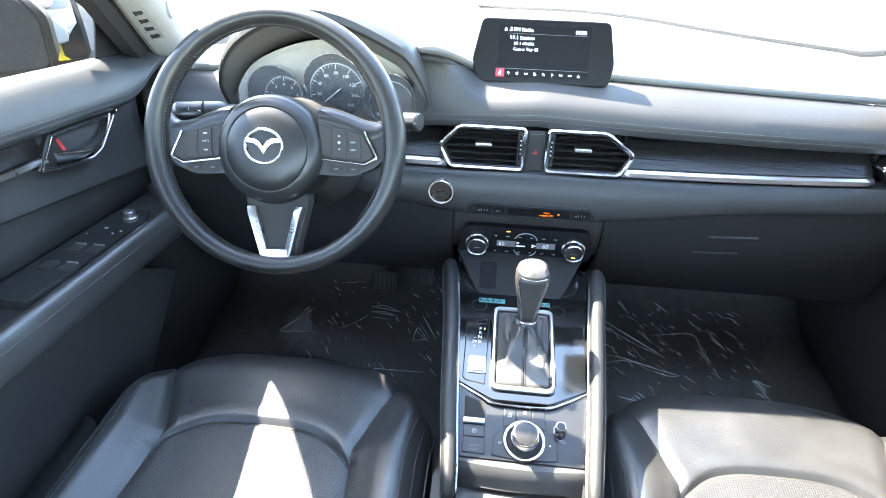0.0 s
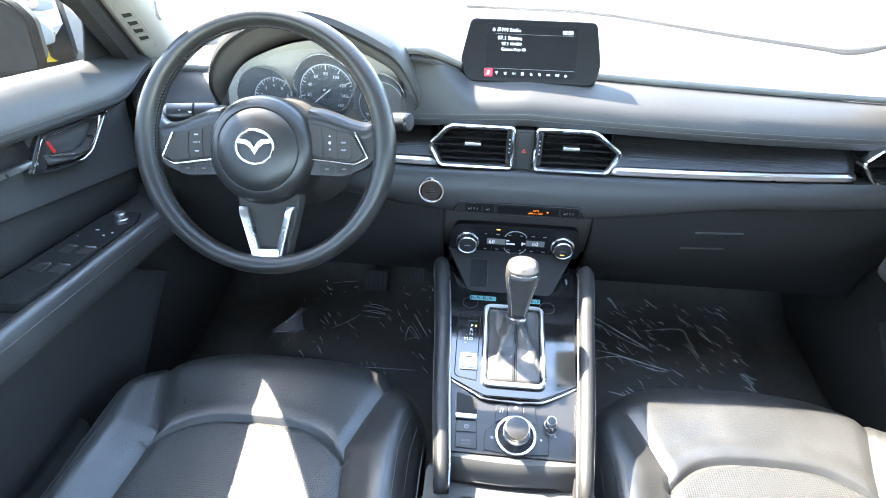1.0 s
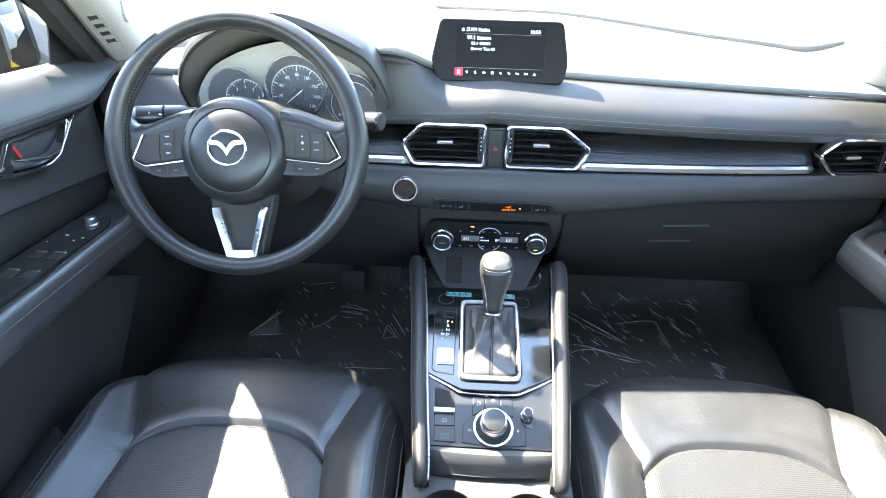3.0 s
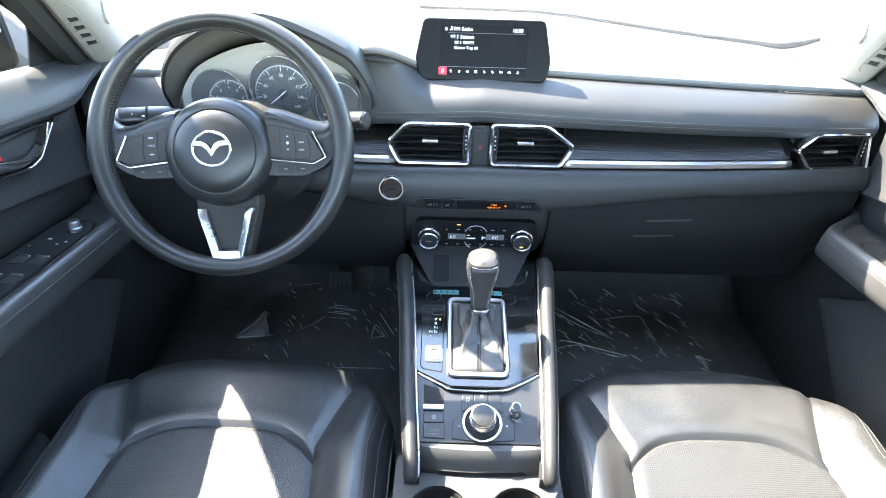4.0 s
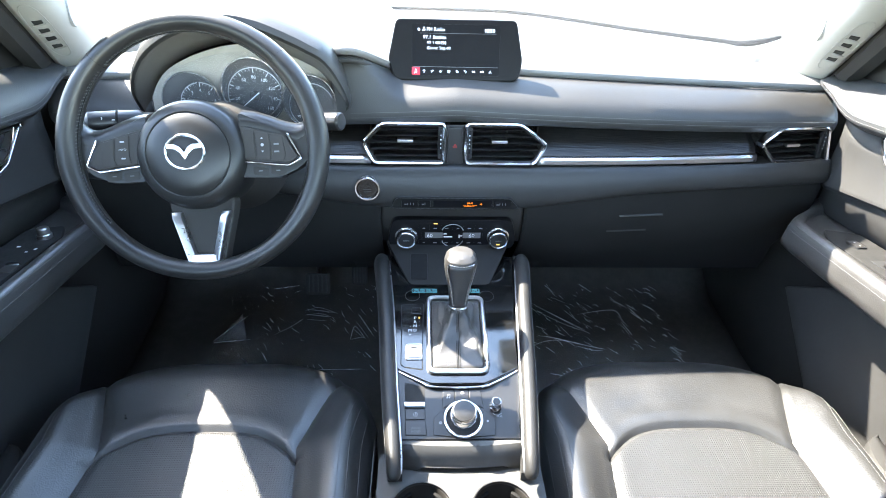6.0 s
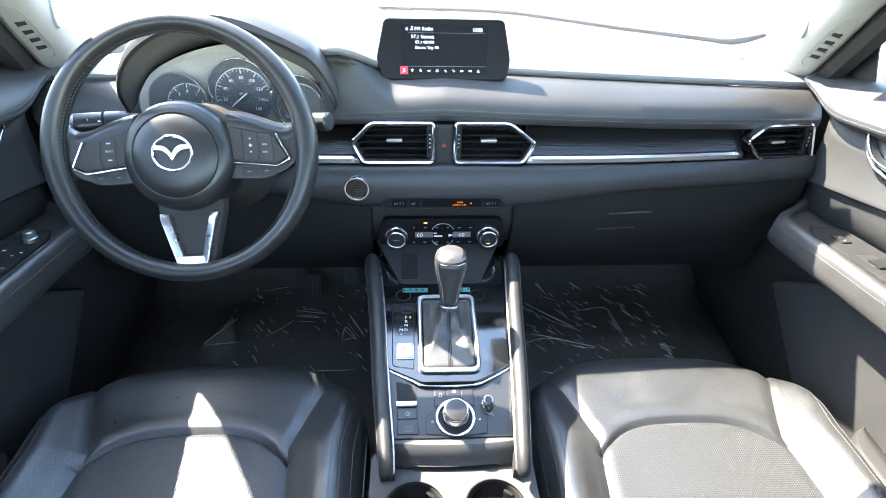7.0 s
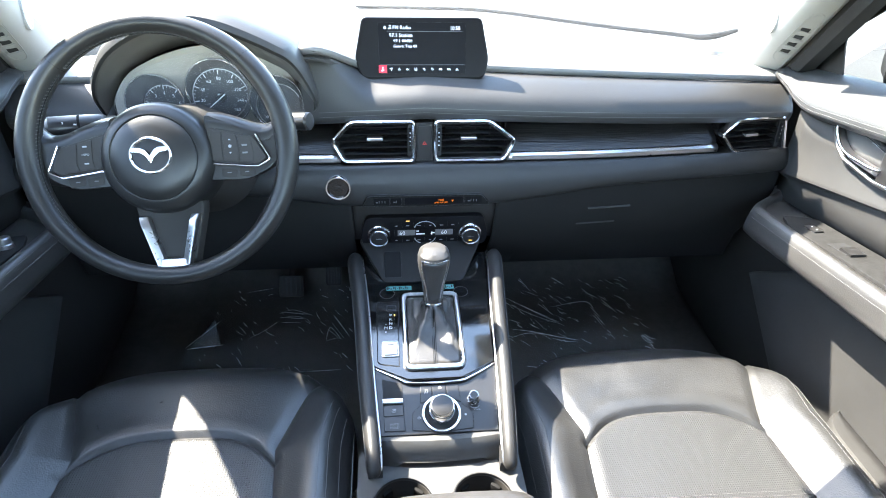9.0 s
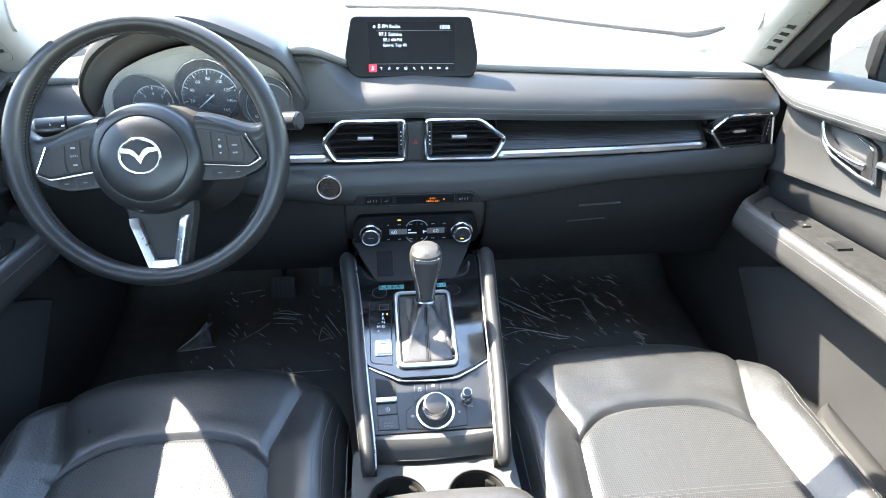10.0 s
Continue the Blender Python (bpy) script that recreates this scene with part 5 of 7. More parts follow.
    flush("menu_key", ((-0.0262, -0.0015), (-0.0075, 0.0090), (-0.0072, 0.0316), (-0.0258, 0.0310)), M_SATIN)
    flush("menu_key", ((-0.0070, 0.0092), (0.0145, 0.0092), (0.0148, 0.0322), (-0.0070, 0.0317)), M_SATIN)
    flush("menu_key", ((0.0150, 0.0092), (0.0368, -0.0015), (0.0335, 0.0310), (0.0150, 0.0322)), M_SATIN)
    flush("menu_key", ((-0.0405, -0.0425), (-0.0050, -0.0462), (-0.0200, -0.0200), (-0.0265, -0.0030), (-0.0395, -0.0145)), M_SATIN)
    flush("menu_key", ((0.0140, -0.0462), (0.0515, -0.0432), (0.0530, -0.0165), (0.0372, -0.0025), (0.0300, -0.0200)), M_SATIN)
    part("note_mark", joined([bars(pf, [(-0.0182, 0.0160, -0.0176, 0.0215), (-0.0146, 0.0165, -0.0140, 0.0220), (-0.0182, 0.0208, -0.0140, 0.0222)], 0.0021), slab(pf, disc_outline(0.0010, 10, (-0.0188, 0.0162)), 0.0016, 0.0021, 0), slab(pf, disc_outline(0.0010, 10, (-0.0152, 0.0167)), 0.0016, 0.0021, 0)]), M_PRINT, body)
    part("home_mark", slab(pf, [Vector(q) for q in ((0.0025, 0.0225), (0.0075, 0.0225), (0.0075, 0.0252), (0.0050, 0.0275), (0.0025, 0.0252))], 0.0016, 0.0021, 0), M_PRINT, body)
    part("back_mark", rim(pf, disc_outline(0.0020, 12, (-0.0295, -0.0235), 1.2), 0.0008, 0.0016, 0.0021, 0.0001), M_PRINT, body)
    part("star_mark", slab(pf, disc_outline(0.0018, 5, (0.0410, -0.0215)), 0.0016, 0.0021, 0), M_PRINT, body)
    at = (0.0046, -0.0180)
    dial = part("command_dial", lathe(pf, [(0.0300, 0.000), (0.0300, 0.0030), (0.0290, 0.0042), (0.0262, 0.0042), (0.0250, 0.0025), (0.0248, 0.0005)], 56, at), M_CHROME, body, "chrome ring of the command dial")
    part("dial_moat", lathe(pf, [(0.0250, 0.0005), (0.0250, 0.0018), (0.010, 0.0018)], 40, at), M_DARKHOLE, dial)
    part("dial_knob", lathe(pf, [(0.0190, 0.0018), (0.0188, 0.0060), (0.0192, 0.0085), (0.0192, 0.0190), (0.0182, 0.0210), (0.0180, 0.0240), (0.0184, 0.0262), (0.0182, 0.0290), (0.0172, 0.0304), (0.0164, 0.0306), (0.0160, 0.0298)], 30, at), M_CHROME, dial, "faceted chrome knob")
    part("dial_top", lathe(pf, [(0.0161, 0.0270), (0.0161, 0.0298), (0.0140, 0.0303), (0.004, 0.0305)], 40, at), M_SATIN, dial, "dark dial top")
    vol = part("volume_knob", lathe(pf, [(0.0092, 0.0008), (0.0090, 0.0060), (0.0075, 0.0080), (0.0072, 0.0185), (0.0066, 0.0203), (0.0062, 0.0204)], 32, (0.0545, 0.0010), 0.0003), M_CHROME, body, "small chrome volume knob")
    part("volume_top", lathe(pf, [(0.0062, 0.0190), (0.0062, 0.0204), (0.001, 0.0206)], 24, (0.0545, 0.0010)), M_SATIN, vol)
    part("volume_words", lettering(pf, "VOL", 0.0590, -0.0150, 0.0052, 0.0006, "CENTER"), M_PRINT, body)
    part("volume_arc", tube([pf(0.0560 + 0.0095 * math.cos(a), -0.0010 + 0.0105 * math.sin(a), 0.0006) for a in span(-2.3, -0.75, 10)], 0.0004, 5), M_PRINT, body)
    # front wall down to the cup holder deck, its foot drawn back under a lip
    rows = []
    for x in span(-0.093, 0.093, 41):
        b = 0.006 * (1 - (x / 0.093) ** 2)
        e = ease((0.068 - abs(x - 0.004)) / 0.010)
        rows.append([(x, 0.402, 0.332), (x, 0.396 - b, 0.3348), (x, 0.390 - b, 0.3335), (x, 0.385 - b, 0.328), (x, 0.380 - b, 0.318), (x, 0.3755 - b, 0.306 + 0.001 * e), (x, 0.3735 - b, 0.3020 + 0.0035 * e), (x, 0.3735 - b + 0.0070 * e, 0.3000 + 0.0020 * e), (x, 0.3720 - b + 0.0080 * e, 0.294), (x, 0.376, 0.285)])
    part("front_wall", sheet(rows), M_DECK, c, "matt black curved step", thick=-0.004)
    # storage bin under the climate panel: a ramp with a socket cover, stickers at its foot
    pb = Plane((0, 0.692, 0.391), (1, 0, 0), (0, 1, 0.42))
    ramp = rounded([Vector(q) for q in ((-0.0790, 0.0), (0.0660, 0.0), (0.1120, 0.100), (-0.1260, 0.100))], [0.012, 0.012, 0.004, 0.004], 5)
    part("bin_ramp", slab(pb, ramp, -0.012, 0.0005, 0.0015), M_KNEE, c, "dark ramp at the back of the storage bin")
    part("socket_gap", slab(pb, rect(-0.0795, 0.0105, -0.0465, 0.0705, 0.003), -0.001, 0.0010, 0.0003), M_DARKHOLE, c)
    part("socket_cover", slab(pb, rect(-0.0782, 0.0120, -0.0478, 0.0690, 0.003), -0.001, 0.0022, 0.0010), M_RUBBER, c, "black socket cover")
    for x0, x1, b0 in ((-0.0755, -0.0300, 0.1876), (0.0305, 0.0475, 0.1876)):
        lab = part("label", slab(pl, rect(x0, b0, x1, b0 + 0.0105), 0.0035, 0.0046, 0), M_TEAL, c, "small teal sticker with fine print")
        n = int((x1 - x0) / 0.0036)
        part("fine_print", bars(pl, [(x0 + 0.0012 + 0.0036 * i, b0 + 0.0012 + 0.002 * (i % 2), x0 + (0.0026 if i % 3 else 0.0038) + 0.0036 * i, b0 + 0.0090 - 0.0018 * (i % 3)) for i in range(n)], 0.0050), M_DARKHOLE, lab)
    for x, b in ((-0.0745, 0.1800), (0.0590, 0.1790)):
        part("clip", rim(pl, disc_outline(0.0135, 28, (x, b)), 0.0010, 0.0035, 0.0052, 0.0003), M_SATIN, c, "round black clip")
    # cup holder deck
    build_cups(c)
    return c


def build_cups(c):
    pl = Plane((0, 0.308, 0.298), (1, 0, 0), (0, 1, 0))
    # deck with two round openings: bands run from each rim out to the edge
    bm = bmesh.new()
    n = 64
    for cx in (-0.057, 0.055):
        rings = [[], [], [], []]
        for k in range(n):
            a = 2 * math.pi * k / n
            ca, sa = math.cos(a), math.sin(a)
            ex = (0.064 if cx < 0 else 0.063) if (ca > 0) == (cx > 0) else (0.057 if cx < 0 else 0.055)
            q = min(ex / max(abs(ca), 1e-6), (0.090 if sa > 0 else 0.060) / max(abs(sa), 1e-6))
            for ring, r, h in zip(rings, (0.0410, 0.0422, 0.0440, q), (-0.0045, -0.0012, 0.0, 0.0)):
                ring.append(bm.verts.new(pl(cx + r * ca, r * sa, h)))
        for inner, outer in zip(rings, rings[1:]):
            for k in range(n):
                j = (k + 1) % n
                bm.faces.new((inner[k], outer[k], outer[j], inner[j]))
    bmesh.ops.remove_doubles(bm, verts=bm.verts, dist=0.0004)
    bmesh.ops.recalc_face_normals(bm, faces=bm.faces)
    part("cup_deck", bm, M_DECK, c, "dusty cup holder deck with sunshine painted in", sharp=20)
    for cx in (-0.057, 0.055):
        cup = part("cup_holder", sheet([[pl(cx + r * math.cos(a), r * math.sin(a), h) for a in span(0, 2 * math.pi, 49)] for r, h in ((0.001, -0.064), (0.034, -0.064), (0.036, -0.060), (0.0395, -0.012), (0.0412, -0.004))]), M_SAIL, c, "dark round cup well")
        part("cup_rim", rim(pl, disc_outline(0.0428, 56, (cx, 0.0)), 0.0014, -0.003, 0.0008, 0.0005), M_SATIN, cup, "thin dark rim")
        for a in (0.9, 2.2):
            at = pl(cx + 0.037 * math.cos(a), 0.037 * math.sin(a), -0.022)
            part("cup_clamp", box(at, (0.016, 0.006, 0.020), 0.002, Matrix.Rotation(a + math.pi / 2, 3, "Z")), M_RUBBER, cup, "black cup clamp")


def build_armrest():
    a = thing("console_armrest", (0, 0.10, 0.0), "black leather console armrest lid", "armrest")
    rows = []
    for x in span(-0.118, 0.118, 25):
        k = abs(x) / 0.118
        d = 0.012 * k ** 4
        f = 0.271 - 0.004 * k * k - 0.034 * k ** 10
        rows.append([(x + 0.006, -0.10, 0.398 - d), (x + 0.006, 0.12, 0.396 - d), (x + 0.006, f - 0.040, 0.392 - d), (x + 0.006, f - 0.016, 0.389 - d), (x + 0.006, f - 0.003, 0.382 - d), (x + 0.006, f, 0.374 - 0.5 * d), (x + 0.006, f - 0.002, 0.362), (x + 0.006, f - 0.010, 0.352), (x + 0.006, f - 0.06, 0.350)])
    part("lid", sheet(rows), M_LEATHER, a, thick=-0.01)
    part("box", box((0, 0.03, 0.175), (0.20, 0.28, 0.34), 0.008), M_HARD, a)


def build_shifter():
    pl = Plane((INLAY[0], INLAY[1], INLAY[2] + 0.004), (1, 0, 0), (0, 1, 0.105))
    t = thing("gear_lever", pl.at, "leather gear lever with a silver gate frame and gathered boot", "gear lever")
    out = rounded([(-0.0495, 0.004), (0.0500, 0.004), (0.0525, 0.176), (-0.0505, 0.176)], 0.016, 6)
    part("gate_frame", rim(pl, out, 0.0082, -0.004, 0.007, 0.0025), M_SILVER, t, "bright silver gate frame")
    inner = rounded([(-0.042, 0.0115), (0.0425, 0.0115), (0.0450, 0.1665), (-0.0420, 0.1665)], 0.006, 8)
    inner = [a.lerp(b, f) for a, b in zip(inner, inner[1:] + inner[:1]) for f in ((0, 0.2, 0.4, 0.6, 0.8) if (b - a).length > 0.01 else (0,))]
    top = Vector((0.004, 0.607, 0.412))
    rows = []
    m = len(inner)
    for k in span(0, 1, 21):
        row = []
        e = k ** 0.80
        for i, p in enumerate(inner):
            b = pl(p.x, p.y, 0.001)
            ang = math.atan2(p.y - 0.085, p.x)
            neck = top + Vector((0.0135 * math.cos(ang), 0.0135 * math.sin(ang), -0.004))
            q = b.lerp(neck, e)
            w = math.sin(math.pi * k)
            # corner ridges, sagging pleats and a flat rear panel
            fold = 0.0050 * w * math.cos(4 * (ang - math.pi / 4)) + 0.0022 * w * math.sin(k * 13 + 2.6 * math.sin(2 * ang)) - 0.0030 * w
            fold += 0.0014 * w * math.sin(7 * ang + 5 * k)
            q += Vector((math.cos(ang), math.sin(ang), 0.6)) * fold
            row.append(q)
        rows.append(row)
    boot = part("boot", sheet(rows, wrap=True), M_BOOT, t, "gathered leather boot", sharp=60, thick=-0.001)
    mid = [min((q for q in row if q.y < top.y), key=lambda q: abs(q.x - 0.002 - 0.002 * k / 20)) for k, row in enumerate(rows)]
    mid = smooth_path([Vector((0.001 + 0.003 * k / 20, q.y, q.z)) for k, q in enumerate(mid)][::2], 3)
    for off in (-0.0026, 0.0026):
        part("stitching", stitches([p + Vector((off, -0.0010, 0.0012)) for p in mid], 0.0042, 0.0030), M_RUBBER, boot, "dark twin stitching")
    part("boot_seam", tube([p + Vector((0, -0.0002, 0.0002)) for p in mid], 0.0008, 5), M_RUBBER, boot)
    pk = Plane(top, (1, 0, 0), (0, 1, -0.01))
    part("collar", lathe(pk, [(0.0150, -0.006), (0.0165, -0.003), (0.0165, 0.005), (0.015, 0.007)], 30), M_CHROME, t, "chrome collar")
    rows = []
    prof = [(0.0150, 0.0145, 0.004, 0), (0.0165, 0.0165, 0.02, 0), (0.0195, 0.0190, 0.045, 0.0), (0.0240, 0.0235, 0.070, -0.002), (0.0262, 0.0265, 0.088, -0.004), (0.0262, 0.0270, 0.098, -0.005), (0.0240, 0.0250, 0.107, -0.006), (0.0185, 0.019, 0.1125, -0.006), (0.008, 0.008, 0.1145, -0.006)]
    for rx, ry, h, dy in prof:
        rows.append([pk(0, dy, h) + Vector((rx * abs(math.cos(a)) ** 0.85 * (1 if math.cos(a) > 0 else -1), ry * abs(math.sin(a)) ** 0.85 * (1 if math.sin(a) > 0 else -1), 0)) for a in (2 * math.pi * k / 32 for k in range(32))])
    knob = part("knob", capped(rows), M_KNOB, t, "smooth worn satin grey knob")
    # dark leather panel let into the side that faces the seats, with a thin bright line round it
    def skin(a, h, off):
        for (r0, s0, h0, d0), (r1, s1, h1, d1) in zip(prof, prof[1:]):
            if h0 <= h <= h1:
                f = (h - h0) / (h1 - h0)
                rx, ry, dy = r0 + (r1 - r0) * f + off, s0 + (s1 - s0) * f + off, d0 + (d1 - d0) * f
                ca, sa = math.cos(a), math.sin(a)
                return pk(0, dy, h) + Vector((rx * abs(ca) ** 0.85 * (1 if ca > 0 else -1), ry * abs(sa) ** 0.85 * (1 if sa > 0 else -1), 0))

    mid_a = -math.pi / 2
    part("front_panel", sheet([[skin(mid_a + f * (0.55 + 0.25 * (h - 0.012) / 0.07), h, 0.0010) for f in span(-1, 1, 9)] for h in span(0.012, 0.102, 14)]), M_LEATHER, knob, "leather front panel", thick=0.0012)
    edge = [skin(mid_a - 0.55 - 0.25 * (h - 0.012) / 0.07, h, 0.0012) for h in span(0.012, 0.102, 12)] + [skin(mid_a + f * 0.87, 0.1035, 0.0012) for f in span(-0.9, 0.9, 8)] + [skin(mid_a + 0.55 + 0.25 * (h - 0.012) / 0.07, h, 0.0012) for h in span(0.102, 0.012, 12)]
    part("panel_line", tube(edge, 0.0007, 6, up=(0, 1, 0.1)), M_CHROME, knob, "thin bright line")
    return t


# ---- seats ----
SEAT_EYE = Vector((-0.061, -0.13, 1.023))  # a larger cushion sits lower and further out along the lines from here


def seat_point(c, r, cx, low=1.0):
    """A point of a seat cushion: c across (-1..1), r along (0 rear..1 front); beyond that, down the sides."""
    cc, rr = min(max(c, -1), 1), min(max(r, 0), 1)
    rear = -0.05
    fold_at = 0.75

    def along(seam, front):
        return rear + (seam - rear) * rr / fold_at if rr < fold_at else seam + (front - seam) * (rr - fold_at) / (1 - fold_at)

    a = abs(cc)
    seam = 0.449 - 0.052 * (min(a, 0.5) / 0.5) ** 3.4
    y0 = along(seam, 0.620)
    wi = min(0.148 + 0.30 * max(0, y0 - 0.42) + 0.10 * max(0, 0.42 - y0), 0.215)
    x = (2 * a * wi) if a < 0.5 else wi + (a - 0.5) * 2 * (0.264 - wi)
    x = math.copysign(x, cc)
    yf = 0.620 - 0.130 * (abs(x) / 0.264) ** 4
    y = along(seam, yf)
    z = 0.282 + 0.010 * ease((y - 0.30) / 0.25)
    side = max(0, a - 0.5) * 2
    z += (0.034 - 0.020 * ease((y - 0.36) / 0.2)) * math.exp(-((side - 0.55) / 0.38) ** 2) * (1 if a > 0.5 else math.exp(-((0.5 - a) / 0.10) ** 2))
    z += 0.007 * (1 - (min(a, 0.5) / 0.5) ** 2) * (1 if a < 0.5 else 0)
    # rounding over the edges
    ex, ey = 0.264 - abs(x), yf - y
    z -= 0.024 * max(0, 1 - ex / 0.040) ** 2 + 0.034 * max(0, 1 - ey / 0.070) ** 2.2
    # seams
    if a <= 0.5:
        z -= 0.007 * math.exp(-((y - seam) / 0.005) ** 2)
        z += 0.002 * math.exp(-((y - seam - 0.022) / 0.016) ** 2)
    z -= 0.006 * math.exp(-((a - 0.5) * 0.3 / 0.006) ** 2)
    over = max(abs(c) - 1, 0) + max(r - 1, 0)
    if over:
        z -= 0.165 * over
        inward = 0.030 * over * over
        x -= math.copysign(inward, c) if abs(c) > 1 else 0
        y -= inward if r > 1 else 0
    return SEAT_EYE.lerp(Vector((cx + x, y, z)), low)


def build_seat(cx, label, low=1.0):
    s = thing("car_seat", (cx, 0.3, 0.0), label, "car seat", "front seats")
    ccols = sorted(set([round(q, 4) for q in (*span(-1.7, -1, 6), *span(-1, -0.5, 15), *span(-0.5, 0.5, 31), *span(0.5, 1, 15), *span(1, 1.7, 6))]))
    rows_r = sorted(set([round(q, 4) for q in (*span(0, 0.70, 36), *span(0.70, 0.80, 21), *span(0.80, 1, 22), *span(1, 1.8, 6))]))
    groups = {"insert": [], "front_cushion": [], "bolster_left": [], "bolster_right": []}
    pts = {(i, j): seat_point(c, r, cx, low) for i, c in enumerate(ccols) for j, r in enumerate(rows_r)}
    for i in range(len(ccols) - 1):
        for j in range(len(rows_r) - 1):
            mc = (ccols[i] + ccols[i + 1]) / 2
            if abs(mc) < 0.5:
                key = "insert" if rows_r[j + 1] <= 0.7501 else "front_cushion"
            else:
                key = "bolster_left" if mc < 0 else "bolster_right"
            groups[key].append(((i, j), (i + 1, j), (i + 1, j + 1), (i, j + 1)))
    for key, quads in groups.items():
        bm = bmesh.new()
        vs = {}
        for q in quads:
            fv = []
            for k in q:
                if k not in vs:
                    vs[k] = bm.verts.new(pts[k])
                fv.append(vs[k])
            bm.faces.new(fv)
        name = "bolster" if key.startswith("bolster") else key
        part(name, bm, M_PERF if key == "insert" else M_SEAT, s, {"insert": "perforated leather insert", "front_cushion": "creased smooth leather thigh support"}.get(key, "smooth leather bolster"), sharp=80)
    # twin stitching round the outer edge and along the inner seams
    for c in (0.80, 0.86, 0.93):
        for sg in (-1, 1):
            part("stitching", stitches([seat_point(sg * c, r, cx, low) + Vector((0, 0, 0.0006)) for r in span(0.0, 0.93, 50)], 0.0055, 0.004), M_THREAD, s, "pale twin stitching")
    part("piping", tube([seat_point(-1.02, r, cx, low) for r in span(0, 0.99, 40)] + [seat_point(c, 1.02, cx, low) for c in span(-0.98, 0.98, 40)] + [seat_point(1.02, r, cx, low) for r in span(0.99, 0, 40)], 0.0022, 6), M_LEATHER, s, "rolled edge piping")
    for y in (0.298, 0.291):
        line = []
        for c in span(-0.49, 0.49, 40):
            seam = 0.449 - 0.052 * (abs(c) / 0.5) ** 3.4
            line.append(seat_point(c, 0.75 * (y + 0.05) / (seam + 0.05), cx, low) + Vector((0, 0, 0.0006)))
        part("cross_seam", stitches(line, 0.0055, 0.004), M_STITCH, s)
    part("base", box((cx, 0.24, 0.10), (0.40, 0.50, 0.19), 0.02), M_PLASTIC, s, "black seat base")
    return s


# ---- doors ----
def belt(y):
    b = 0.745 + 0.128 * (0.722 - y) if y > 0.2 else 0.8118 + 0.02 * (0.2 - y)
    return max(b, hem_line(y) + 0.012)


def hem_line(y):
    if y > 0.78:
        u = y - 0.78
        return 0.6839 - 0.13 * u + 3.9 * min(u, 0.083) ** 2 + 0.40 * max(u - 0.083, 0)
    return 0.680 + 0.130 * (0.81 - y) if y > 0.2 else 0.7593 + 0.02 * (0.2 - y)


def ridge_line(y):
    return 0.580 + 0.21 * (0.63 - y) if y > 0.2 else 0.670


def arm(y):
    return 0.508 + 0.11 * (0.69 - y)


def upper_door(y):
    """Section of the door above the armrest: (distance from the centre line, height)."""
    b, h = belt(y), hem_line(y)
    r = ridge_line(y)
    return [(0.782, b - 0.012), (0.776, b + 0.000), (0.764, b + 0.004), (0.748, b + 0.003), (0.735, b - 0.003), (0.723, b - 0.25 * (b - h)), (0.711, h + 0.45 * (b - h)), (0.7035, h + 0.18 * (b - h)), (0.7005, h), (0.702, h - 0.008), (0.712, h - 0.016),
            (0.728, h - 0.022), (0.732, h - 0.060), (0.7315, r + 0.010), (0.7285, r + 0.003), (0.7285, r - 0.004), (0.738, r - 0.011), (0.742, arm(y) + 0.03), (0.742, arm(y) - 0.02)]


def arm_section(y):
    z = arm(y)
    taper = ease((0.86 - y) / 0.12)
    w = 0.742 - (0.742 - 0.628) * taper
    return [(0.745, z - 0.016), (w + 0.036, z - 0.014), (w + 0.028, z - 0.006), (w + 0.014, z), (w + 0.004, z - 0.005), (w - 0.001, z - 0.016), (w - 0.003, z - 0.028), (w - 0.004, z - 0.040), (w - 0.001, z - 0.051), (w + 0.007, z - 0.058), (w + 0.020, z - 0.062), (0.745, z - 0.066)]


def lower_door(z):
    """The lower door panel at a height: distance from the centre line and where its front edge stands."""
    x = 0.715 + 0.02 * ease((0.16 - z) / 0.16) + 0.010 * ease((z - 0.38) / 0.06)
    return x, 0.803 - (1.40 * (z - 0.307) if z > 0.307 else 1.20 * (0.307 - z))


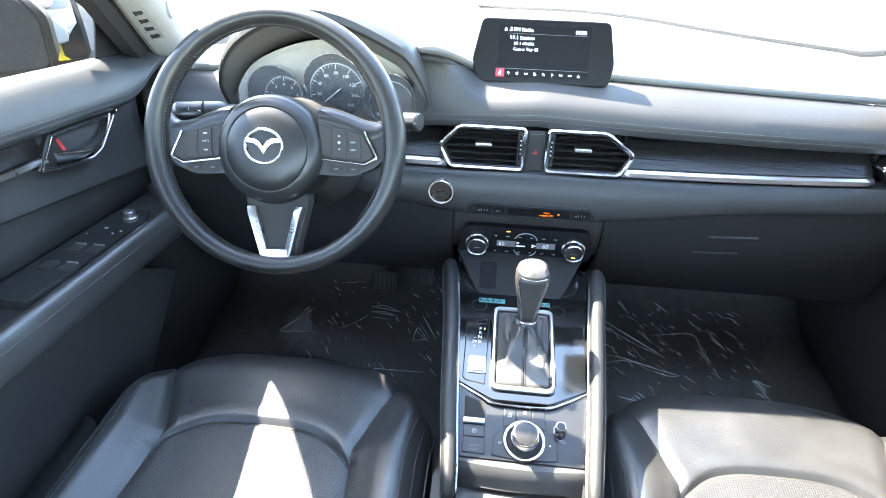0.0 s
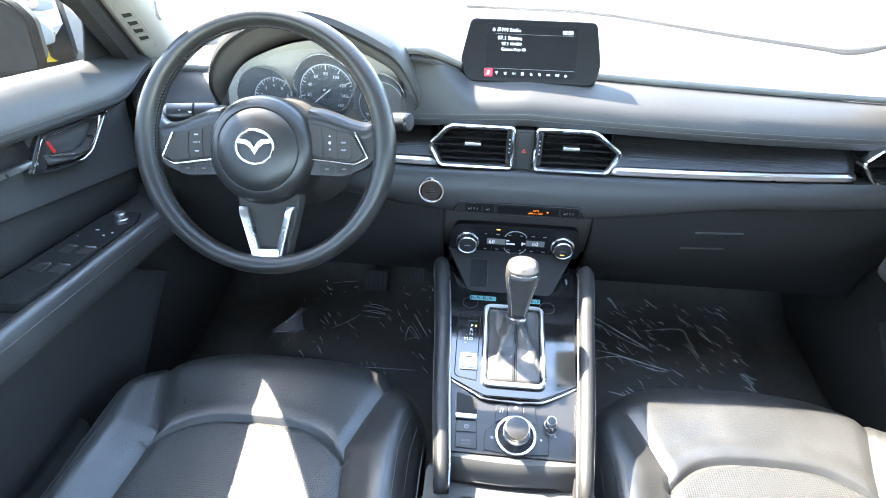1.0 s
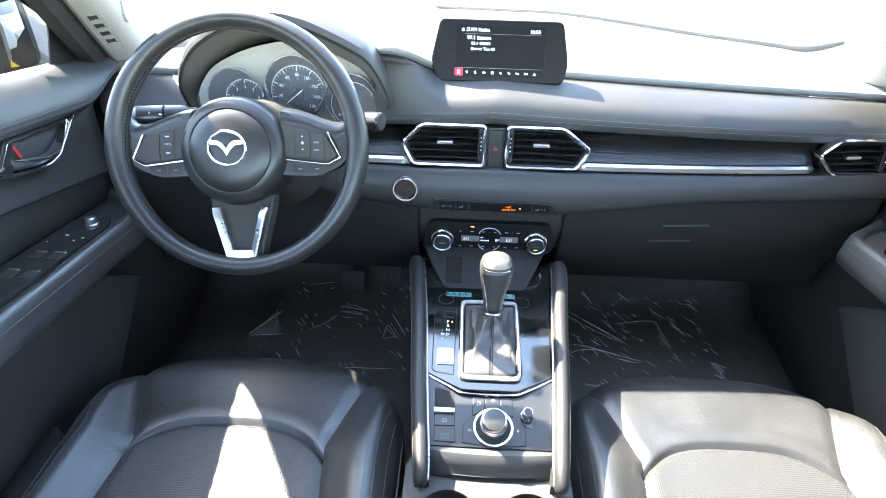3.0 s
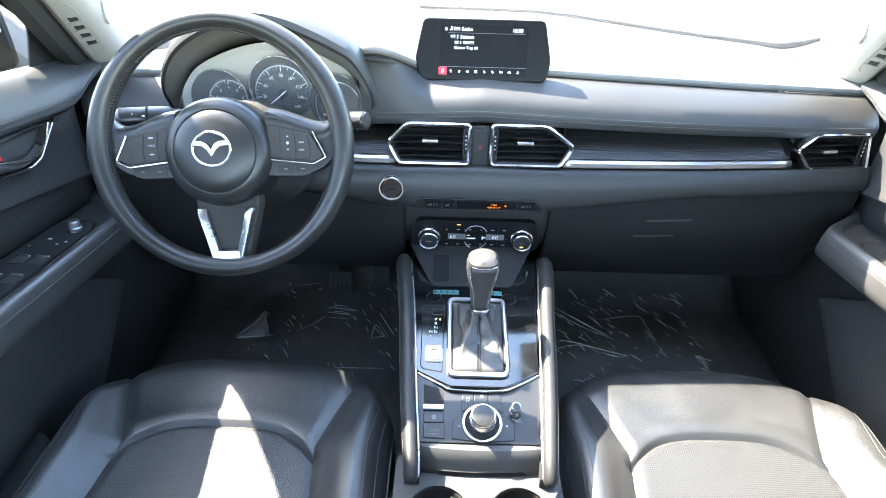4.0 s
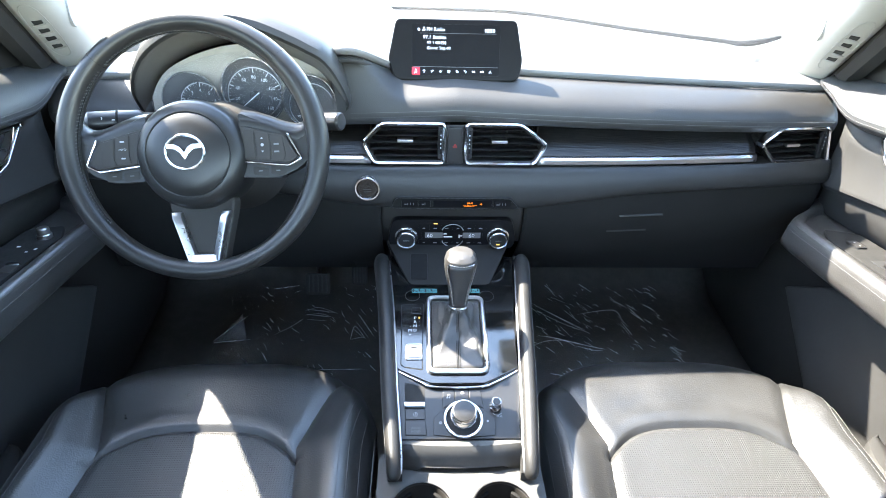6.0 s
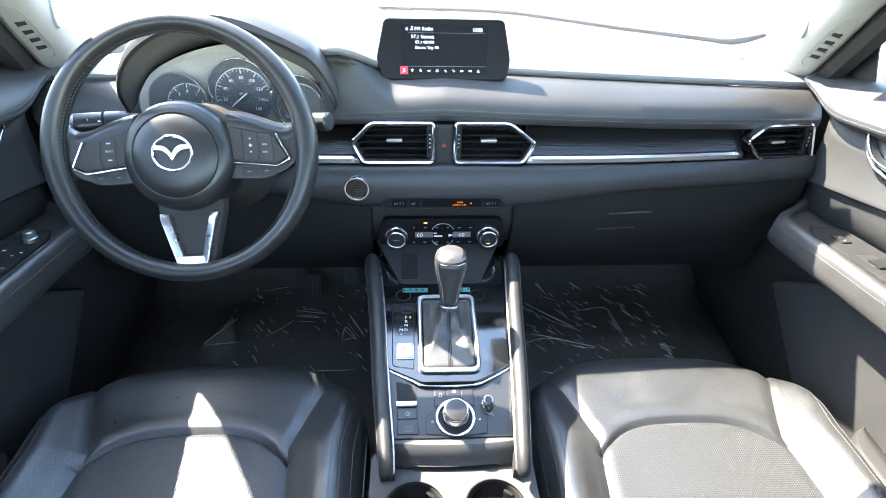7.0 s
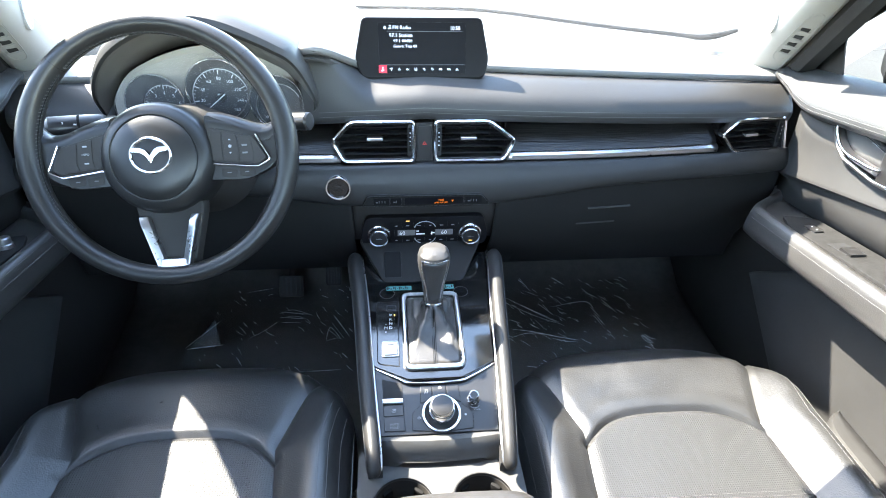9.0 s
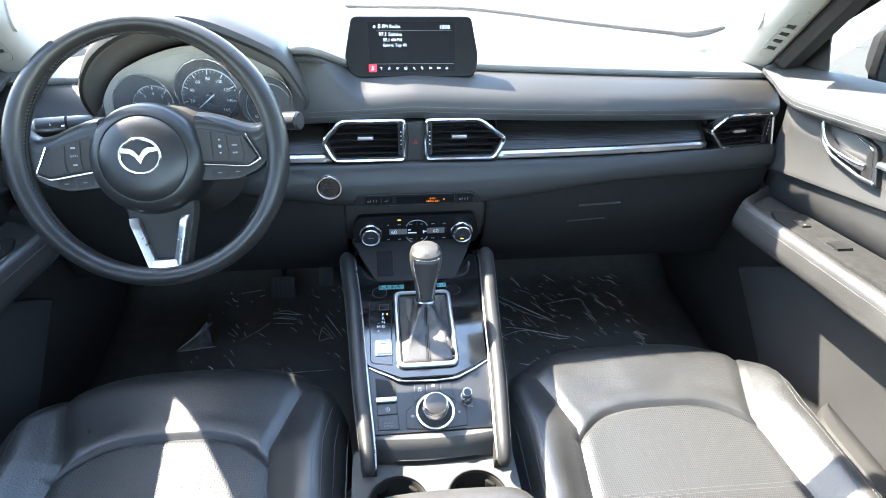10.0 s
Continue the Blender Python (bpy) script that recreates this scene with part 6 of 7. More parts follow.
def build_door(s, name, label):
    d = thing(name, (s * 0.75, 0.2, 0.0), label, "car door", "front doors", kind="structure")

    def place(sec, y):
        return [Vector((s * x, y, z)) for x, z in sec]

    ys = span(0.845, -0.40, 44)
    flip = 0.008
    part("upper_pad", sheet([place(upper_door(y)[:12], y) for y in span(0.915, -0.40, 80)]), M_PAD, d, "stitched leather upper door pad", thick=flip)
    part("door_panel", sheet([place(upper_door(y)[11:], y) for y in ys]), M_HARD, d, "dark moulded door panel", thick=flip)
    part("armrest", sheet([[Vector((q.x, y, q.y)) for q in smooth_path([(s * x, z, 0) for x, z in arm_section(y)], 3)] for y in span(0.86, -0.10, 36)]), M_LEATHER, d, "padded leather armrest", thick=flip)
    rows = []
    for z in span(0.45, 0.0, 26):
        x, yf = lower_door(z)
        rows.append([Vector((s * (x + 0.050), yf - 0.004, z)), Vector((s * (x + 0.012), yf, z)), Vector((s * (x + 0.003), yf - 0.003, z)), Vector((s * x, yf - 0.012, z))] + [Vector((s * x, y, z)) for y in span(yf - 0.05, -0.40, 12)])
    part("lower_panel", sheet(rows), M_HARD, d, "hard lower door panel", thick=0.006)
    rows = []
    for y in (*span(0.462, 0.40, 9), *span(0.37, -0.30, 12)):
        w = math.sqrt(max(1 - max((y - 0.40) / 0.062, 0) ** 2, 0)) * 0.046 + 0.001
        rows.append([Vector((s * x, y, z)) for x, z in ((0.719, 0.247), (0.719 - 0.55 * w, 0.252), (0.719 - 0.90 * w, 0.252), (0.719 - w, 0.244), (0.719 - 0.95 * w, 0.225), (0.719 - 0.75 * w, 0.10), (0.722, 0.06))])
    part("map_pocket", sheet(rows), M_HARD, d, "moulded door pocket", thick=0.005)
    for off in (0.004, -0.003):
        part("stitching", stitches([Vector((s * 0.6995, y, hem_line(y) + off)) for y in span(0.890, -0.2, 60)]), M_STITCH, d, "grey double seam")
    for k in (4, 5):
        part("stitching", stitches([Vector((s * (arm_section(y)[k][0] - 0.0006), y, arm_section(y)[k][1])) for y in span(0.76, -0.08, 30)]), M_STITCH, d, "grey double seam")
    # grained strip with a silver lower edge, behind the handle
    rows = [place([(0.729, hem_line(y) - 0.020), (0.727, hem_line(y) - 0.026), (0.726, hem_line(y) - 0.050)], y) for y in span(0.595, -0.30, 20)]
    part("trim_strip", sheet(rows), M_WOOD, d, "dark open-grain trim inlay", thick=flip)
    rows = [place([(0.727, hem_line(y) - 0.050), (0.721, hem_line(y) - 0.052), (0.720, hem_line(y) - 0.060), (0.728, hem_line(y) - 0.063)], y) for y in span(0.595, -0.30, 20)]
    part("bright_strip", sheet(rows), M_SILVER, d, "satin silver strip", thick=flip)
    build_handle(s, d)
    build_switches(s, d)
    # side glass
    rows = [[Vector((s * (0.790 - 0.11 * k), y, belt(y) - 0.01 + (1.13 - belt(y)) * k)) for y in span(0.88 - 0.60 * k, -0.45, 6)] for k in span(0, 1, 6)]
    g = part("window_pane", sheet(rows), M_SIDE, d, "clear side window")
    g.visible_shadow = False
    rows = [[(s * 0.615, 0.42, 1.150), (s * 0.66, 0.42, 1.135), (s * 0.70, 0.42, 1.15), (s * 0.66, 0.42, 1.19)], [(s * 0.615, -1.0, 1.180), (s * 0.66, -1.0, 1.155), (s * 0.70, -1.0, 1.17), (s * 0.66, -1.0, 1.22)]]
    part("roof_rail", capped([[Vector(p) for p in r] for r in rows]), M_LINER, d)
    rows = [[(s * 0.76, -0.22, 0.78), (s * 0.76, -0.36, 0.78), (s * 0.80, -0.36, 0.78), (s * 0.80, -0.22, 0.78)], [(s * 0.645, -0.26, 1.16), (s * 0.645, -0.36, 1.16), (s * 0.69, -0.36, 1.16), (s * 0.69, -0.26, 1.16)]]
    part("centre_pillar", capped([[Vector(p) for p in r] for r in rows]), M_BEIGE, d)
    return d


def build_handle(s, d):
    """Inner door handle in its scooped recess."""
    pl = Plane((s * 0.7235, 0.645, 0.652), (0, -s, 0.16 * -s), (0, 0, 1)) if s > 0 else Plane((s * 0.7235, 0.645, 0.652), (0, 1, -0.16), (0, 0, 1))
    k = 1 if s < 0 else -1  # +1: plane's right is forwards

    def o(pts):
        q = [Vector((k * a, b)) for a, b in pts]
        return q if k > 0 else q[::-1]

    bez = rounded(o([(-0.072, -0.022), (-0.034, -0.031), (0.045, -0.036), (0.074, -0.026), (0.132, 0.033), (-0.034, 0.029)]), 0.008)
    f_ob = part("handle_bezel", rim(pl, bez, 0.006, -0.012, 0.004, 0.002), M_SATIN, d, "black handle surround")
    part("bezel_line", rim(pl, shrunk(bez, 0.0055), 0.0014, 0.0, 0.0046, 0.0004), M_CHROME, f_ob, "thin chrome line")
    part("handle_cup", slab(pl, shrunk(bez, 0.004), -0.022, -0.014, 0), M_SAIL, f_ob)
    part("bezel_post", slab(pl, rounded(o([(-0.068, -0.020), (-0.036, -0.028), (-0.020, 0.026), (-0.034, 0.026)]), 0.004), -0.014, 0.003, 0.002), M_SATIN, f_ob)
    inner = smooth_path([(-0.034, -0.003, 0), (-0.020, -0.007, 0), (0.007, -0.0110, 0), (0.032, -0.0140, 0), (0.053, -0.0110, 0), (0.074, 0.001, 0), (0.092, 0.019, 0), (0.102, 0.029, 0)], 3)
    outer = smooth_path([(-0.034, -0.018, 0), (-0.018, -0.024, 0), (0.008, -0.0280, 0), (0.034, -0.0300, 0), (0.058, -0.0250, 0), (0.082, -0.009, 0), (0.104, 0.014, 0), (0.121, 0.029, 0)], 3)
    m = len(inner)
    rows = []
    for i, (p, q) in enumerate(zip(inner, outer)):
        f = math.sin(math.pi * min(i / (m - 1) * 0.9 + 0.1, 1))
        rows.append([pl(k * p.x, p.y, -0.004), pl(k * p.x, p.y, 0.004 + 0.008 * f), pl(k * (p.x * 0.7 + q.x * 0.3), p.y * 0.7 + q.y * 0.3, 0.003 + 0.007 * f), pl(k * (p.x * 0.2 + q.x * 0.8), p.y * 0.2 + q.y * 0.8, -0.002), pl(k * q.x, q.y, -0.008)])
    lever = part("pull_lever", capped(rows), M_SILVER, f_ob, "satin silver pull lever", sharp=50)
    part("lever_edge", tube([pl(k * p.x, p.y, 0.0045 + 0.008 * math.sin(math.pi * min(i / (m - 1) * 0.9 + 0.1, 1))) for i, p in enumerate(inner)], 0.0016, 8, up=pl.n), M_CHROME, lever, "bright chrome edge")
    if s < 0:
        part("lock_mark", slab(pl, rounded(o([(-0.004, -0.008), (0.003, -0.008), (-0.010, 0.016), (-0.016, 0.016)]), 0.002), -0.014, -0.006, 0.001), M_REDPART, f_ob, "red unlocked mark")


def build_switches(s, d):
    """Switch pod on top of the armrest."""
    y = 0.56
    z = arm(y)
    pl = Plane((s * 0.692, y, z - 0.006), (1, 0, 0), (0, 1, -0.14))
    pod = part("switch_pod", slab(pl, rounded([(-0.032, -0.15), (0.040, -0.15), (0.044, 0.15), (-0.010, 0.17), (-0.030, 0.12)] if s > 0 else [(-0.040, -0.15), (0.032, -0.15), (0.030, 0.12), (0.010, 0.17), (-0.044, 0.15)], 0.010), -0.02, 0.0015, 0.0015), M_DUSTY, d, "black switch pod")
    if s < 0:
        for b in (-0.055, 0.005):
            for a in (-0.012, 0.018):
                part("window_switch", slab(pl, rect(a - 0.0105, b - 0.012, a + 0.0105, b + 0.012, 0.002), 0.0, 0.003, 0.001), M_PLASTIC, pod)
                part("switch_edge", slab(pl, rect(a - 0.009, b + 0.010, a + 0.009, b + 0.0125, 0.001), 0.0, 0.005, 0.0008), M_SILVER, pod)
        part("mirror_knob", lathe(pl, [(0.0115, 0.001), (0.0115, 0.008), (0.0095, 0.009), (0.0095, 0.018), (0.008, 0.020), (0.002, 0.0195)], 28, (0.006, 0.118)), M_SILVER, pod, "small silver mirror knob")
        part("pod_print", bars(pl, [(-0.016, 0.078, -0.010, 0.082), (0.008, 0.060, 0.012, 0.063), (0.016, 0.070, 0.020, 0.074), (-0.03, 0.052, -0.028, 0.054)], 0.0026), M_WHITE, pod)
    else:
        part("lock_switch", slab(pl, rect(-0.006, 0.085, 0.012, 0.115, 0.002), 0.0, 0.0045, 0.001), M_SATIN, pod)
        part("lock_print", bars(pl, [(0.0015, 0.091, 0.0045, 0.093), (0.0015, 0.105, 0.0045, 0.107)], 0.005), M_WHITE, pod)
        part("switch_well", slab(pl, rect(-0.016, -0.006, 0.016, 0.040, 0.003), 0.0, 0.0026, 0.0004), M_DARKHOLE, pod)
        rows = [[pl(a, -0.012, 0.002), pl(a, -0.011, 0.0055), pl(a, 0.004, 0.0068), pl(a, 0.0125, 0.0078), pl(a, 0.0150, 0.0070), pl(a, 0.0150, 0.002)] for a in (-0.0135, -0.0125, 0.0125, 0.0135)]
        part("window_switch", capped(rows), M_SATIN, pod)


# ---- outside ----
def build_wiper():
    w = thing("wiper", (0.2, 1.46, 0.70), "black wiper blade lying along the windshield base", "wiper")
    path = smooth_path([(-0.222, 1.455, 0.725), (0.0, 1.470, 0.721), (0.21, 1.465, 0.716), (0.50, 1.40, 0.694), (0.715, 1.30, 0.690)], 6)
    part("blade", tube(path, [0.0040 + 0.0015 * i / (len(path) - 1) for i in range(len(path))], 8), M_RUBBER, w)
    part("tip", tube(smooth_path([(0.700, 1.307, 0.690), (0.735, 1.285, 0.691), (0.775, 1.272, 0.700), (0.815, 1.270, 0.712)], 4), [0.0045 + 0.0035 * math.sin(math.pi * i / 12) for i in range(13)], 8), M_RUBBER, w)


def build_hood():
    h = thing("car_hood", (0, 1.9, 0.5), "white painted car hood glaring in sunlight", "car hood")
    rows = [[(x, 1.43 + k * 0.95 - 0.64 * x * x * (1 - k), 0.66 - 0.17 * k * k - 0.05 * k - 0.10 * x * x) for x in span(-0.93, 0.93, 25)] for k in span(0, 1, 12)]
    part("panel", sheet(rows), M_PAINT, h, thick=-0.004)


def build_door_mirror(s):
    m = thing("door_mirror", (s * 0.86, 0.90, 0.70), "dusty door mirror seen through the side window", "door mirror", "door mirrors")
    pl = Plane((s * (0.985 if s < 0 else 1.006), 0.885, 0.745), (1, 0.12 * s, 0), (0, 0.05, 1))
    pts = [(-0.095, -0.047), (0.115, -0.085), (0.125, 0.035), (0.07, 0.068), (-0.065, 0.072), (-0.100, 0.040)]
    out = [Vector(p) for p in rounded(pts if s > 0 else [(-a, b) for a, b in pts][::-1], 0.016, 6)]
    rows = [[pl(a, b, 0.0) for a, b in out], [pl(a * 1.03, b * 1.03, -0.012) for a, b in out], [pl(a * 0.86, b * 0.92, -0.03) for a, b in out], [pl(a * 0.62, b * 0.80, -0.06) for a, b in out], [pl(a * 0.3, b * 0.5, -0.09) for a, b in out]]
    part("housing", capped(rows), M_DUSTY, m, "dusty housing")
    # mirror face as a matt plate; its dark reflection is put into the colour
    part("mirror_shell", slab(pl, shrunk(out, 0.003), -0.004, 0.004, 0.002), M_DUSTY, m, "dusty mirror face with its dark reflection painted in")
    part("foot", box((s * 0.845, 0.920, 0.675), (0.12, 0.05, 0.03), 0.01), M_RUBBER, m)


def build_parked_car():
    """The front of a pale vehicle standing beyond the driver's window."""
    ox, oy = -3.84, 3.32
    c = thing("parked_car", (ox, oy, -0.40), "pale vehicle with dark grille parked on the lot", "car")
    rows = []
    for y, z0, z1, w in ((0.0, 0.34, 0.68, 0.74), (0.05, 0.31, 0.73, 0.83), (0.20, 0.30, 0.80, 0.91), (1.1, 0.30, 1.00, 0.95), (1.4, 0.30, 1.16, 0.95), (2.2, 0.3, 1.75, 0.85), (3.6, 0.3, 1.75, 0.85), (4.4, 0.35, 1.1, 0.9)):
        rows.append([Vector((ox + x, oy + y, -0.40 + z)) for x, z in ((-w * 0.9, z0), (w * 0.9, z0), (w, z0 + 0.10), (w, (z0 + z1) / 2), (w * 0.96, z1 - 0.06), (w * 0.8, z1), (-w * 0.8, z1), (-w * 0.96, z1 - 0.06), (-w, (z0 + z1) / 2), (-w, z0 + 0.10))])
    part("body", capped(rows), M_PARKED, c, "pale painted body")
    for s in (-1, 1):
        lamp = part("headlight", box((ox + s * 0.70, oy + 0.06, 0.21), (0.38, 0.16, 0.15), 0.03), M_LAMP, c, "clear headlight")
        for dx in (-0.07, 0.05):
            part("projector", lathe(Plane((ox + s * 0.70 + dx, oy - 0.022, 0.20), (1, 0, 0), (0, 0, 1)), [(0.050, -0.01), (0.050, 0.004), (0.038, 0.010), (0.005, 0.012)], 20), M_CHROME, lamp)
        for y in (0.85, 3.4):
            pw = Plane((ox + s * 0.97, oy + y, -0.06), (0, s, 0), (0, 0, 1))
            tyre = part("wheel", lathe(pw, [(0.20, -0.2), (0.31, -0.2), (0.34, -0.17), (0.34, -0.03), (0.31, 0.0), (0.20, 0.0)], 28), M_RUBBER, c, "black tyre")
            part("rim", lathe(pw, [(0.205, -0.19), (0.205, -0.02), (0.19, -0.01), (0.05, -0.03)], 20), M_SILVER, tyre)
    part("grille", box((ox, oy - 0.01, 0.18), (0.98, 0.06, 0.20), 0.03), M_RUBBER, c, "dark grille")
    part("bumper", box((ox, oy + 0.01, 0.01), (1.66, 0.14, 0.20), 0.05), M_PARKED, c, "pale bumper")
    c.rotation_euler.z = radians(40)
    part("lower_intake", box((ox + 0.60, oy - 0.03, -0.03), (0.22, 0.10, 0.08), 0.02), M_RUBBER, c)


def build_lot_things():
    k = thing("parking_block", (-3.85, 4.5, -0.40), "low concrete parking block with a yellow end", "parking block")
    turn = Matrix.Rotation(radians(-55), 3, "Z")
    part("block", box((-4.25, 4.75, -0.33), (1.0, 0.16, 0.14), 0.02, turn), M_CONCRETE, k)
    part("yellow_end", box((-3.86, 4.50, -0.33), (0.30, 0.165, 0.145), 0.02, turn), M_YELLOW, k, "faded yellow paint")
    # rear-view mirror under the roof, known by its shadow
    v = thing("rear_view_mirror", (0.12, 0.66, 1.02), "black rear-view mirror hanging below the headliner", "mirror")
    pm = Plane((0.125, 0.660, 1.015), (1, 0, 0), (0, 0.2, 1))
    part("housing", slab(pm, rect(-0.105, -0.030, 0.105, 0.030, 0.02), -0.035, 0.0, 0.006), M_PLASTIC, v)
    part("mirror_pane", slab(pm, rect(-0.098, -0.024, 0.098, 0.024, 0.016), -0.001, 0.002, 0.0005), M_MIRROR, v)
    part("stem", tube([(0.125, 0.68, 1.02), (0.125, 0.715, 1.045)], 0.012, 10), M_PLASTIC, v)


def build_shade_card():
    """An unseen card on the inside of the windshield, added and shaped to shade the passenger door."""
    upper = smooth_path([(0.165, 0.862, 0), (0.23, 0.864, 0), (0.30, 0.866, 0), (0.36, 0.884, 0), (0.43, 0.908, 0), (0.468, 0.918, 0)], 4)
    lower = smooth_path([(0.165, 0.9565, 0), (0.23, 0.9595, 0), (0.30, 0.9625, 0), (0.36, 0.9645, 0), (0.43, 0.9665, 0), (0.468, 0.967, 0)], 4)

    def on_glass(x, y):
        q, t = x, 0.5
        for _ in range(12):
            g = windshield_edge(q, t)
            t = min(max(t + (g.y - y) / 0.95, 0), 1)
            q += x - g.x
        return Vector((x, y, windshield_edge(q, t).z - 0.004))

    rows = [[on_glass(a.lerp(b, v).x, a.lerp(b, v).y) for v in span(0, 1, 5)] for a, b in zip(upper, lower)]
    st = part("shade_card", sheet(rows), M_CARD, None, thick=0.0006)
    tagged(st, "unseen card under the windshield, added to shade the door", "sticker")


def build_joints():
    t = thing("pavement_joint", (4.7, 5.4, -0.40), "dark sawn joints in the concrete lot", "pavement joint", kind="structure")
    for y in (-2.4, 1.2, 4.76, 8.4):
        turn = Matrix.Rotation(math.atan2(0.067, 0.479), 3, "Z")
        part("joint", box((0.0, y, -0.3985), (60, 0.025, 0.004), 0, turn), M_JOINT, t)


# ---- floor films ----
FOLDS_RIGHT = [[(0.275, 1.199), (0.319, 1.119)], [(0.257, 1.064), (0.38, 0.948)], [(0.363, 1.024), (0.463, 1.04), (0.479, 1.004)], [(0.241, 0.94), (0.283, 0.933), (0.364, 0.902), (0.405, 0.893)],
               [(0.386, 1.172), (0.427, 1.125)], [(0.511, 1.053), (0.537, 0.991)], [(0.474, 0.99), (0.487, 0.94)], [(0.249, 0.807), (0.296, 0.799)], [(0.279, 1.23), (0.344, 1.244)], [(0.331, 1.041), (0.361, 0.989)]]
FOLDS_LEFT = [[(-0.368, 1.048), (-0.283, 1.032)], [(-0.363, 1.025), (-0.30, 1.014)], [(-0.236, 0.926), (-0.229, 0.975), (-0.199, 0.93)], [(-0.225, 1.028), (-0.179, 0.94)], [(-0.315, 0.822), (-0.194, 0.825)], [(-0.575, 0.92), (-0.515, 1.02)], [(-0.57, 0.915), (-0.485, 0.93)]]

FINE_LEFT = [[(-0.368, 1.036), (-0.333, 1.052), (-0.28, 1.031)], [(-0.365, 1.025), (-0.328, 1.029), (-0.296, 1.018)], [(-0.359, 1.007), (-0.308, 1.002)], [(-0.225, 1.027), (-0.179, 0.94)], [(-0.228, 0.999), (-0.193, 0.938)], [(-0.237, 0.974), (-0.207, 0.936)], [(-0.237, 0.928), (-0.212, 0.935), (-0.199, 0.935)], [(-0.429, 0.945), (-0.395, 0.978), (-0.367, 1.013)], [(-0.471, 1.134), (-0.401, 1.152)], [(-0.259, 1.006), (-0.243, 0.986)], [(-0.41, 1.119), (-0.395, 1.124)]]
FINE_RIGHT = [[(0.267, 1.237), (0.31, 1.236), (0.344, 1.256)], [(0.266, 1.208), (0.298, 1.171), (0.313, 1.12)], [(0.247, 1.075), (0.315, 1.013), (0.362, 0.971)], [(0.243, 1.05), (0.318, 0.99), (0.376, 0.949)], [(0.219, 0.902), (0.267, 0.925), (0.31, 0.92), (0.334, 0.899)], [(0.301, 1.099), (0.343, 1.071)], [(0.344, 1.041), (0.357, 0.994)], [(0.473, 1.022), (0.489, 0.975)], [(0.47, 0.987), (0.481, 0.938)], [(0.511, 1.07), (0.53, 1.037)], [(0.471, 1.088), (0.507, 1.057)], [(0.334, 0.899), (0.374, 0.886), (0.4, 0.889)], [(0.308, 0.979), (0.325, 0.941)], [(0.24, 0.981), (0.267, 0.964)]]

FLAP = [(-0.567, 0.927), (-0.529, 1.025), (-0.504, 0.985), (-0.495, 0.934), (-0.53, 0.923)]


def fold(path, r, rng):
    """A sharp crease in the film: a thin tapered sliver standing on the sheet, white to paint its highlight."""
    pts = smooth_path([(x, y, 0.036 + 0.006 * rng.random()) for x, y in path], 5)
    m = len(pts)
    rad = [r * (0.25 + math.sin(math.pi * i / (m - 1)) * (0.6 + 0.5 * rng.random())) for i in range(m)]
    return tube(pts, rad, 5, flat=0.8)


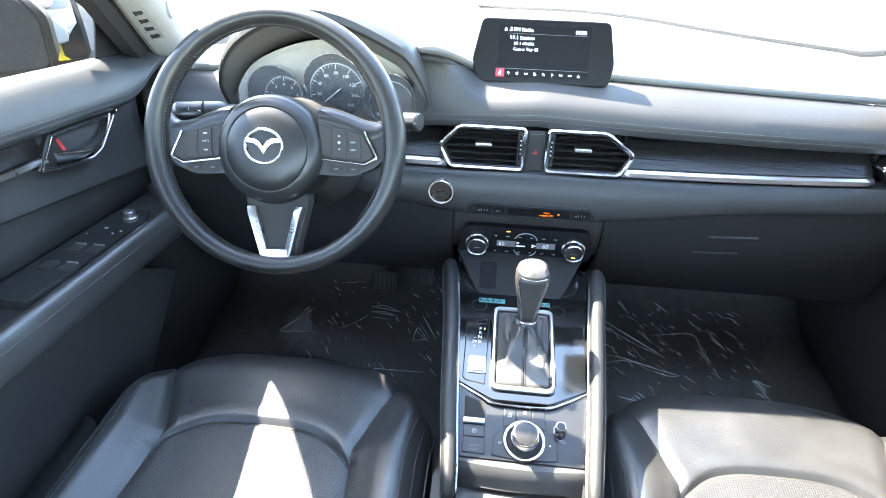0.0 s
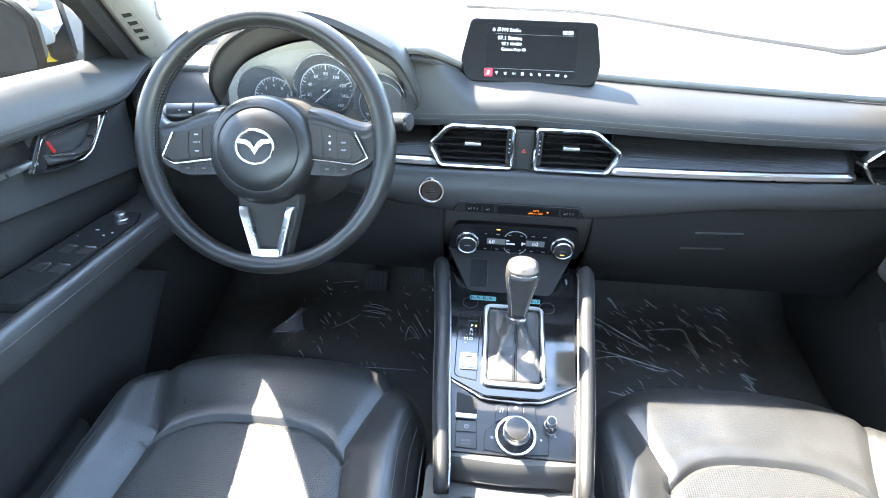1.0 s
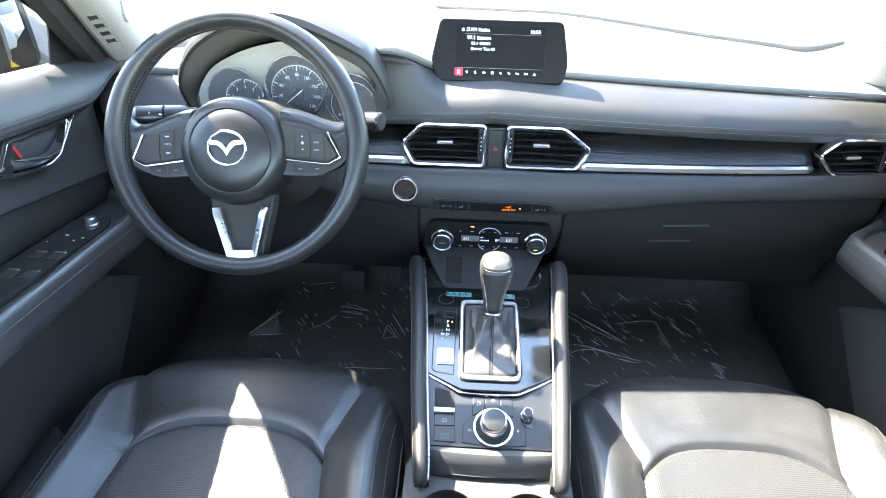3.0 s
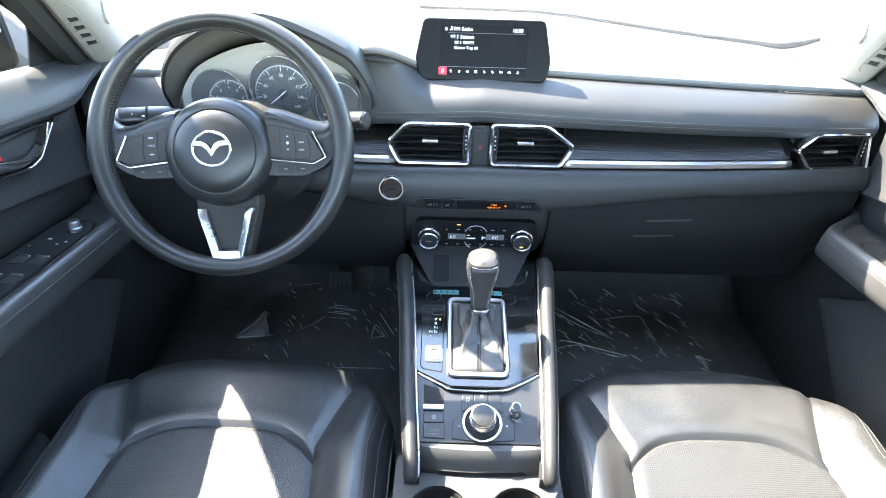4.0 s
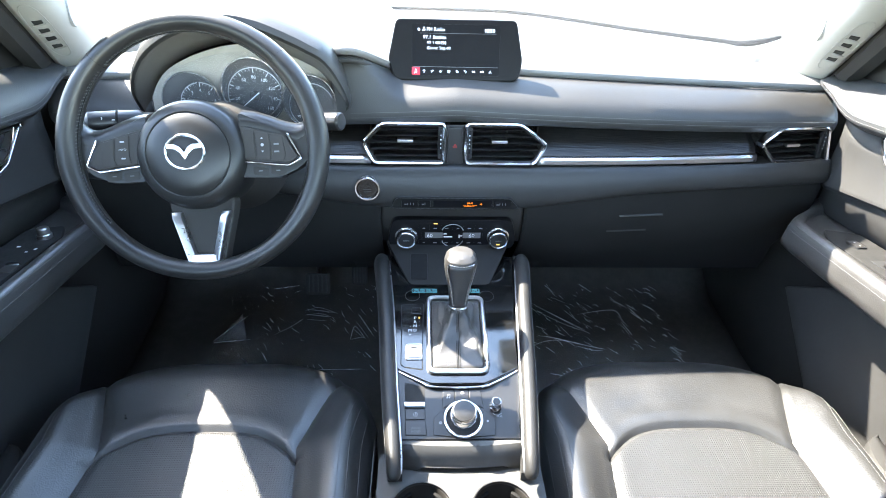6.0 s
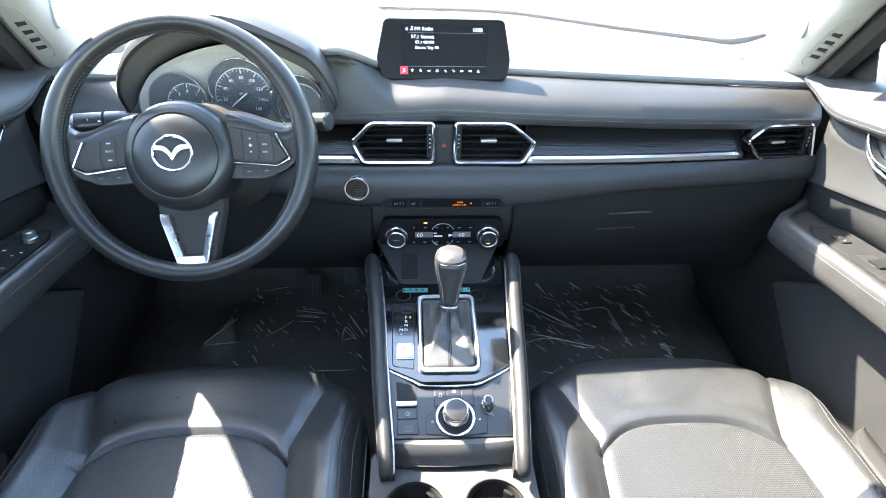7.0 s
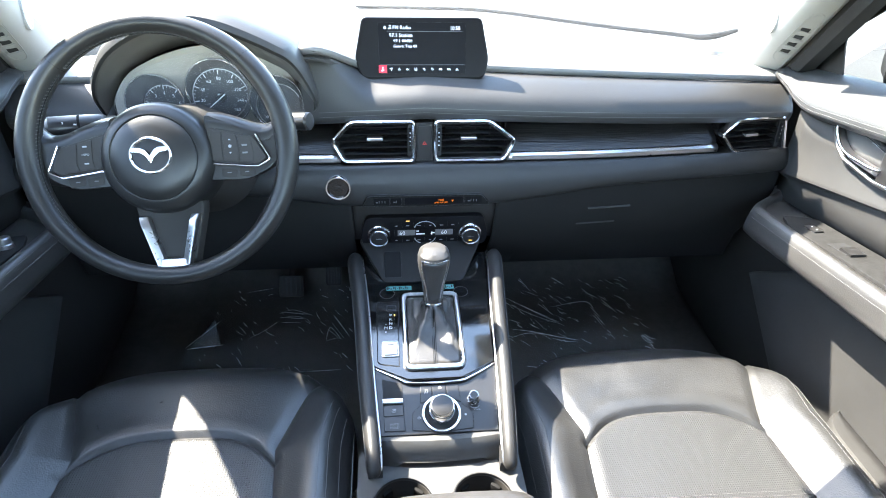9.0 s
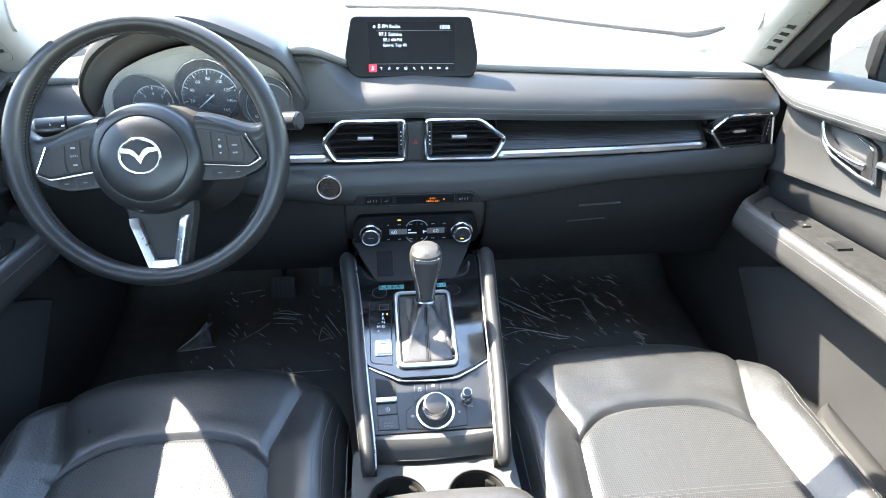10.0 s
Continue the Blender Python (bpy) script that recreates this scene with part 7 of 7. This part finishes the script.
def build_film(x0, x1, folds, fine, seed, count, drift):
    """Clear protective film crumpled over the carpet."""
    rng = random.Random(seed)
    f = thing("floor_film", ((x0 + x1) / 2, 0.95, 0.01), "crumpled clear plastic film covering the footwell carpet", "plastic film", "floor films")
    rows = []
    for y in span(0.74, 1.22, 40):
        row = []
        for x in span(x0, x1, 36):
            n1 = noise.noise(Vector((x * 9, y * 6, seed)))
            n2 = noise.noise(Vector((x * 26 + y * 9, y * 20, 3 + seed)))
            row.append((x + 0.01 * n2, y, 0.024 + 0.008 * n1 + 0.006 * abs(n2) + max(0, y - 1.1) * 0.25))
        rows.append(row)
    part("film_sheet", sheet(rows), M_FILM, f, "clear thin film")
    for p in folds:
        part("crease", fold(p, 0.0011, rng), M_FOLD, f, "crease with its highlight painted white")
    for p in fine:
        part("crease", fold(p, 0.0007, rng), M_FOLD, f, "thin crease with its highlight painted white")
    if x0 < 0:
        # a corner of the film stands up in crumples
        corner = [Vector((x, y, 0.03)) for x, y in FLAP]
        rows = []
        for i in range(15):
            a, b = corner[0].lerp(corner[1], i / 14), corner[4].lerp(corner[3], i / 14)
            rows.append([a.lerp(b, j / 11) + Vector((0, 0, 0.030 * (i / 14) * math.sin(math.pi * j / 11) + 0.026 * abs(noise.noise(Vector((i * 0.55, j * 0.8, 5)))) + 0.010 * noise.noise(Vector((i * 1.7, j * 1.9, 9))))) for j in range(12)])
        part("film_flap", sheet(rows), M_FLAP, f, "crumpled film corner", sharp=12)
    small = []
    for _ in range(count):
        u, v = rng.random(), rng.random()
        x, y = x0 + 0.04 + (x1 - x0 - 0.05) * u, 0.80 + 0.42 * v
        if rng.random() < 0.22:
            x = x1 - 0.03 + 0.02 * rng.random() + drift * (y - 1.0)
        a = -0.9 + 0.5 * (rng.random() - 0.5)
        ln = 0.008 + 0.030 * rng.random() ** 2
        bend = 0.003 * (rng.random() - 0.5)
        small.append(fold([(x, y), (x + ln * 0.5 * math.cos(a) + bend, y + ln * 0.5 * math.sin(a)), (x + ln * math.cos(a), y + ln * math.sin(a))], 0.0004 + 0.0009 * rng.random() ** 2, rng))
    tagged(part("small_creases", joined(small), M_FOLD, f, "scattered fine creases, painted white for highlights"), kind="stuff")


build_ground()
build_joints()
build_shade_card()
build_floor()
build_shell()
build_footwell()
build_pedals()
build_pillar(-1, "pillar_left")
build_pillar(1, "pillar_right")
build_dash()
build_vents()
build_cluster()
build_wheel()
build_stalks()
build_screen()
build_stack()
build_console()
build_armrest()
build_shifter()
build_seat(-0.397, "black leather driver seat cushion with perforated insert")
build_seat(0.382, "black leather passenger seat cushion, sunlit and lightly soiled", 1.045)
build_door(-1, "door_left", "black driver door with window switches, half in shade")
build_door(1, "door_right", "black passenger door glaring in the sun")
build_wiper()
build_hood()
build_door_mirror(-1)
build_door_mirror(1)
build_parked_car()
build_lot_things()
build_film(0.18, 0.60, FOLDS_RIGHT, FINE_RIGHT, 7, 150, 0.03)
build_film(-0.58, -0.17, FOLDS_LEFT, FINE_LEFT, 11, 60, 0.0)
